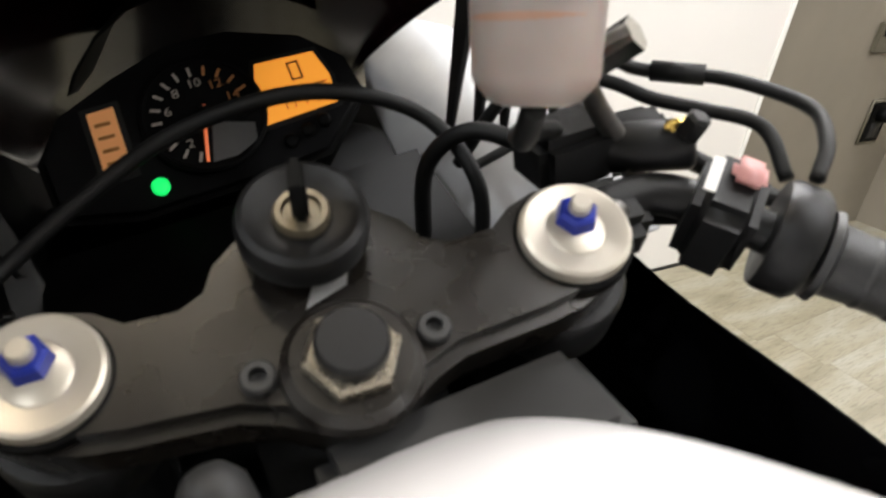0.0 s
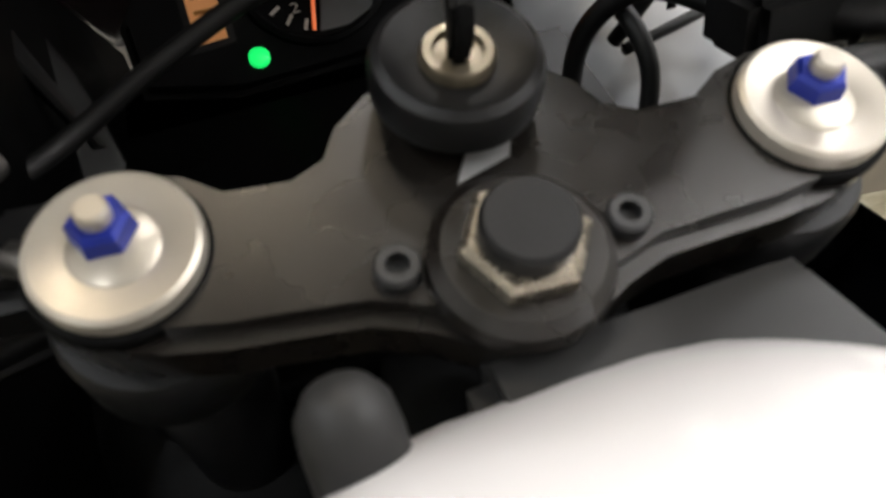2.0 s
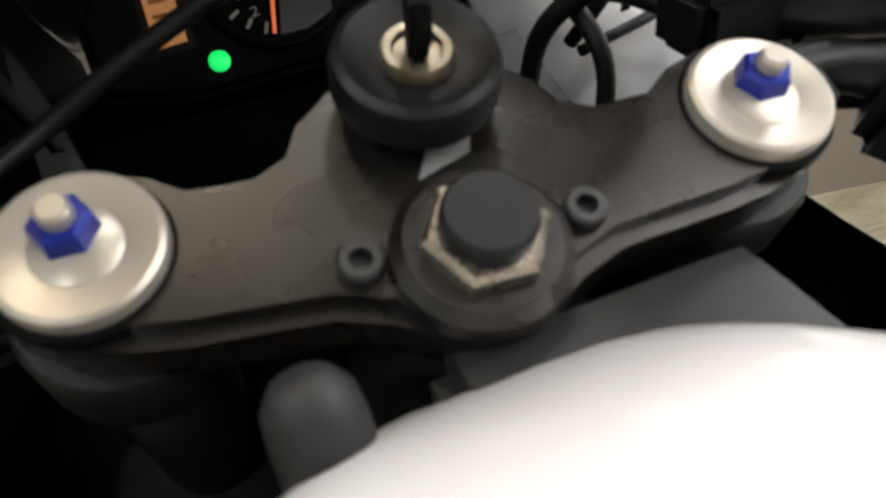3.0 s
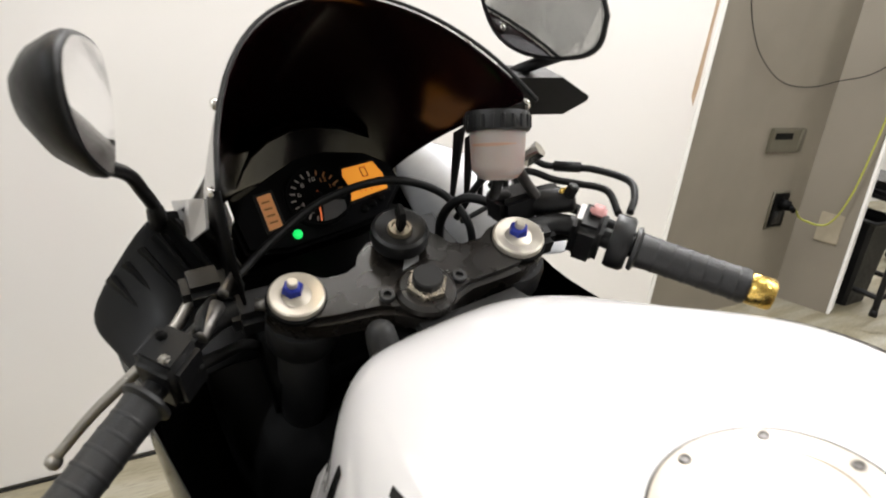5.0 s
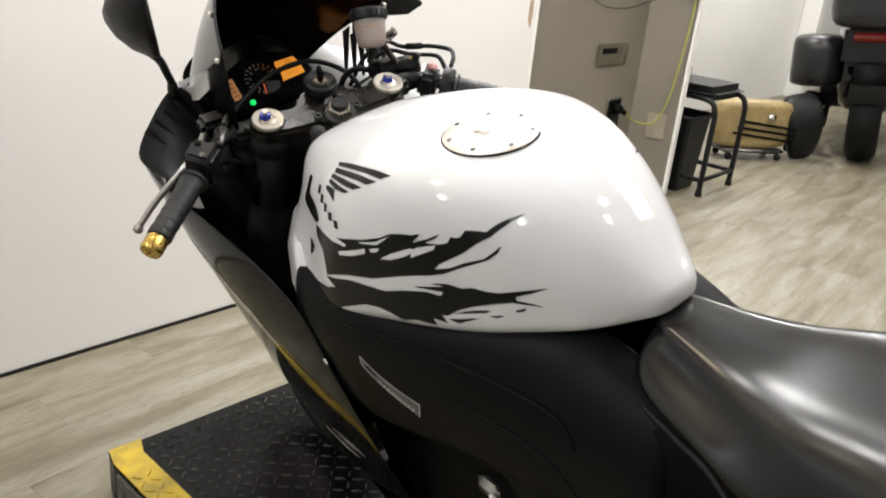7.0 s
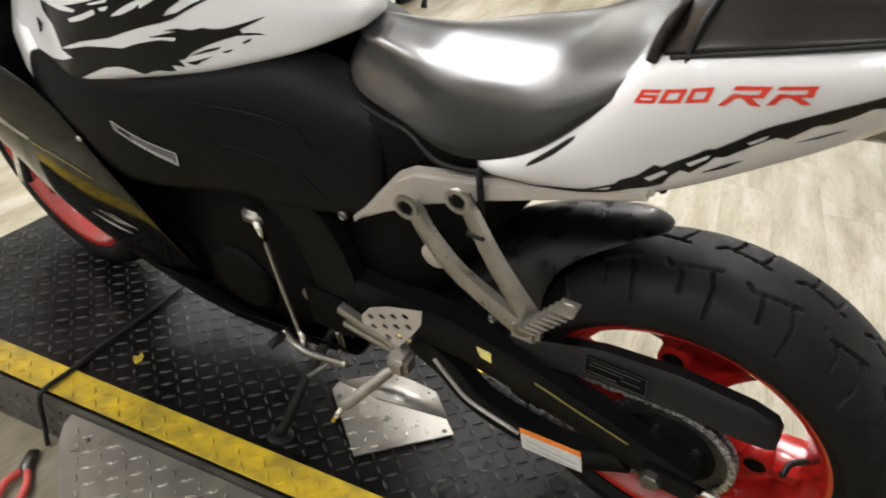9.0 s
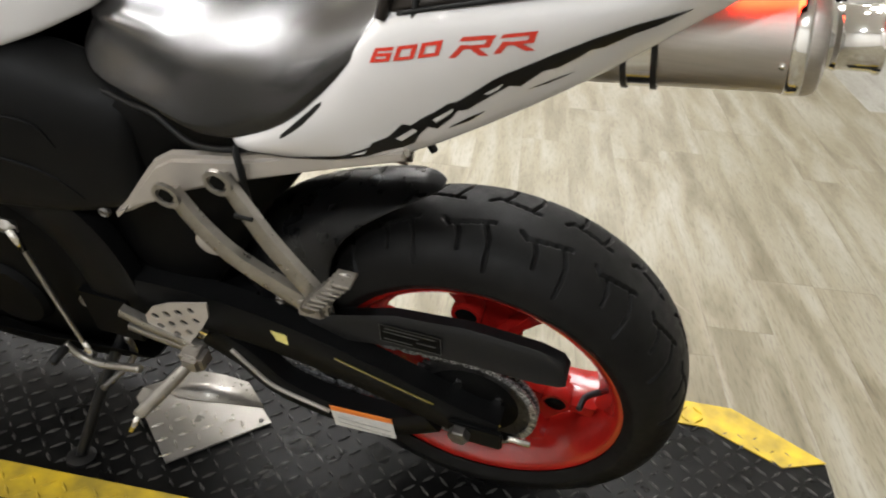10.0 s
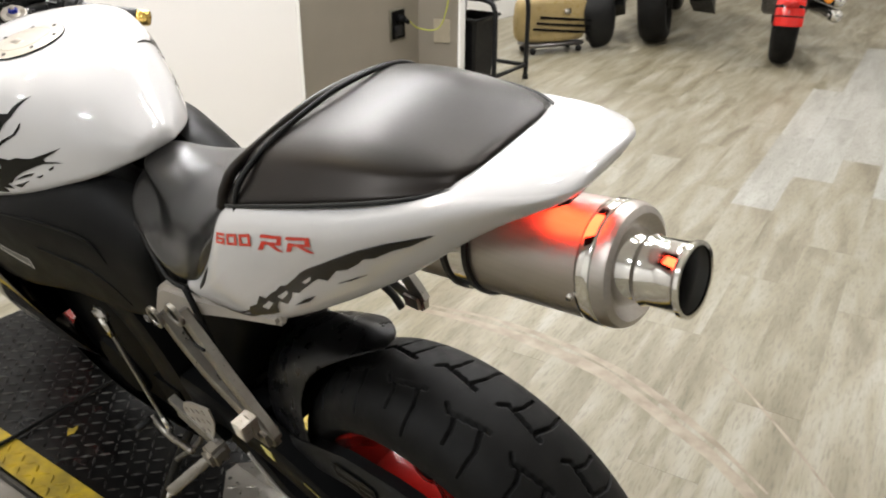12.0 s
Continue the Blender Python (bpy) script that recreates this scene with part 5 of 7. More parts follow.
PILL = ((0.090, 1.022, .100, 1.010, .142, .992), (0.06, 1.052, .112, 1.034, .150, 1.002), (0.0, 1.063, .116, 1.044, .146, 1.018), (-0.08, 1.073, .106, 1.054, .130, 1.034), (-0.15, 1.070, .090, 1.058, .108, 1.046), (-0.195, 1.068, .070, 1.060, .084, 1.053), (-0.215, 1.066, .055, 1.060, .062, 1.056))


def pad_shape(zt, w, zs, wb, zb):
    return [(0, zt), (w * .55, zt - .001), (w * .86, zt - (zt - zs) * .40), (w * .985, zs + .003), (w + (wb - w) * .30, zs - (zs - zb) * .25), (w + (wb - w) * .85, zb + (zs - zb) * .22), (wb, zb), (wb * .9, zb - .012), (0, zb - .012)]


pill = part("pillion_seat", body(PILL, pad_shape), PILLION, bike, "black vinyl pillion seat", sub=2)
for s in (-1, 1):
    part("seat_piping", tube([(s * (row[4] - .001), row[0], row[5] - .001) for row in PILL[1:]], 0.0024, 8), BACKBLACK, pill, "black edge piping")
part("grab_strap", tube([(-0.150, 0.044, 0.998), (-0.137, 0.042, 1.024), (-0.105, 0.034, 1.046), (-0.06, 0.028, 1.059), (0, 0.026, 1.065), (0.06, 0.028, 1.059), (0.105, 0.034, 1.046), (0.137, 0.042, 1.024), (0.150, 0.044, 0.998)], 0.0032, 8), BACKBLACK, pill, "black grab strap across the seat")
part("front_bolster", tube([(-0.146, 0.078, 0.990), (-0.134, 0.074, 1.012), (-0.108, 0.066, 1.032), (0, 0.060, 1.048), (0.108, 0.066, 1.032), (0.134, 0.074, 1.012), (0.146, 0.078, 0.990)], 0.0065, 10), PILLION, pill, "padded front edge")

# --- tail cowl ---
def tail_shape(w, zt, wm, zm, wb, zb):
    return [(0, zt), (w * .85, zt), (w, zt - .004), (wm, zm), (wb, zb), (wb * .9, zb - .008), (0, zb - .004)]


TAIL = ((0.310, .120, .796, .150, .794, .150, .786), (0.24, .135, .83, .162, .815, .150, .788), (0.17, .152, .885, .170, .86, .150, .795), (0.11, .158, .955, .174, .90, .150, .806), (0.08, .158, .998, .174, .94, .146, .818), (0.03, .158, 1.014, .170, .960, .138, .842), (-0.05, .148, 1.026, .156, .985, .118, .888), (-0.13, .128, 1.038, .134, 1.005, .096, .938), (-0.20, .104, 1.056, .108, 1.036, .084, .998), (-0.25, .086, 1.066, .088, 1.054, .074, 1.034), (-0.295, .066, 1.070, .067, 1.064, .058, 1.056), (-0.310, .045, 1.071, .046, 1.068, .04, 1.064))
cowl = part("tail_cowl", body(TAIL, tail_shape), WHITE, bike, "glossy pearl white tail cowl with red lettering", sub=2)
deckrows = ((-0.190, .098, 1.058, 1.04), (-0.22, .095, 1.0635, 1.05), (-0.26, .082, 1.0705, 1.055), (-0.295, .065, 1.0735, 1.062), (-0.308, .050, 1.0735, 1.066), (-0.312, .036, 1.072, 1.068))
part("cowl_deck", body(deckrows, lambda w, zt, zb: [(0, zt), (w * .8, zt - .001), (w, zt - .008), (w * .95, zb), (0, zb)]), WHITE, cowl, sub=2)
TL = surface_of(TAIL, tail_shape)
STREAK = [(.27, .7945), (.20, .7985), (.137, .817), (.100, .840), (.095, .848), (.078, .858), (.060, .880), (.052, .878), (.040, .889), (.025, .900), (.012, .912), (.004, .914), (-.016, .931), (-.030, .944), (-.043, .953), (-.068, .967), (-.085, .977), (-.119, .995), (-.151, 1.008), (-.197, 1.021),
          (-.170, 1.004), (-.150, .996), (-.127, .982), (-.116, .980), (-.105, .970), (-.088, .958), (-.076, .955), (-.055, .934), (-.046, .936), (-.034, .927), (-.020, .915), (-.005, .902), (.004, .901), (.010, .891), (.026, .873), (.035, .876), (.045, .864), (.052, .849), (.067, .840), (.085, .834), (.111, .820), (.150, .806), (.20, .7935), (.27, .791)]
STREAK_SLITS = ([(.070, .857), (.050, .874), (.046, .871), (.064, .853)], [(.030, .888), (.008, .905), (.010, .899), (.026, .884)], [(-.022, .926), (-.040, .940), (-.036, .933), (-.026, .925)], [(.125, .822), (.104, .834), (.108, .828)])
STREAK_SPOTS = ([(.018, .872), (-.004, .889), (-.022, .899), (-.006, .884)], [(-.060, .928), (-.092, .945), (-.104, .950), (-.080, .936)], [(.070, .862), (.060, .872), (.066, .870)])
for side in (-1, 1):
    part("tail_streak", patch(TL, STREAK, side, 0.0009, 3), DECAL, cowl, "black torn streak graphic")
    for outline in STREAK_SPOTS:
        part("tail_streak", patch(TL, outline, side, 0.0009, 2), DECAL, cowl, "black torn streak graphic")
    for outline in STREAK_SLITS:
        part("torn_streak", patch(TL, outline, side, 0.0016, 2), WHITE, cowl)


def lettering(text, height, shear, width, bold=0.0):
    cu = bpy.data.curves.new("lettering", "FONT")
    cu.body, cu.size, cu.shear, cu.offset = text, height, shear, bold
    cu.resolution_u = 3
    ob = bpy.data.objects.new("tmp", cu)
    scene.collection.objects.link(ob)
    dg = bpy.context.evaluated_depsgraph_get()
    dg.update()
    me = bpy.data.meshes.new_from_object(ob.evaluated_get(dg))
    bm = bmesh.new()
    bm.from_mesh(me)
    bpy.data.objects.remove(ob)
    bpy.data.meshes.remove(me)
    xs = [v.co.x for v in bm.verts]
    k = width / (max(xs) - min(xs))
    for v in bm.verts:
        v.co.x = (v.co.x - min(xs)) * k
    bmesh.ops.triangulate(bm, faces=bm.faces[:])
    bmesh.ops.subdivide_edges(bm, edges=[e for e in bm.edges if e.calc_length() > 0.008], cuts=2)
    return bm


# squared, slanted strokes: (u, v) outlines within a letter's cell
SIX = ([(0, 0), (.24, 0), (.24, 1), (0, 1)], [(.24, .76), (1, .76), (1, 1), (.24, 1)], [(.24, .40), (1, .40), (1, .62), (.24, .62)], [(.24, 0), (1, 0), (1, .24), (.24, .24)], [(.76, .24), (1, .24), (1, .40), (.76, .40)])
NOUGHT = ([(0, 0), (.24, 0), (.24, 1), (0, 1)], [(.24, .76), (.76, .76), (.76, 1), (.24, 1)], [(.24, 0), (.76, 0), (.76, .24), (.24, .24)], [(.76, 0), (1, 0), (1, 1), (.76, 1)])
ARR = ([(0, 0), (.20, 0), (.33, .62), (.10, .62)], [(-.02, .80), (1.0, .80), (1.02, 1), (.02, 1)], [(.80, .40), (1.0, .40), (1.0, .80), (.80, .80)], [(.28, .40), (.80, .40), (.80, .58), (.28, .58)], [(.46, .40), (.70, .40), (1.10, -.06), (.84, -.02)])
WORDS = (("600", (SIX, NOUGHT, NOUGHT), (.086, .954), (.014, .973), (.080, .969), (.010, .989)), ("RR", (ARR, ARR), (.010, .970), (-.070, .984), (-.003, .9925), (-.074, 1.004)))
for side in (-1, 1):
    for word, cells, p00, p10, p01, p11 in WORDS:
        strokes = []
        for n, cell in enumerate(cells):
            c = n if side < 0 else len(cells) - 1 - n
            for stroke in cell:
                out = []
                for u, v in stroke:
                    u = (c + (.06 + .84 * u if side < 0 else .94 - .84 * u)) / len(cells)
                    out.append(tuple((1 - u) * ((1 - v) * p00[i] + v * p01[i]) + u * ((1 - v) * p10[i] + v * p11[i]) for i in (0, 1)))
                strokes.append(patch(TL, out, side, 0.0011, 2))
        part("lettering", join(*strokes), REDTEXT, cowl, "red slanted " + word + " lettering")

# --- exhaust ---
MD = Vector((0.03, -0.99, 0.105)).normalized()
MC = Vector((0.016, -0.30, 0.944))


def along(d):
    return tuple(MC + MD * d)


muf = part("silencer", turned([(0, 0.050), (0.004, 0.056), (0.020, 0.0575), (0.262, 0.0575), (0.268, 0.0590), (0.290, 0.0590), (0.296, 0.0565), (0.299, 0.050), (0.293, 0.044), (0.290, 0.036)], along(-0.275), along(0.1), 64), TITAN, bike, "brushed titanium under-seat silencer", angle=30)
part("end_ring", turned([(0, 0.0592), (0.004, 0.0600), (0.012, 0.0600), (0.016, 0.0592)], along(-0.008), along(0.1), 64), CHROME, muf, "polished end band")
tip = part("exhaust_tip", turned([(0, 0.038), (0.010, 0.033), (0.016, 0.0315), (0.021, 0.0335), (0.026, 0.0315), (0.054, 0.0325), (0.058, 0.0350), (0.062, 0.0350), (0.062, 0.0310), (0.03, 0.030), (0.02, 0.002)], along(0.015), along(0.2), 48), CHROME, muf, "polished flared exhaust tip", angle=30)
part("tip_bore", turned([(0, 0.0295), (0.032, 0.0305)], along(0.043), along(0.2), 32), DARK, tip, "dark plug filling the bore")
part("rivet", rod(along(-0.012), tuple(Vector(along(-0.012)) + Vector((-0.061, 0, 0))), 0.003), CHROME, muf)
clampm = part("silencer_clamp", turned([(0, 0.0585), (0, 0.0618), (0.006, 0.0618), (0.006, 0.0585)], along(-0.166), along(0.1), 48), MATT, muf, "black clamp band", angle=30)
part("clamp_band", turned([(0, 0.0585), (0, 0.0618), (0.006, 0.0618), (0.006, 0.0585)], along(-0.136), along(0.1), 48), MATT, clampm, angle=30)
part("clamp_sleeve", turned([(0, 0.0580), (0, 0.0592), (0.024, 0.0592), (0.024, 0.0580)], along(-0.160), along(0.1), 48), CHROME, clampm, "polished steel sleeve", angle=30)
part("link_pipe", tube([along(-0.27), along(-0.31), (0.012, 0.05, 0.865), (0.01, 0.14, 0.83), (0.02, 0.24, 0.80), (0.03, 0.34, 0.76)], 0.026, 16), TITAN, muf, "dull steel link pipe")
# tail lamp under the tip of the cowl, shining on the silencer
lamp = part("tail_lamp", body(((-0.228, .026, 1.012, 1.006), (-0.26, .026, 1.028, 1.022), (-0.29, .022, 1.044, 1.038)), lambda w, zt, zb: [(0, zt), (w, zt), (w, zb), (0, zb)]), TAILLED, bike, "glowing red tail lamp", smooth=False)
part("lamp_housing", body(((-0.205, .060, 1.022, 1.013), (-0.26, .052, 1.045, 1.030), (-0.297, .040, 1.060, 1.046)), lambda w, zt, zb: [(0, zt), (w, zt), (w, zb), (0, zb)]), DARK, lamp, "black lamp housing", smooth=False)

# --- fairings ---
def panel(rows, thick=0.004):
    """A skin through rows of points (front to back or top to bottom), with thickness."""
    bm = loft([[Vector(p) for p in r] for r in rows], cap=False, closed=False)
    bmesh.ops.solidify(bm, geom=bm.faces[:], thickness=thick)
    return bm


for s in (-1, 1):
    side_rows = [
        [(s * .236, 1.02, .735), (s * .242, 1.10, .785), (s * .255, 1.22, .825), (s * .270, 1.36, .850), (s * .280, 1.48, .895), (s * .235, 1.60, .88), (s * .14, 1.76, .83)] if s < 0 else [(.248, 1.00, .815), (.252, 1.10, .828), (.252, 1.22, .822), (.246, 1.36, .812), (.262, 1.48, .850), (s * .235, 1.60, .88), (s * .14, 1.76, .83)],
        [(s * .236, 0.98, .66), (s * .252, 1.08, .70), (s * .268, 1.20, .74), (s * .272, 1.34, .76), (s * .262, 1.47, .79), (s * .225, 1.60, .80), (s * .13, 1.77, .77)],
        [(s * .230, 0.925, .57), (s * .245, 1.05, .60), (s * .256, 1.17, .63), (s * .255, 1.30, .66), (s * .235, 1.42, .71), (s * .20, 1.55, .745), (s * .12, 1.74, .73)],
        [(s * .214, 0.905, .485), (s * .232, 1.05, .49), (s * .238, 1.14, .51), (s * .235, 1.24, .54), (s * .215, 1.33, .59), (s * .185, 1.44, .64), (s * .12, 1.6, .68)],
        [(s * .182, 0.90, .36), (s * .195, 1.05, .33), (s * .20, 1.13, .335), (s * .20, 1.205, .368), (s * .19, 1.275, .415), (s * .17, 1.345, .470), (s * .12, 1.4, .56)],
        [(s * .11, 0.90, .22), (s * .12, 1.0, .20), (s * .125, 1.10, .21), (s * .13, 1.18, .25), (s * .13, 1.22, .30), (s * .12, 1.26, .36), (s * .09, 1.3, .42)],
    ]
    f = part("side_fairing", panel(side_rows), GLOSS, bike, "gloss black side fairing with silver and gold stripes", sub=2)
    dg = bpy.context.evaluated_depsgraph_get()
    dg.update()
    FT = BVHTree.FromObject(f, dg)
    part("stripe", smear(FT, [(1.12, .634), (1.08, .618), (1.04, .600), (1.005, .581)], [.004, .0035, .003, .002], 31 + s, .08, s, 30, 2, lift=.0008), STRIPE, f, "dull gold stripe")
    part("stripe", smear(FT, [(1.40, .748), (1.30, .722), (1.20, .682), (1.12, .638)], [.012, .013, .011, .005], 35 + s, .25, s, 40, 3, lift=.0008), PATTERN, f, "silver patterned stripe")
    part("belly_graphic", smear(FT, [(1.085, .462), (1.045, .440), (1.010, .428)], [.001, .0045, .001], 41, .15, s, 16, 2), STICKER, f, "small white slash graphic")
    for k in range(3):
        part("belly_graphic", smear(FT, [(1.075 - .022 * k, .482), (1.045 - .022 * k, .462), (1.025 - .022 * k, .452)], [.0006, .0024, .0006], 43 + k, .1, s, 12, 1), STICKER if k else STRIPE, f)
    part("fairing_screw", turned([(0, 0.007), (0.003, 0.006), (0.004, 0.003)], (s * .236, 0.985, .672), (s * .4, 0.985, .672), 12), CHROME, f)
# belly pan
part("belly_pan", panel([[(-.165, 0.56, .30), (-.172, 0.74, .27), (-.178, 0.95, .26), (-.165, 1.20, .30)], [(-.135, 0.57, .21), (-.145, 0.75, .175), (-.150, 0.97, .165), (-.130, 1.20, .22)], [(-.05, 0.60, .17), (-.06, 0.80, .12), (-.06, 1.0, .12), (-.05, 1.18, .18)], [(.05, 0.60, .17), (.06, 0.80, .12), (.06, 1.0, .12), (.05, 1.18, .18)], [(.135, 0.57, .21), (.145, 0.75, .175), (.150, 0.97, .165), (.130, 1.20, .22)], [(.165, 0.56, .30), (.172, 0.74, .27), (.178, 0.95, .26), (.165, 1.20, .30)]]), DARK, bike, "black belly pan", sub=2)
# nose
NOSE = [[(-.235, 1.60, .88), (-.16, 1.57, .925), (-.09, 1.62, .990), (0, 1.66, 1.018), (.09, 1.62, .990), (.16, 1.57, .925), (.235, 1.60, .88)],
        [(-.20, 1.70, .85), (-.13, 1.72, .885), (-.07, 1.75, .930), (0, 1.77, .942), (.07, 1.75, .930), (.13, 1.72, .885), (.20, 1.70, .85)],
        [(-.14, 1.76, .81), (-.09, 1.80, .85), (-.05, 1.82, .855), (0, 1.83, .86), (.05, 1.82, .855), (.09, 1.80, .85), (.14, 1.76, .81)],
        [(-.12, 1.74, .72), (-.08, 1.77, .71), (-.04, 1.78, .70), (0, 1.785, .70), (.04, 1.78, .70), (.08, 1.77, .71), (.12, 1.74, .72)]]
nose = part("nose_fairing", panel([row[2:5] for row in NOSE]), GLOSS, bike, "gloss black nose fairing", sub=2)
part("nose_shoulder", panel([row[:3] for row in NOSE]), WHITE, nose, "glossy white shoulder of the nose", sub=2)
part("nose_shoulder", panel([row[4:] for row in NOSE]), WHITE, nose, "glossy white shoulder of the nose", sub=2)
# inner panels beside the clocks, ribbed
# the right panel's paler colour stands for reflected wall light
for s in (-1, 1):
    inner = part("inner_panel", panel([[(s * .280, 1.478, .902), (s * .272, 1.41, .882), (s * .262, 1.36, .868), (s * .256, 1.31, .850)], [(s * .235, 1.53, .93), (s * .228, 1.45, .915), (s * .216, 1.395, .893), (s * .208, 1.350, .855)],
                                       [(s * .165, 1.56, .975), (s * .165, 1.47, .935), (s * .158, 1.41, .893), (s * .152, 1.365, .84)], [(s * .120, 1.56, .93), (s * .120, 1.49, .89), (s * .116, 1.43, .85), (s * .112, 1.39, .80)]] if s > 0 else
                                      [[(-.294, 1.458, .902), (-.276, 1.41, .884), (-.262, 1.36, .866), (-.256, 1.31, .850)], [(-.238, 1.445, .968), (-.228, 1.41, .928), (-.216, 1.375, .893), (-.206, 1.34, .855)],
                                       [(-.196, 1.428, 1.020), (-.180, 1.42, .962), (-.166, 1.39, .903), (-.155, 1.36, .845)], [(-.152, 1.462, .985), (-.130, 1.455, .945), (-.120, 1.42, .878), (-.112, 1.39, .81)]]), RIBBED if s < 0 else LITPANEL, bike, "ribbed black inner fairing panel" if s < 0 else "inner fairing panel, its reflected light painted as grey", sub=2)
    for k in range(6):
        top = Vector((s * (.252 - .018 * k), 1.446 - .006 * k, .944 + .013 * k))
        foot = Vector((s * (.232 - .021 * k), 1.400 - .002 * k, .908 + .004 * k))
        out = Vector((s * .10, -.75, .60)).normalized()
        part("rib", loft([[top + Vector(o) for o in ((-.0085, 0, 0), (.0085, 0, 0))] + [top + out * .014 + Vector((.002, 0, 0)), top + out * .014 - Vector((.002, 0, 0))], [foot + Vector(o) for o in ((-.003, 0, 0), (.003, 0, 0))] + [foot + out * .003 + Vector((.001, 0, 0)), foot + out * .003 - Vector((.001, 0, 0))]]), RIBBED, inner, smooth=False)
    part("panel_fold", tube([(s * .258, 1.452, .905), (s * .235, 1.425, .908), (s * .190, 1.398, .912), (s * .140, 1.392, .905)], 0.0035, 8), RIBBED, inner)
    part("panel_screw", turned([(0, 0.007), (0.003, 0.006), (0.004, 0.003)], (s * .258, 1.458, .908), (s * .258, 1.40, 1.0), 12), CHROME, inner)

# windscreen
def screen_row(t):
    """t 0: the rear edge; 1: the nose."""
    rows_ = []
    for k in range(15):
        a = 0.46 + (math.pi - 0.92) * k / 14
        c, sn = math.cos(a), math.sin(a)
        x = -0.178 * (abs(c) ** .96 * (1 if c > 0 else -1))
        e = Vector((x, 1.176 + 0.2195 * sn ** 1.35, 0.9465 + 0.250 * sn ** .742))
        nose = Vector((x * .80, 1.58 + 0.12 * sn, 0.855 + 0.050 * sn))
        b = e.lerp(nose, t)
        b.z += 0.040 * math.sin(math.pi * t) * sn
        rows_.append(b)
    return rows_


scr = part("windscreen", panel([screen_row(t) for t in (0, .1, .3, .55, .8, 1)], 0.004), SMOKE, bike, "dark smoked windscreen", sub=2)
part("screen_skirt", panel([[screen_row(t)[0] for t in (.02, .25, .5, .75, 1)], [screen_row(t)[0] * .98 + Vector((0, 0.05, -0.105)) for t in (.02, .25, .5, .75, 1)]], 0.003), DARK, scr, "black inner skirt under the screen")
part("edge_beading", tube([p + Vector((0, -0.001, 0)) for p in screen_row(0)], 0.0022, 8, 3), BACKBLACK, scr, "black rubber edge beading")
for s in (-1, 1):
    for t, k in ((.06, 0), (.04, 2)):
        p = screen_row(t)[k if s < 0 else 14 - k]
        part("screen_screw", turned([(0, 0.006), (0.003, 0.005), (0.004, 0.002)], tuple(p + Vector((s * .003, -.002, 0))), tuple(p + Vector((s * .2, -.05, .02))), 12), CHROME, scr)

# --- cockpit: everything that turns with the fork is drawn in the fork's own axes ---
SU = Vector((0, -0.4067, 0.9135)).normalized()
SX = Vector((0.229, -0.022, -0.003))
SX = (SX - SU * SX.dot(SU)).normalized()
SY = SU.cross(SX)
SO = Vector((0, 1.208, 0.958))
FORK = Matrix(((SX.x, SY.x, SU.x, SO.x), (SX.y, SY.y, SU.y, SO.y), (SX.z, SY.z, SU.z, SO.z), (0, 0, 0, 1)))


def fpart(name, bm, mat, parent, label="", **kw):
    bm.transform(FORK)
    return part(name, bm, mat, parent, label, **kw)


right_half = [(0.0, -0.0270), (0.012, -0.0255), (0.022, -0.0195), (0.032, -0.0135), (0.048, -0.0075), (0.070, -0.0055), (0.090, -0.0040), (0.108, -0.0010), (0.128, 0.0065), (0.142, 0.0180), (0.147, 0.0330), (0.141, 0.0500), (0.128, 0.0620), (0.112, 0.0655),
              (0.096, 0.0600), (0.084, 0.0510), (0.062, 0.0500), (0.050, 0.0560), (0.044, 0.0680), (0.030, 0.0800), (0.012, 0.0840)]
yoke_out = right_half + [(-x, y) for x, y in right_half[::-1] if x > 0]
yoke = fpart("top_yoke", prism(yoke_out, -0.050, -0.019, 0.0060, 4), YOKE, bike, "dark grey coated top yoke", angle=35)
fpart("stem_boss", turned([(0, 0.030), (0.006, 0.029), (0.010, 0.025)], (0, 0, -0.020), (0, 0, 1), 40), YOKE, yoke, angle=30)
nut = fpart("stem_nut", rod((0, 0, -0.012), (0, 0, -0.002), 0.0205, seg=6, bevel=0.0022), NUTSTEEL, yoke, "worn chrome steering stem nut", angle=25)
fpart("nut_plug", turned([(0, 0.0150), (0.0085, 0.0150), (0.0105, 0.0135), (0.0108, 0.001)], (0, 0, -0.004), (0, 0, 1), 32), MATT, nut, "black plastic plug", angle=30)
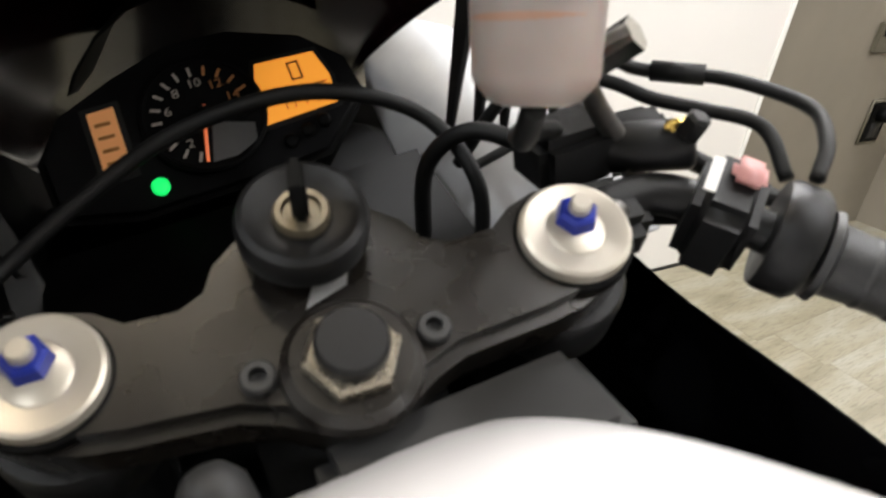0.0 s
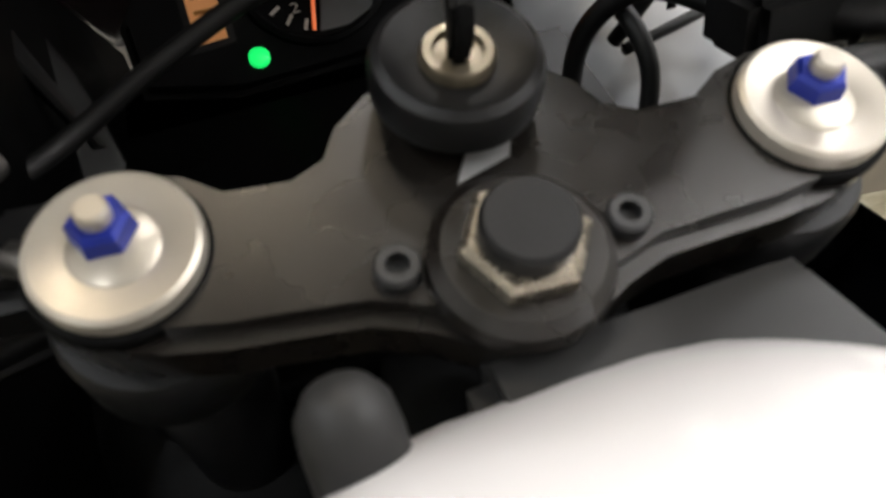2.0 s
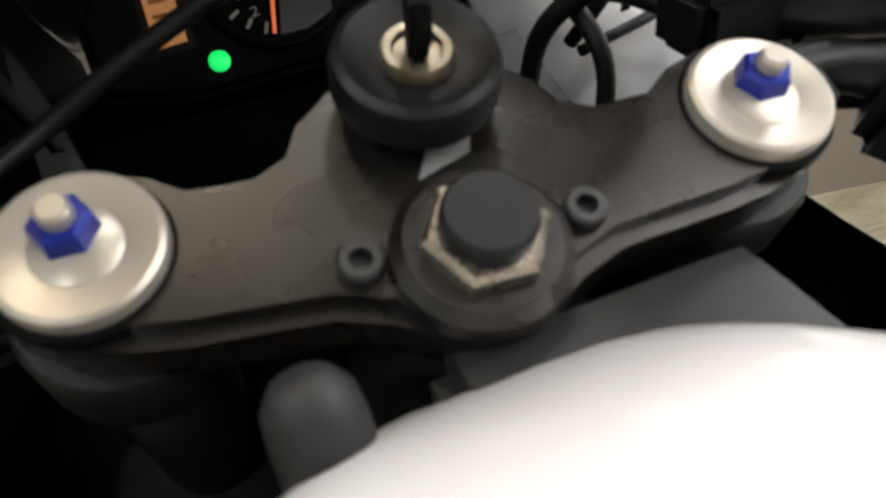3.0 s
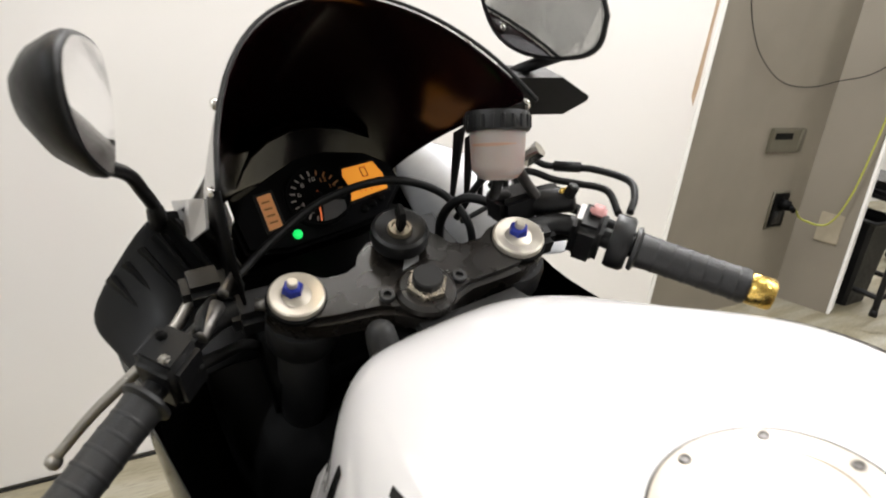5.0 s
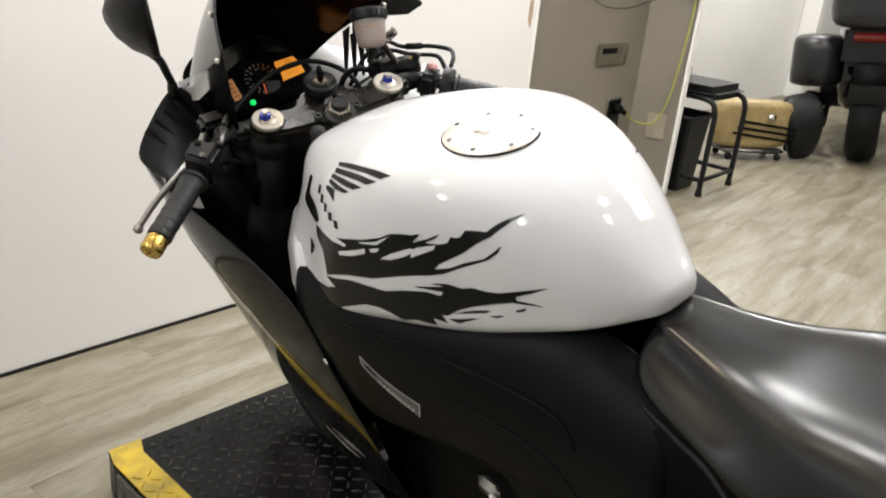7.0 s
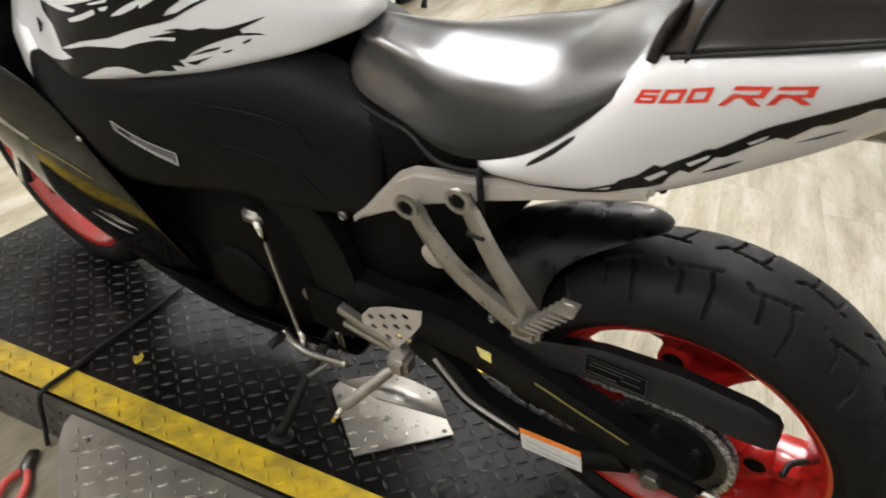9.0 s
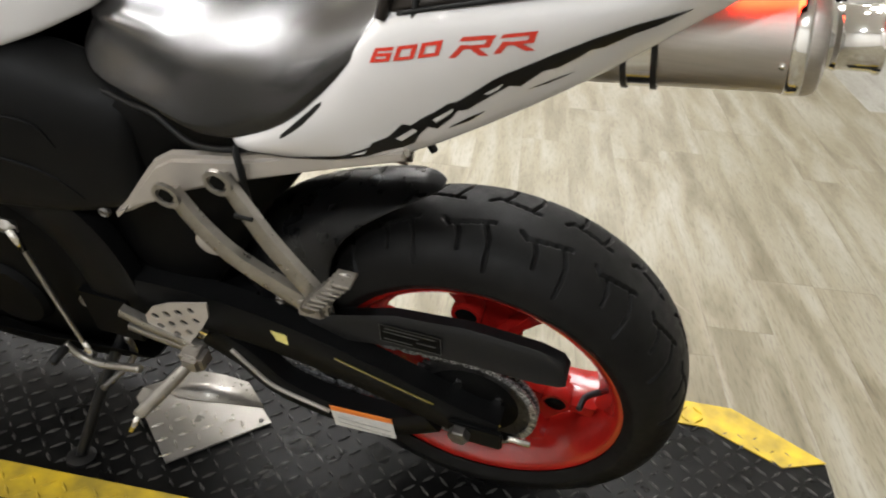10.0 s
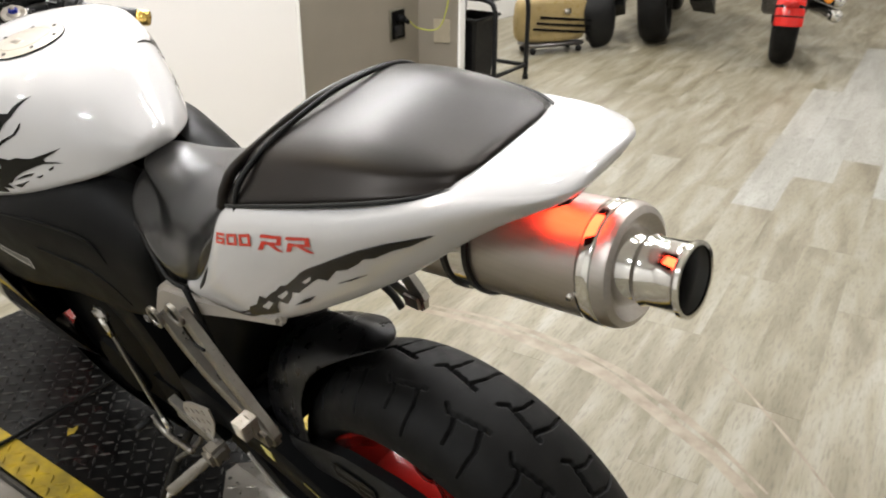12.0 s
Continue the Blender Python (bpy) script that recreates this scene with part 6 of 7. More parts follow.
for s in (-1, 1):
    fpart("yoke_bolt", turned([(0, 0.0075), (0.006, 0.0075), (0.0072, 0.0065), (0.0072, 0.0038), (0.003, 0.0036), (0.003, 0.0003)], (s * .0372, .0052, -0.0205), (s * .0372, .0052, 1), 18), GRIPRUB, yoke, "blackened socket bolt", angle=30)
    fpart("pinch_bolt", rod((s * .140, .040, -0.030), (s * .152, .046, -0.030), 0.006), CHAIN, yoke)
    cap = fpart("fork_cap", turned([(0, 0.0265), (0.006, 0.0268), (0.0085, 0.0262), (0.0095, 0.0245), (0.0085, 0.018), (0.0075, 0.014), (0.0085, 0.0125), (0.0095, 0.001)], (s * .1165, .032, -0.0215), (s * .1165, .032, 1), 40), CAPS, yoke, "pale machined fork cap", angle=35)
    fpart("cap_seat", turned([(0, 0.0290), (0.004, 0.0290), (0.005, 0.0275)], (s * .1165, .032, -0.0235), (s * .1165, .032, 1), 40), DARK, cap, angle=30)
    adj = fpart("preload_adjuster", rod((s * .1185, .0370, -0.0150), (s * .1185, .0370, -0.0050), 0.0104, 0.0096, seg=6, bevel=0.0016), BLUE, cap, "blue anodised preload adjuster", angle=20)
    fpart("damping_screw", turned([(0, 0.0052), (0.0045, 0.0052), (0.0058, 0.0042), (0.0058, 0.0004)], (s * .1185, .0370, -0.0050), (s * .1185, .0370, 1), 20), CAPS, adj, "silver adjuster screw", angle=30)
    leg = fpart("fork_tube", rod((s * .1125, .031, -0.45), (s * .1125, .031, -0.024), 0.0262, seg=28), MATT, bike, "black fork tube")
    fpart("stanchion", rod((s * .1125, .031, -0.74), (s * .1125, .031, -0.45), 0.0205, seg=24), CHROME, leg, "chromed fork stanchion")
# badge on the yoke
fpart("yoke_badge", prism([(-.011, .031), (.009, .038), (.013, .049), (-.003, .046)], -0.0188, -0.0182), SILVERINK, yoke, "small silver badge", smooth=False)

# ignition switch with its key
IG = Vector((-0.003, 0.063, 0))
ign = fpart("ignition_switch", turned([(0, 0.020), (0.001, 0.0285), (0.010, 0.029), (0.015, 0.0275), (0.017, 0.0245), (0.013, 0.0175), (0.0125, 0.001)], (*IG.xy, -0.009), (*IG.xy, 1), 40), MATT, bike, "black ignition switch housing", angle=30)
fpart("lock_body", rod((*IG.xy, -0.045), (*IG.xy, -0.006), 0.020, seg=28), DARK, ign, "black lock body")
fpart("lock_barrel", turned([(0, 0.0125), (0.004, 0.0125), (0.0065, 0.0112), (0.0065, 0.0085), (0.0045, 0.0078), (0.0045, 0.0003)], (*IG.xy, 0.0020), (*IG.xy, 1), 32), BARREL, ign, "worn brass-grey lock barrel", angle=30)
key = fpart("ignition_key", prism([(-.005, 0), (.005, 0), (.006, .007), (.0110, .011), (.0110, .022), (.007, .027), (-.007, .027), (-.0110, .022), (-.0110, .011), (-.006, .007)], -0.0034, 0.0034, 0.0016, 2, Matrix.Translation((*IG.xy, 0.006)) @ Matrix.Rotation(radians(80), 4, "Z") @ Matrix.Rotation(radians(88), 4, "X")), DARK, ign, "black-headed key in the lock", angle=40)

# --- instrument cluster ---
CN, CV = Vector((0, -0.70, 0.714)).normalized(), Vector((0, 0.714, 0.70)).normalized()
CLM = Matrix(((1, CV.x, CN.x, 0), (0, CV.y, CN.y, 1.49), (0, CV.z, CN.z, 0.945), (0, 0, 0, 1)))


def cpart(name, bm, mat, parent, label="", **kw):
    bm.transform(CLM)
    return part(name, bm, mat, parent, label, **kw)


dash_out = [(-.108, -.042), (-.060, -.054), (.018, -.052), (.070, -.047), (.108, -.010), (.104, .020), (.078, .044), (.030, .060), (-.010, .060), (-.050, .046), (-.090, .028), (-.110, .000)]
dash = cpart("dashboard", prism(dash_out, -0.040, 0.004, 0.006, 3), DARK, bike, "black instrument cluster with amber displays", angle=40)
cpart("dash_lens", prism([(x * .95, y * .93) for x, y in dash_out], 0.0042, 0.0052), DIAL, dash, "dark dash face", smooth=False)
DC = (-0.003, 0.001)
dial = cpart("tachometer", turned([(0, 0.041), (0.003, 0.041), (0.0042, 0.0385), (0.0030, 0.037), (0.0030, 0.001)], (*DC, 0.0053), (*DC, 1), 64), DIAL, dash, "round dark tachometer", angle=30)
cpart("grey_quadrant", prism([(0.0, -.006), (.026, -.014), (.024, -.026), (.008, -.033), (-.008, -.033)], 0.0084, 0.0089), DIALGREY, dial, "grey lower dial segment", smooth=False)
for k in range(15):
    a = radians(248 - 17.5 * k)
    r0, r1 = 0.0275, 0.0335
    m = Matrix.Translation((DC[0] + (r0 + r1) / 2 * math.cos(a), DC[1] + (r0 + r1) / 2 * math.sin(a), 0.0086)) @ Matrix.Rotation(a, 4, "Z")
    cpart("scale_mark", box((-.0032, -.0009, 0), (.0032, .0009, .0005), 0, 1, m), AMBERMARK if k > 9 else MARK, dial, smooth=False)
for k in range(1, 15, 2):
    a = radians(248 - 17.5 * k)
    t = lettering(str((k + 1)) if k < 14 else "15", 0.0085, 0, 0.0045 if k < 9 else 0.0075)
    m = Matrix.Translation((DC[0] + 0.0225 * math.cos(a) - .0025, DC[1] + 0.0225 * math.sin(a) - .003, 0.0087))
    cpart("scale_number", at(t, m), AMBERMARK if k > 9 else MARK, dial)
na = radians(256)
cpart("needle", box((-.006, -.0010, 0), (.034, .0010, .0012), 0.0004, 1, Matrix.Translation((*DC, 0.0092)) @ Matrix.Rotation(na, 4, "Z")), NEEDLE, dial, "orange needle", smooth=False)
cpart("needle_hub", turned([(0, 0.005), (0.002, 0.005), (0.003, 0.003)], (*DC, 0.0092), (*DC, 1), 20), DIAL, dial)
cpart("temperature_display", prism([(-.0735, -.0235), (-.0565, -.0225), (-.0555, .0225), (-.0725, .0215)], 0.0054, 0.0066), LCDDIM, dash, "lit amber temperature display", smooth=False)
for k in range(4):
    cpart("display_bar", box((-.0700, -.016 + .009 * k, .0067), (-.0600, -.0135 + .009 * k, .0069), 0, 1), LCDINK, dash, smooth=False)
cpart("display_bezel", prism([(-.0775, -.0275), (-.0525, -.0265), (-.0515, .0265), (-.0765, .0255)], 0.0050, 0.0056), MATT, dash, smooth=False)
rd = [(.028, -.018), (.085, -.0145), (.0865, .006), (.081, .0255), (.0395, .0265), (.033, .006)]
cpart("speed_display", prism(rd, 0.0056, 0.0068), LCD, dash, "lit amber speed and mileage display", smooth=False)
cpart("display_bezel", prism([(.057 + (x - .057) * 1.12, .004 + (y - .004) * 1.18) for x, y in rd], 0.0050, 0.0056), MATT, dash, smooth=False)
for x0, y0, w, h in ((.060, .009, .0016, .013), (.067, .009, .0016, .013), (.060, .0205, .0086, .0015), (.060, .008, .0086, .0015), (.036, .0015, .047, .0012), (.050, -.011, .0010, .008), (.056, -.011, .0010, .008), (.064, -.011, .0010, .008), (.072, -.011, .0010, .008)):
    cpart("display_bar", box((x0, y0, .0069), (x0 + w, y0 + h, .0071), 0, 1), LCDINK, dash, smooth=False)
cpart("neutral_lamp", turned([(0, 0.0058), (0.002, 0.0058), (0.003, 0.004), (0.0032, 0.0005)], (-.044, -.038, .0050), (-.044, -.038, 1), 16), GREEN, dash, "lit green neutral lamp")
for k in range(3):
    cpart("dash_button", turned([(0, 0.005), (0.003, 0.005), (0.004, 0.003)], (.045 + .013 * k, -.033 + .004 * k, .0050), (.045 + .013 * k, -.033 + .004 * k, 1), 14), DARK, dash)
part("dash_hood", panel([[(-.098, 1.545, .950), (-.060, 1.562, .998), (0, 1.572, 1.015), (.07, 1.565, 1.005), (.12, 1.545, .965)], [(-.060, 1.62, .950), (-.035, 1.64, .985), (0, 1.665, 1.008), (.08, 1.66, 1.0), (.13, 1.64, .97)]]), DARK, dash, "black hood over the dials", sub=1)
part("lower_cover", loft([[Vector((x, y, z)) for x, y, z in ((-.125, 1.44, .905), (.125, 1.44, .905), (.125, 1.50, .86), (-.125, 1.50, .86))], [Vector((x, y, z)) for x, y, z in ((-.14, 1.30, .84), (.14, 1.30, .84), (.14, 1.34, .78), (-.14, 1.34, .78))]]), DARK, dash, "black cover below the dials")
part("steering_head", rod((0, 1.35, 0.62), (0, 1.235, 0.90), 0.045, seg=24), DARK, bike, "black steering head")
part("lower_yoke", at(box((-.15, -.02, -.27), (.15, .07, -.235), 0.012), FORK), DARK, bike, "black lower yoke")
# added dark body, stands for the shaded space beneath yoke and clocks
part("headlamp_shroud", body(((1.24, .19, .74, .45), (1.36, .20, .80, .42), (1.50, .20, .86, .55), (1.66, .15, .90, .66)), lambda w, zt, zb: [(0, zt), (w * .9, zt), (w, zt - .04), (w * .9, zb), (0, zb)]), DARK, bike, "dark filler body for the shaded space beneath the yoke", sub=1)

# --- handlebars ---
for s in (-1, 1):
    bar = fpart("handlebar", tube([(.150, .060, -.046), (.190, .055, -.044), (.236, .005, -.040), (.336, -.098, -.038)] if s > 0 else [(-.150, .060, -.048), (-.195, .052, -.051), (-.250, .008, -.057), (-.354, -.086, -.0667)], 0.0115, 12), MATT, bike, "black clip-on handlebar")
    fpart("clamp", turned([(0, 0.034), (0.004, 0.036), (0.030, 0.036), (0.034, 0.034)], (s * .1125, .031, -0.078), (s * .1125, .031, 1), 28), MATT, bar, "black clip-on clamp", angle=40)
    fpart("clamp_arm", box((s * .125 if s > 0 else -.175, .035, -.068), (.175 if s > 0 else -.125, .075, -.036), 0.008), MATT, bar, angle=40)
    g0, g1 = (Vector((.243, -.003, -.040)), Vector((.330, -.0915, -.038))) if s > 0 else (Vector((-.262, -.004, -.058)), Vector((-.345, -.078, -.066)))
    grip = fpart("grip", turned([(0, 0.0235), (0.004, 0.0245), (0.007, 0.0195), (0.020, 0.0185), (0.112, 0.0182), (0.118, 0.0195), (0.123, 0.0182)], g0, g1, 28), GRIPRUB, bar, "black ribbed rubber grip", angle=40)
    ax = (g1 - g0).normalized()
    for k in range(6):
        c = g0 + ax * (0.022 + 0.017 * k)
        fpart("grip_rib", turned([(0, 0.0180), (0.002, 0.0192), (0.004, 0.0192), (0.006, 0.0180)], c, c + ax, 20), GRIPRUB, grip, angle=40)
    e = g0 + ax * 0.1245
    fpart("bar_end", turned([(0, 0.0160), (0.002, 0.0172), (0.022, 0.0172), (0.026, 0.0155), (0.027, 0.004), (0.024, 0.0035)], e, e + ax, 28), GOLD, bar, "gold anodised bar end", angle=35)
    h0 = Vector((.218, .025, -.040)) if s > 0 else Vector((-.250, .0075, -.057))
    M = axis_matrix(h0 + ax * 0.004, h0 - ax)
    sw = fpart("switch_housing", box((-0.024, -0.030, 0), (0.024, 0.024 if s > 0 else 0.036, 0.046 if s < 0 else 0.034), 0.008, 3, M), MATT, bar, "black switch housing", angle=45)
    if s > 0:
        fpart("kill_switch", box((-0.013, 0.0235, 0.006), (0.012, 0.0300, 0.024), 0.003, 2, axis_matrix(h0 + ax * 0.006, h0 - ax) @ Matrix.Rotation(radians(20), 4, "Z")), KILL, sw, "faded red kill switch with pale print")
        fpart("switch_print", box((-0.012, 0.0242, 0.026), (0.012, 0.0252, 0.032), 0, 1, M), STICKER, sw, smooth=False)
        fpart("throttle_drum", turned([(0, 0.028), (0.004, 0.030), (0.018, 0.030), (0.022, 0.027)], h0 + ax * 0.012, h0 + ax, 24), MATT, sw, "black throttle drum", angle=40)
        fpart("start_button", box((-0.009, -0.036, 0.006), (0.009, -0.0295, 0.024), 0.002, 2, M), DARK, sw)
        fpart("yellow_tag", box((0.192, 0.075, -.020), (0.208, 0.082, -.014), 0.002), GOLD, sw)
    else:
        for k, (a, b) in enumerate(((-0.012, 0.008), (0.004, 0.026))):
            fpart("switch_button", box((a, 0.033, b), (a + .010, 0.039, b + .009), 0.002, 2, M), ALU if k == 0 else DARK, sw, "small worn button")
        fpart("switch_button", box((-0.006, -0.030, 0.012), (0.012, -0.024, 0.024), 0.002, 2, M), ALU, sw, "small worn button")
    # lever
    per = fpart("lever_perch", box((.168 if s > 0 else -.212, .075, -.058), (.212 if s > 0 else -.168, .112, -.030), 0.008), MATT, bar, "black lever perch", angle=45)
    fpart("lever", tube([(.205, .098, -.052), (.245, .075, -.068), (.290, .045, -.085), (.335, .000, -.105), (.352, -.018, -.112)] if s > 0 else [(-.200, .092, -.052), (-.232, .062, -.066), (-.270, .046, -.086), (-.315, .036, -.118), (-.355, .022, -.149)], 0.006, 10, radii=lambda t: 0.0065 - 0.0015 * t), ALU if s < 0 else MATT, per, "alloy clutch lever" if s < 0 else "black brake lever")
    fpart("lever_ball", turned([(0, 0.002), (0.003, 0.007), (0.008, 0.0085), (0.013, 0.007), (0.016, 0.002)], *(((.350, -.016, -.111), (.37, -.036, -.118)) if s > 0 else ((-.352, .023, -.147), (-.37, .014, -.163))), 16), ALU if s < 0 else MATT, per, "ball end")
# brake reservoir
RB, RT = Vector((0.096, 1.227, 1.024)), Vector((0.115, 1.250, 1.090))
RA = (RT - RB).normalized()
res = part("brake_reservoir", turned([(0, 0.012), (0.002, 0.018), (0.008, 0.0235), (0.012, 0.0255), (0.046, 0.0272)], RB, RT, 36), RES, bike, "translucent brake fluid reservoir", angle=40)
part("fluid", turned([(0, 0.02), (0.028, 0.0262), (0.0282, 0.0262)], RB + RA * 0.006 + Vector((-0.0012, -0.0010, 0)), RT, 36), FLUID, res, "pinkish brake fluid level")
capr = part("reservoir_cap", turned([(0, 0.0300), (0.002, 0.0315), (0.016, 0.0315), (0.019, 0.0300), (0.0195, 0.022), (0.0185, 0.0215), (0.0190, 0.001)], RB + RA * 0.046, RT + RA, 40), MATT, res, "black ribbed reservoir cap", angle=30)
for k in range(20):
    a = 2 * math.pi * k / 20
    m = axis_matrix(RB + RA * 0.049, RT + RA)
    part("cap_rib", at(box((-.0018, .0310, 0), (.0018, .0328, .012), 0.0006, 1), m @ Matrix.Rotation(a, 4, "Z")), MATT, capr, smooth=False)
part("reservoir_stay", tube([tuple(RB + RA * 0.03 + Vector((0.028, 0.01, 0))), (0.142, 1.268, 1.022), (0.165, 1.285, 0.985), (0.185, 1.29, 0.955)], 0.006), CHAIN, res, "steel stay")
part("stay_bolt", rod((0.150, 1.262, 1.020), (0.162, 1.250, 1.032), 0.009, seg=6), CHROME, res, smooth=False)
mc = part("brake_master_cylinder", rod((0.155, 1.320, 0.945), (0.215, 1.265, 0.955), 0.014, bevel=0.003), MATT, bike, "black brake master cylinder")
part("switch_box", box((0.135, 1.285, 0.935), (0.185, 1.325, 0.968), 0.006), MATT, mc, angle=40)
part("banjo", rod((0.205, 1.262, 0.963), (0.209, 1.256, 0.976), 0.007, seg=6, bevel=0.002), MATT, mc, "black banjo bolt", smooth=False)
for nm, pts, r, mt in (
    ("clutch_cable", [(-0.205, 1.255, 0.958), (-0.192, 1.280, 0.963), (-0.146, 1.355, 0.945), (-0.088, 1.384, 0.963), (-0.025, 1.397, 0.982), (0.046, 1.387, 0.988), (0.108, 1.385, 0.958), (0.124, 1.345, 0.925), (0.12, 1.34, 0.87)], 0.0048, BACKBLACK),
    ("throttle_cable", [(0.250, 1.215, 0.945), (0.268, 1.228, 0.955), (0.282, 1.255, 0.961), (0.270, 1.300, 0.964), (0.250, 1.328, 0.964), (0.230, 1.341, 0.969), (0.200, 1.352, 0.985), (0.160, 1.37, 0.96), (0.135, 1.395, 0.91)], 0.0042, BACKBLACK),
    ("throttle_cable", [(0.252, 1.235, 0.935), (0.258, 1.262, 0.953), (0.240, 1.290, 0.958), (0.222, 1.310, 0.962), (0.201, 1.341, 0.969), (0.17, 1.37, 0.95)], 0.0042, BACKBLACK),
    ("brake_hose", [(0.155, 1.322, 0.946), (0.125, 1.350, 0.955), (0.105, 1.372, 0.930), (0.100, 1.380, 0.88), (0.10, 1.385, 0.80)], 0.0055, BACKBLACK),
    ("reservoir_hose", [tuple(RB), (0.098, 1.240, 1.004), (0.118, 1.278, 0.985), (0.150, 1.300, 0.968)], 0.0055, BACKBLACK),
    ("wire_loom", [(0.215, 1.24, 0.925), (0.185, 1.30, 0.90), (0.150, 1.35, 0.87), (0.12, 1.40, 0.82)], 0.006, BACKBLACK),
    ("wire_loom", [(-0.215, 1.255, 0.925), (-0.185, 1.30, 0.90), (-0.150, 1.35, 0.87), (-0.12, 1.40, 0.82)], 0.006, BACKBLACK),
):
    part(nm, tube(pts, r, 10), mt, bike, "black " + nm.replace("_", " "))
part("cable_sleeve", rod((0.262, 1.314, 0.9645), (0.240, 1.336, 0.966), 0.0062), BACKBLACK, bike, "black cable sleeve")
part("cable_adjuster", rod((-0.205, 1.256, 0.951), (-0.178, 1.286, 0.961), 0.0075, bevel=0.001), CHAIN, bike, "worn steel cable adjuster")
part("cable_adjuster", rod((-0.170, 1.296, 0.964), (-0.150, 1.322, 0.966), 0.006, bevel=0.001), CHAIN, bike, "worn steel cable adjuster")

part("mirror_base_cover", strip_plate([(-.155, 1.340, 1.043), (-.163, 1.395, 1.026), (-.170, 1.455, 1.006)], [(-.160, 1.340, 1.013), (-.172, 1.375, .990), (-.170, 1.455, .972)], 0.003), WHITE, bike, "small glossy white cover by the mirror foot", smooth=False)

# --- mirrors ---
for s in (-1, 1):
    nrm = Vector((0.94, -0.33, -0.07) if s < 0 else (-0.71, -0.69, 0.12)).normalized()
    upv = (Vector((s * 0.10, 0, 1)) - nrm * Vector((s * 0.10, 0, 1)).dot(nrm)).normalized()
    rgt = upv.cross(nrm).normalized()
    c = Vector((s * 0.238, 1.340, 1.156)) if s > 0 else Vector((-0.233, 1.3095, 1.1565))
    MM = Matrix(((rgt.x, upv.x, nrm.x, c.x), (rgt.y, upv.y, nrm.y, c.y), (rgt.z, upv.z, nrm.z, c.z), (0, 0, 0, 1)))
    MM = MM @ Matrix.Diagonal((1, 1, 1, 1) if s < 0 else (0.88, 1.14, 0.9, 1))
    k = -s
    face = [(k * -.078, -.012), (k * -.070, -.040), (k * -.040, -.052), (k * .020, -.050), (k * .060, -.030), (k * .080, .010), (k * .078, .042), (k * .050, .056), (k * -.010, .050), (k * -.058, .030)]
    if s < 0:
        face = [(-.019, .066), (-.050, .062), (-.066, .045), (-.068, .020), (-.056, -.012), (-.022, -.045), (.012, -.063), (.036, -.050), (.058, -.022), (.068, .008), (.058, .034), (.022, .054)]
    bulge = Vector((.04, 0, 0)) if s < 0 else Vector()
    P_ = [Vector((x, y, 0)) for x, y in spline([(x, y, 0) for x, y in face + face[:1]], 4) and [(p.x, p.y) for p in spline([(x, y, 0) for x, y in face + face[:1]], 4)[:-1]]]
    shell = loft([[p * 1.0 + Vector((0, 0, .004)) for p in P_], [p * 1.04 for p in P_], [p * 1.0 + Vector((0, 0, -.010)) for p in P_], [p * .80 + bulge * .3 + Vector((0, 0, -.034)) for p in P_], [p * .48 + bulge * .7 + Vector((0, 0, -.054)) for p in P_], [p * .15 + bulge + Vector((0, 0, -.064)) for p in P_]])
    mir = part("mirror", at(shell, MM), MATT, bike, "black rear-view mirror", angle=60)
    gl = bmesh.new()
    gl.faces.new([gl.verts.new(p * .955 + Vector((0, 0, .0052))) for p in P_])
    bmesh.ops.solidify(gl, geom=gl.faces[:], thickness=-0.002)
    part("mirror_glass", at(gl, MM), MIRROR, mir, "clear mirror glass", smooth=False)
    low = MM @ (Vector((.012, -.052, -.014)) if s < 0 else Vector((k * -.045, -.045, -.018)))
    part("mirror_stalk", tube([tuple(low), (s * 0.214, 1.382, 1.072), (s * 0.202, 1.405, 1.042), (s * 0.194, 1.420, 1.018)], 0.007, 10), MATT, mir, "black mirror stalk")
    part("mirror_foot", loft([[Vector((s * .195, 1.416, 1.024)) + Vector(o) * .5 for o in ((-.016, -.018, .004), (.016, -.018, .004), (.016, .022, -.004), (-.016, .022, -.004))], [Vector((s * .194, 1.422, 1.012)) + Vector(o) * .7 for o in ((-.016, -.018, 0), (.016, -.018, 0), (.016, .022, 0), (-.016, .022, 0))], [Vector((s * .194, 1.430, .985)) + Vector(o) * .7 for o in ((-.016, -.018, 0), (.016, -.018, 0), (.016, .022, 0), (-.016, .022, 0))]]), MATT, mir, "black mirror foot", sub=1)
# right-hand indicator wing beside the screen
part("fairing_wing", loft([[Vector((0.190, 1.36, 1.035)), Vector((0.195, 1.345, 1.080)), Vector((0.200, 1.40, 1.085)), Vector((0.195, 1.42, 1.03))], [Vector((0.265, 1.35, 1.020)), Vector((0.262, 1.342, 1.066)), Vector((0.265, 1.38, 1.07)), Vector((0.266, 1.39, 1.02))], [Vector((0.298, 1.345, 1.030)), Vector((0.298, 1.343, 1.036)), Vector((0.299, 1.350, 1.036)), Vector((0.299, 1.352, 1.03))]]), MATT, bike, "black pointed fairing wing", angle=50)

# ---- lamp housings ----
rim_proto = None
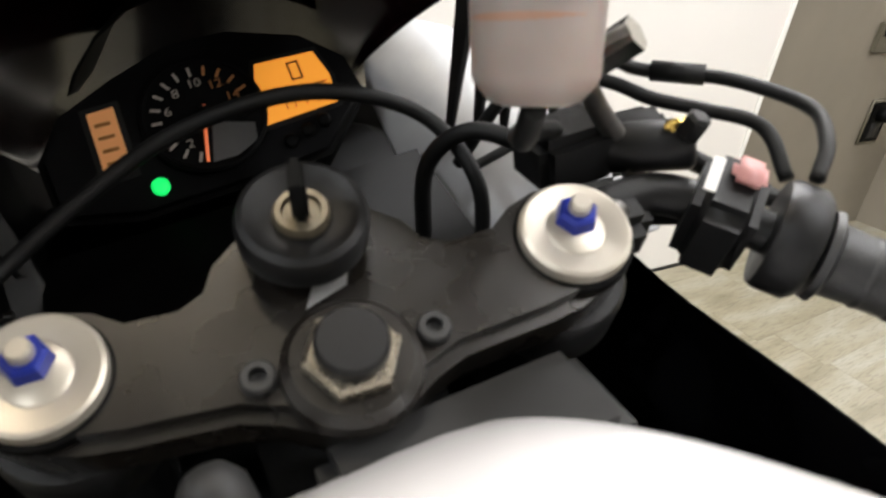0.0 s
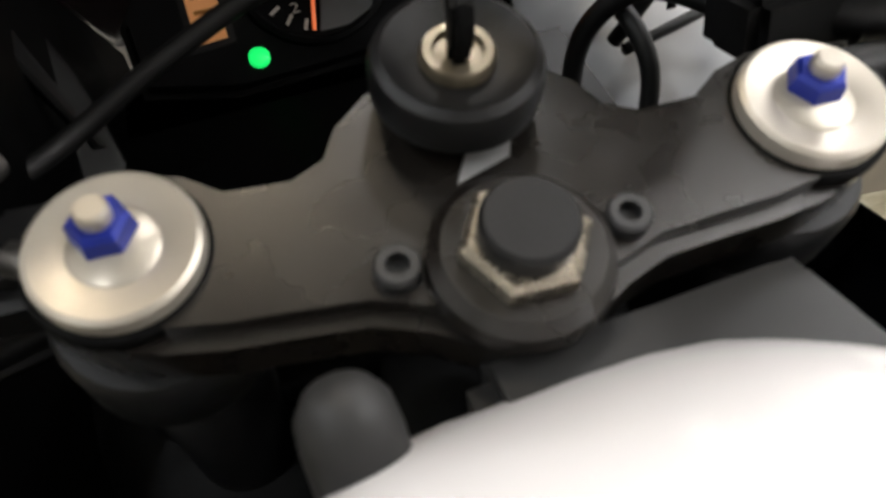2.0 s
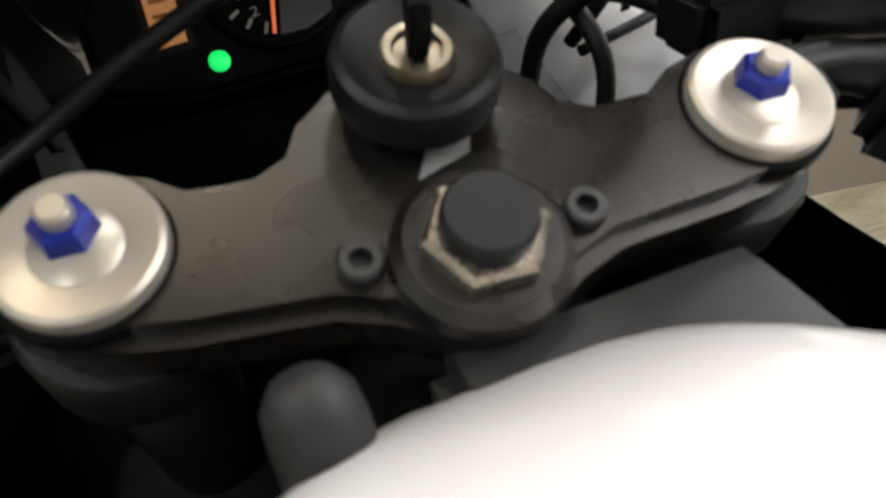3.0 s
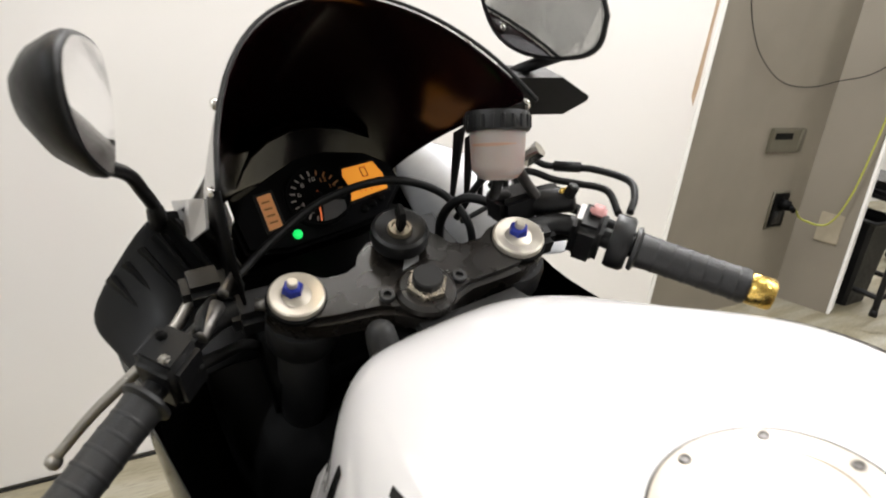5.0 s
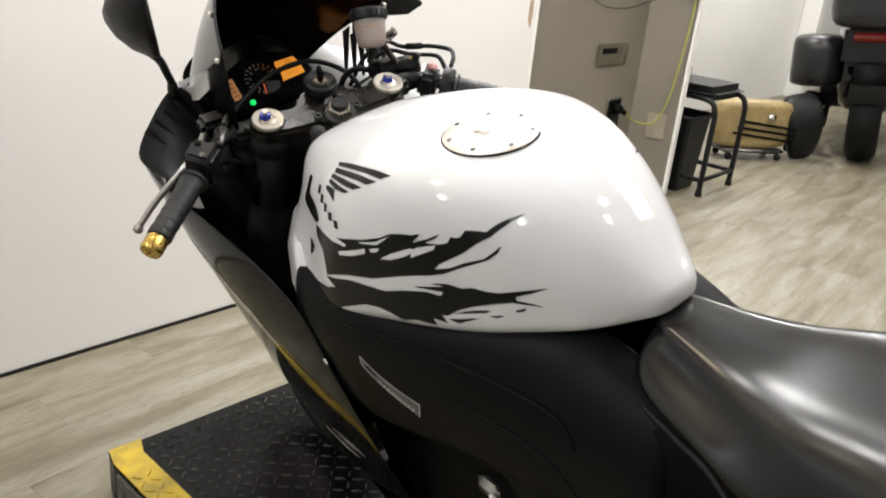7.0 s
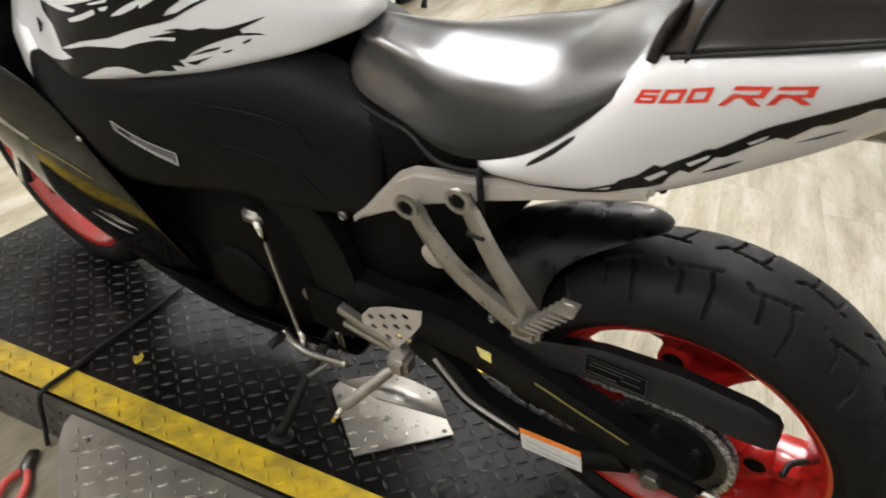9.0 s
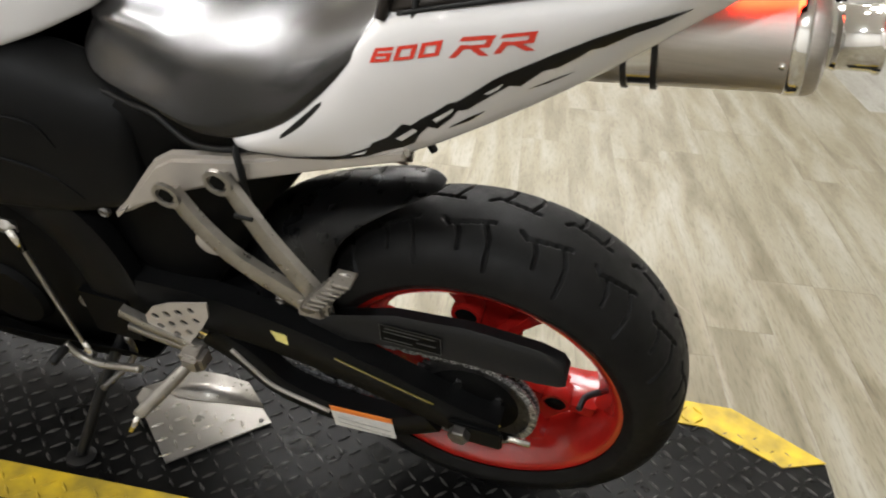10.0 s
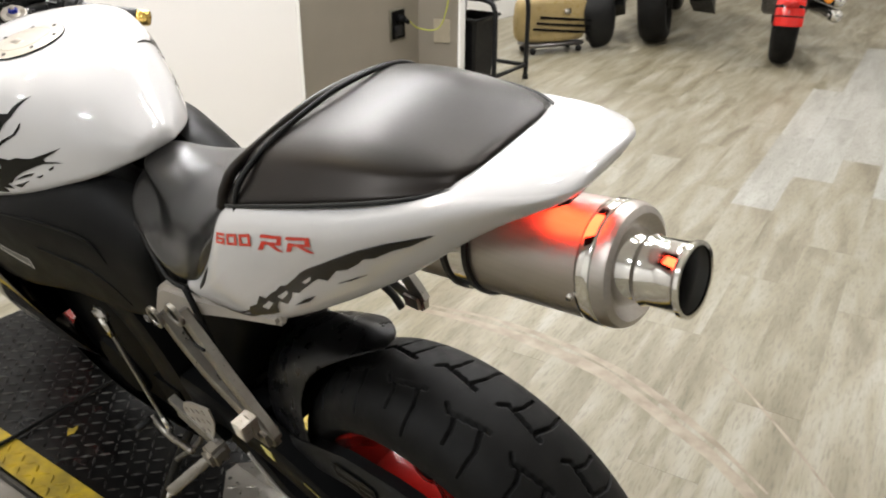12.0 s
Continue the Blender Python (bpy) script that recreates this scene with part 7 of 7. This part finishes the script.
# rims at the far and west spots belong to the added, unseen lamps
for lx, ly in NEAR_LAMPS + FAR_FILL_LAMPS + WEST_FILL_LAMPS:
    if rim_proto is None:
        rim_proto = part("ceiling_downlight", turned([(0, 0.105), (0.008, 0.100), (0.012, 0.080), (0.020, 0.072), (0.028, 0.070)], (0, 0, 0), (0, 0, 1), 32, cap=False), ALU, None, "", angle=40)
        tagged(rim_proto, "round recessed ceiling downlight with a metal rim", "downlight", "ceiling downlights")
        rim_proto.matrix_world = pose(lx, ly, 2.972)
    else:
        copy_thing(rim_proto, pose(lx, ly, 2.972))

for fname, flabel, at_, size_, turn_, watts in FIXTURES:
    fixture = thing(fname, flabel, "light fixture", pose(*at_, 0, 0, turn_))
    hx, hy_ = size_[0] / 2, size_[1] / 2
    part("housing", box((-hx - .03, -hy_ - .03, .008), (hx + .03, hy_ + .03, .05), 0.006), WALL, fixture, angle=40)
    for sx in (-1, 1):
        for sy in (-1, 1):
            part("hanger", rod((sx * hx * .9, sy * hy_ * .8, .05), (sx * hx * .9, sy * hy_ * .8, .10), 0.006), ALU, fixture)

# ---- things on the greige wall ----
sw = thing("wall_thermostat", "beige wall-mounted thermostat with a dark display", "thermostat", WALLM @ pose(0.765, 0.008, 0.835))
part("case", box((-0.150, -0.014, -0.058), (0.150, 0.004, 0.058), 0.005, 2), BEIGE, sw, angle=40)
part("display", box((-0.125, -0.0155, 0.006), (0.030, -0.0135, 0.036), 0.001, 1), DARK, sw, "dark display", smooth=False)
part("cover_edge", box((0.10, -0.016, -0.050), (0.145, -0.012, 0.050), 0.002, 1), BEIGE, sw)
ob_ = thing("wall_socket", "dark socket plate with a green plug lead", "socket", WALLM @ pose(0.880, 0.008, 0.490))
part("plate", box((-0.068, -0.012, -0.085), (0.068, 0.004, 0.085), 0.005, 2), DARK, ob_, angle=40)
part("frame", box((-0.078, -0.006, -0.096), (0.078, 0.003, 0.096), 0.003, 1), BEIGE, ob_)
part("socket_face", box((-0.042, -0.015, -0.068), (0.042, -0.011, -0.002), 0.004, 1), MATT, ob_)
part("plug", join(rod((0.0, -0.012, 0.035), (0.0, -0.055, 0.035), 0.030, 0.024), rod((0.0, -0.055, 0.035), (0.02, -0.075, 0.015), 0.014)), DARK, ob_, "dark plug")
bl = thing("blank_plate", "pale yellowed blank wall plate", "wall plate", STUBM @ pose(0.14, -0.001, 0.425))
part("plate", box((-0.055, -0.008, -0.075), (0.055, 0.002, 0.075), 0.004, 2), PALEPLATE, bl, angle=40)
cord = part("extension_cord", tube([(WALLM @ Vector((0.90, -0.07, 0.515))), (WALLM @ Vector((1.02, -0.06, 0.452))), tuple(STUBM @ Vector((0.13, -0.05, 0.45))), tuple(STUBM @ Vector((0.19, -0.05, 0.60))), tuple(STUBM @ Vector((0.22, -0.05, 0.86))), tuple(STUBM @ Vector((0.235, -0.05, 1.12))), tuple(STUBM @ Vector((0.225, -0.05, 1.235)))], 0.0048, 8), GREENCORD)
tagged(cord, "yellow-green extension cord drooping along the partition", "cord")
conn = thing("cord_connector", "yellow funnel connector hanging at the partition", "connector", Matrix.Translation(STUBM @ Vector((0.215, -0.06, 1.255))))
part("black_plug", box((-0.030, -0.03, -0.05), (0.035, 0.03, 0.035), 0.010), DARK, conn, angle=40)
part("funnel", turned([(0, 0.062), (0.01, 0.062), (0.075, 0.032), (0.12, 0.018)], (0.02, 0, 0.035), (0.045, 0, 1), 20), GREENCORD, conn, "olive-yellow cone")
wire = part("hanging_wire", tube([tuple(WALLM @ Vector(p)) for p in ((0.10, -0.004, 1.75), (0.14, -0.004, 1.45), (0.25, -0.004, 1.27), (0.40, -0.004, 1.16), (0.60, -0.004, 1.09), (0.85, -0.004, 1.085), (1.03, -0.02, 1.12))] + [tuple(STUBM @ Vector((0.10, -0.04, 1.17))), tuple(STUBM @ Vector((0.19, -0.05, 1.245)))], 0.0025, 6), BACKBLACK)
tagged(wire, "thin dark wire sagging along the wall", "wire")
stain = part("tea_stain", prism([(-0.075, 1.02), (-0.050, 0.98), (-0.042, 1.05), (-0.048, 1.30), (-0.040, 1.55), (-0.055, 1.80), (-0.078, 1.60), (-0.066, 1.32)], 0, 0.0008, 0, 1, WALLM @ pose(0, -0.0022, 0, 90, 0, 0)), RUST, None, smooth=False)
tagged(stain, "faint brown runs down the panel", "stain", kind="structure")

# ---- waste bin and stool behind the partition ----
def waste_bin():
    t = thing("waste_bin", "black plastic waste bin", "bin", pose(3.66, 2.80, 0, 0, 0, 9))
    bm = loft([[Vector((x * k, y * k, z)) for x, y in ((-.13, -.11), (.13, -.11), (.15, -.09), (.15, .09), (.13, .11), (-.13, .11), (-.15, .09), (-.15, -.09))] for z, k in ((0, .78), (.01, .80), (.44, 1.0), (.46, 1.06), (.475, 1.06))], cap=False)
    bm.faces.new([v for v in bm.verts if v.co.z < 1e-4][:8])
    bmesh.ops.solidify(bm, geom=bm.faces[:], thickness=0.006)
    part("bucket", bm, MATT, t, smooth=False)
    part("rim", tube([(-.16, -.12, .47), (.16, -.12, .47), (.16, .12, .47), (-.16, .12, .47), (-.16, -.12, .47)], 0.010, 8, smooth_path=False), MATT, t)
    return t


waste_bin()
stool = thing("workshop_stool", "black stool with a padded seat and tube frame", "stool", pose(3.80, 2.86, 0, 0, 0, 9))
part("seat", box((-.24, -.24, .575), (.24, .24, .665), 0.042, 4), MATT, stool, "black padded seat", angle=50)
for sx in (-1, 1):
    part("side_frame", tube([(sx * .23, -.26, .03), (sx * .23, -.26, .40), (sx * .23, -.25, .54), (sx * .23, -.19, .59), (sx * .23, 0, .595), (sx * .23, .19, .59), (sx * .23, .25, .54), (sx * .23, .26, .40), (sx * .23, .26, .03)], 0.017, 10), MATT, stool, "black bent tube")
    part("foot_rail", tube([(sx * .23, -.26, .10), (sx * .23, 0, .10), (sx * .23, .26, .10)], 0.015, 10), MATT, stool)
    for sy in (-1, 1):
        part("foot_pad", turned([(0, 0.022), (0.03, 0.020), (0.04, 0.012)], (sx * .23, sy * .26, 0), (sx * .23, sy * .26, 1), 12), BACKBLACK, stool)
part("front_rail", rod((-.23, -.26, .10), (.23, -.26, .10), 0.014), MATT, stool)
dr = thing("cordless_tool", "black power tool with a yellow body", "power tool", pose(3.63, 2.84, 0.665, 0, 0, 30))
part("body", box((-.14, -.035, .0), (.05, .035, .075), 0.015), GOLD, dr, "yellow tool body", angle=50)
part("barrel", rod((.04, 0, .045), (.22, 0, .050), 0.035, 0.024, bevel=0.006), DARK, dr, "black nose")
part("handle", box((-.10, -.025, .07), (-.03, .025, .13), 0.012), DARK, dr, angle=50)

# ---- tan pannier standing on a dolly ----
pan = thing("pannier_case", "tan hard pannier with black stripes on a small dolly", "pannier", pose(4.98, 3.06, 0, 0, 0, -25) @ Matrix.Scale(0.86, 4))
part("shell", loft([[Vector((x, y, z)) for x, y in ((-.40 * k, -.13), (.30 * k, -.13), (.40 * k, -.04), (.38 * k, .12), (-.38 * k, .12), (-.44 * k, 0))] for z, k in ((.10, .80), (.13, .95), (.30, 1.0), (.48, .95), (.52, .85))]), CASE, pan, "glossy tan shell", sub=1)
for k in range(3):
    part("stripe", box((-.30 + .03 * k, -.137, .20 + .055 * k), (.32, -.128, .222 + .055 * k), 0.003, 1, Matrix.Rotation(radians(6), 4, "Y")), DARK, pan, "black stripe", smooth=False)
part("latch", box((.05, -.145, .36), (.12, -.12, .41), 0.006), CHROME, pan, "chrome latch")
for x, y in ((-.25, -.1), (.25, -.1), (.25, .1), (-.25, .1)):
    part("castor", rod((x, y - .012, .03), (x, y + .012, .03), 0.03), BACKBLACK, pan, "black castor")
part("dolly_deck", box((-.30, -.12, .06), (.30, .12, .095), 0.01), CHAIN, pan)


# ---- other motorcycles in the workshop ----
def simple_wheel(R, half, rim_mat, parent, at_, label):
    w = part("wheel", spin([(-half * .6, R * .62), (-half, R * .72), (-half * 1.0, R * .86), (-half * .7, R * .96), (0, R), (half * .7, R * .96), (half, R * .86), (half, R * .72), (half * .6, R * .62)], 48, Matrix.Translation(at_)), RUBBER, parent, label)
    part("rim", spin([(-half * .7, R * .63), (-half * .6, R * .56), (half * .6, R * .56), (half * .7, R * .63)], 40, Matrix.Translation(at_)), rim_mat, w)
    part("hub", rod(Vector(at_) - Vector((half, 0, 0)), Vector(at_) + Vector((half, 0, 0)), R * .22), rim_mat, w)
    for k in range(5):
        a = 2 * math.pi * k / 5
        d = Vector((0, math.cos(a), math.sin(a)))
        part("spoke", rod(Vector(at_) + d * R * .2, Vector(at_) + d * R * .6, R * .06, R * .05), rim_mat, w)
    return w


def tourer():
    t = thing("touring_motorcycle", "large black touring motorcycle with a top box and panniers", "motorcycle", pose(5.81, 2.565, 0, 0, -6, -68) @ Matrix.Scale(1.14, 4))
    simple_wheel(.315, .10, DARK, t, (0, .10, .315), "wide black rear tyre")
    simple_wheel(.315, .065, DARK, t, (0, 1.75, .315), "black front tyre")
    part("top_box", loft([[Vector((x * kx, y, z)) for x, y in ((-.33, .05), (-.30, -.14), (-.20, -.20), (.20, -.20), (.30, -.14), (.33, .05), (.28, .26), (-.28, .26))] for z, kx in ((.90, .80), (.94, .95), (1.10, 1.0), (1.22, .95), (1.27, .80))]), SATIN, t, "satin black top box", sub=1)
    part("box_trim", tube([(-.33, .02, 1.135), (-.29, -.15, 1.135), (-.18, -.205, 1.135), (.18, -.205, 1.135), (.29, -.15, 1.135), (.33, .02, 1.135)], 0.012, 8), CHROME, t, "chrome trim strip")
    part("backrest", box((-.22, -.02, 1.27), (.22, .08, 1.46), 0.05, 3), VINYL, t, "black passenger backrest", angle=50)
    part("badge", turned([(0, 0.02), (.004, 0.018)], (0, -.205, 1.17), (0, -1, 1.17), 16), CHROME, t)
    for s in (-1, 1):
        part("pannier", loft([[Vector((s * x, y, z)) for x, y in ((.17, -.12), (.46, -.10), (.53, .02), (.52, .30), (.40, .42), (.17, .42))] for z in (.50, .54, .80, .86)]), SATIN, t, "satin black pannier", sub=1)
        sil = part("silencer", rod((s * .30, .55, .30), (s * .34, -.10, .40), 0.055, 0.060, bevel=0.01), CHROME, t, "chrome silencer")
        for k in (-1, 1):
            part("outlet", rod((s * .345, -.10, .40 + k * .025), (s * .348, -.14, .406 + k * .025), 0.022), DARK, sil, "dark outlet")
        part("fog_wing", loft([[Vector((s * .24, .25, .44)), Vector((s * .40, .15, .46)), Vector((s * .40, .05, .30)), Vector((s * .24, .15, .28))], [Vector((s * .26, .45, .40)), Vector((s * .42, .38, .40)), Vector((s * .42, .30, .16)), Vector((s * .26, .36, .18))]]), MATT, t, smooth=False)
    part("tail_panel", box((-.20, -.10, .66), (.20, .10, .92), 0.03), MATT, t, angle=50)
    part("tail_light", box((-.14, -.115, .82), (.14, -.098, .88), 0.006), DARKRED, t, "dark red tail light")
    part("plate_holder", box((-.11, -.16, .46), (.11, -.145, .68), 0.008), DARK, t, "dark plate holder")
    part("mudguard", loft([[Vector((x, .10 + .35 * math.cos(a), .315 + .35 * math.sin(a))) for x in (-.12, -.09, .09, .12)] for a in [radians(60 + 100 * i / 8) for i in range(9)]], cap=False, closed=False), GLOSS, t)
    part("body", body(((.35, .22, .95, .35), (.7, .26, .95, .25), (1.1, .30, 1.0, .22), (1.4, .34, 1.15, .35), (1.7, .2, 1.0, .6)), lambda w, zt, zb: [(0, zt), (w * .8, zt), (w, zt - .1), (w, zb + .1), (w * .7, zb), (0, zb)]), GLOSS, t, sub=1)
    part("saddle", body(((.2, .18, .86, .76), (.45, .2, .90, .76), (.7, .19, .82, .72), (.95, .15, .86, .74)), lambda w, zt, zb: [(0, zt), (w * .8, zt), (w, zt - .04), (w, zb), (0, zb)]), VINYL, t, sub=1)
    part("engine", rod((-.36, .95, .42), (.36, .95, .42), 0.16, bevel=0.03), DARK, t)
    return t


def cruiser(m, label, paint):
    t = thing("cruiser_motorcycle", label, "motorcycle", m, "parked cruisers")
    simple_wheel(.325, .085, DARK, t, (0, .0, .325), "black rear tyre")
    simple_wheel(.33, .055, CHROME, t, (0, 1.65, .33), "front tyre")
    fen = loft([[Vector((x, r * math.cos(a), .325 + r * math.sin(a))) for x, r in ((-.10, .34), (-.085, .365), (0, .378), (.085, .365), (.10, .34))] for a in [radians(48 + 120 * i / 10) for i in range(11)] ][::-1], cap=False, closed=False)
    bmesh.ops.solidify(fen, geom=fen.faces[:], thickness=0.004)
    part("rear_fender", fen, paint, t, "glossy rear fender")
    part("fender_tail", loft([[Vector((x, -r * math.cos(a), .325 + r * math.sin(a))) for x, r in ((-.10, .34), (-.085, .365), (0, .378), (.085, .365), (.10, .34))] for a in [radians(2 + 88 * i / 10) for i in range(11)]], cap=False, closed=False), TAILRED, t, "red rear fender")
    part("brake_light", box((-.05, -.41, .47), (.05, -.38, .54), 0.01), TAILRED, t, "red brake light")
    for s in (-1, 1):
        part("indicator", turned([(0, .02), (.02, .032), (.05, .030), (.06, .02)], (s * .24, -.30, .54), (s * .24, -1, .54), 16), AMBER, t, "amber indicator")
        part("indicator_stalk", rod((s * .05, -.28, .54), (s * .24, -.29, .54), 0.010), CHROME, t)
    for k in (0, 1):
        part("exhaust", tube([(.18, .95, .34 + .11 * k), (.26, .60, .34 + .11 * k), (.31, .25, .36 + .11 * k), (.33, -.02, .38 + .11 * k)], 0.052, 14), CHROME, t, "chrome exhaust pipe")
    part("engine", join(rod((-.18, .75, .42), (.18, .75, .42), .17, bevel=.03), rod((0, .70, .45), (0, .55, .78), .08), rod((0, .80, .45), (0, .95, .78), .08)), CHAIN, t)
    part("tank", body(((.70, .06, .86, .74), (.80, .13, .92, .72), (1.0, .15, .95, .74), (1.15, .10, .92, .78), (1.22, .05, .88, .8)), lambda w, zt, zb: [(0, zt), (w * .6, zt), (w, zt - .07), (w * .8, zb), (0, zb)]), paint, t, "teardrop tank", sub=1)
    part("saddle", body(((-.05, .12, .76, .70), (.2, .16, .74, .68), (.5, .15, .76, .66), (.68, .08, .82, .72)), lambda w, zt, zb: [(0, zt), (w * .8, zt), (w, zt - .04), (w, zb), (0, zb)]), VINYL, t, sub=1)
    part("handlebar", tube([(-.42, .95, 1.05), (-.30, 1.10, 1.12), (-.08, 1.22, 1.02), (.08, 1.22, 1.02), (.30, 1.10, 1.12), (.42, .95, 1.05)], 0.014), CHROME, t)
    for s in (-1, 1):
        part("fork", rod((s * .09, 1.62, .34), (s * .09, 1.22, 1.02), 0.022), CHROME, t)
    part("headlight", turned([(0, .05), (.08, .09), (.12, .09), (.13, .08)], (0, 1.22, .95), (0, 2, .95), 20), CHROME, t)
    return t


tourer()
spare = thing("loose_motorcycle_seat", "black padded motorcycle seat standing on its end beside the pannier", "seat", pose(5.42, 2.86, 0, 0, -14, -40))
part("pad", loft([[Vector((x * w, y * d - .10 * math.sin(3 * t), z)) for x, y in ((-1, -.6), (-.6, -1), (.6, -1), (1, -.6), (1, .6), (.6, 1), (-.6, 1), (-1, .6))] for t, z, w, d in ((0, 0, .05, .03), (.1, .02, .09, .05), (.35, .15, .13, .075), (.6, .32, .16, .085), (.85, .46, .15, .07), (1, .52, .10, .04))]), MATT, spare, "black padded shell", sub=1)
part("base", box((-.09, .05, .05), (.09, .075, .45), 0.01), DARK, spare, "dark plastic base")
cruiser(pose(5.85, 1.50, 0, 0, 0, -68), "cruiser motorcycle with a red rear fender and chrome pipes", GLOSS)
cruiser(pose(8.36, -0.05, 0, 0, 0, -75), "dark cruiser motorcycle parked by the aisle", GLOSS)
cruiser(pose(11.0, 1.85, 0, 0, 0, -70), "dark cruiser motorcycle parked at the far side", REDBTN)

# ---- by the door post ----
ac = thing("aluminium_case", "dented aluminium case with a wire handle", "case", pose(5.25, -0.70, 0, 0, 0, 20))
part("shell", box((-.11, -.16, .02), (.11, .16, .27), 0.02, 2, Matrix.Rotation(radians(8), 4, "X")), ALU, ac, "grey aluminium shell", angle=50)
part("handle", tube([(0, -.10, .27), (.02, -.06, .42), (.03, .02, .46), (.02, .06, .40), (0, .06, .27)], 0.008, 8), CHROME, ac, "bent wire handle")
part("foot_wedge", loft([[Vector((-.10, -.22, 0)), Vector((.10, -.22, 0)), Vector((.10, -.21, .01)), Vector((-.10, -.21, .01))], [Vector((-.10, -.10, 0)), Vector((.10, -.10, 0)), Vector((.10, -.10, .05)), Vector((-.10, -.10, .05))]]), DARK, ac, "dark wedge", smooth=False)
bar_ = thing("grey_barrel", "tall grey plastic barrel", "barrel", pose(5.72, -0.55, 0))
part("barrel_body", turned([(0, .24), (.02, .26), (.40, .29), (.80, .28), (.86, .29), (.88, .27)], (0, 0, 0), (0, 0, 1), 36), GREYBIN, bar_, angle=40)
part("barrel_lid", turned([(0, .30), (.03, .30), (.05, .26)], (0, 0, .88), (0, 0, 2), 36), GREYBIN, bar_, angle=40)
cab = thing("white_cabinet", "white metal cabinet standing by the wall", "cabinet", pose(6.35, -0.35, 0, 0, 0, 10))
part("body", box((-.12, -.5, .0), (.55, .0, 1.6), 0.01), WALL, cab, angle=40)
part("door", box((-.13, -.48, .03), (-.121, -.02, 1.57), 0.003), WALL, cab)
part("yellow_sign", box((-.135, -.30, .40), (-.131, -.16, .56), 0.001, 1), GREENCORD, cab, "small yellow-green sign", smooth=False)

# ---- floor planks ----
PW, PL_ = 0.182, 1.22
gapw = 0.0003
plank_mesh = None
near, rest_v, rest_f, rest_m = 0, [], [], []
rng = random.Random(5)
for i in range(-34, 42):
    shift = rng.random() * PL_
    for j in range(-7, 12):
        x0, y0 = j * PL_ + shift, i * PW
        c = FLOORM @ Vector((x0 + PL_ / 2, y0 + PW / 2, 0))
        if not (-6.4 < c.x < 13.3 and -6.8 < c.y < 8.8):
            continue
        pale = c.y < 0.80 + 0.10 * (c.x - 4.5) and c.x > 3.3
        lo, hi = Vector((gapw, gapw, -0.0009)), Vector((PL_ - gapw, PW - gapw, 0.0))
        if -0.9 < c.x < 6.3 and -1.7 < c.y < 3.3 and near < 300:
            if plank_mesh is None:
                ob = part("plank", box(lo, hi, 0.0003, 1), PLANK, floor, smooth=False)
                plank_mesh = ob.data
            else:
                ob = new("plank", plank_mesh)
                ob.parent = floor
            ob.matrix_basis = FLOORM @ pose(x0, y0, 0)
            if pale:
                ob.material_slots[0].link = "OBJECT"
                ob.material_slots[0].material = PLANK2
            near += 1
        else:
            k = len(rest_v)
            rest_v += [tuple(FLOORM @ Vector((x0 + (gapw if a == 0 else PL_ - gapw), y0 + (gapw if b == 0 else PW - gapw), z))) for z in (-0.0009, 0.0) for a, b in ((0, 0), (1, 0), (1, 1), (0, 1))]
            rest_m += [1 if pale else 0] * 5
            rest_f += [[k + 4, k + 5, k + 6, k + 7]] + [[k + q, k + (q + 1) % 4, k + 4 + (q + 1) % 4, k + 4 + q] for q in range(4)]
me = bpy.data.meshes.new("planks_beyond")
me.from_pydata(rest_v, [], rest_f)
me.materials.append(PLANK)
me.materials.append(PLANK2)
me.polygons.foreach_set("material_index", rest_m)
far_planks = new("floor_boarding", me)
far_planks.parent = floor
tagged(far_planks, "", kind="stuff")
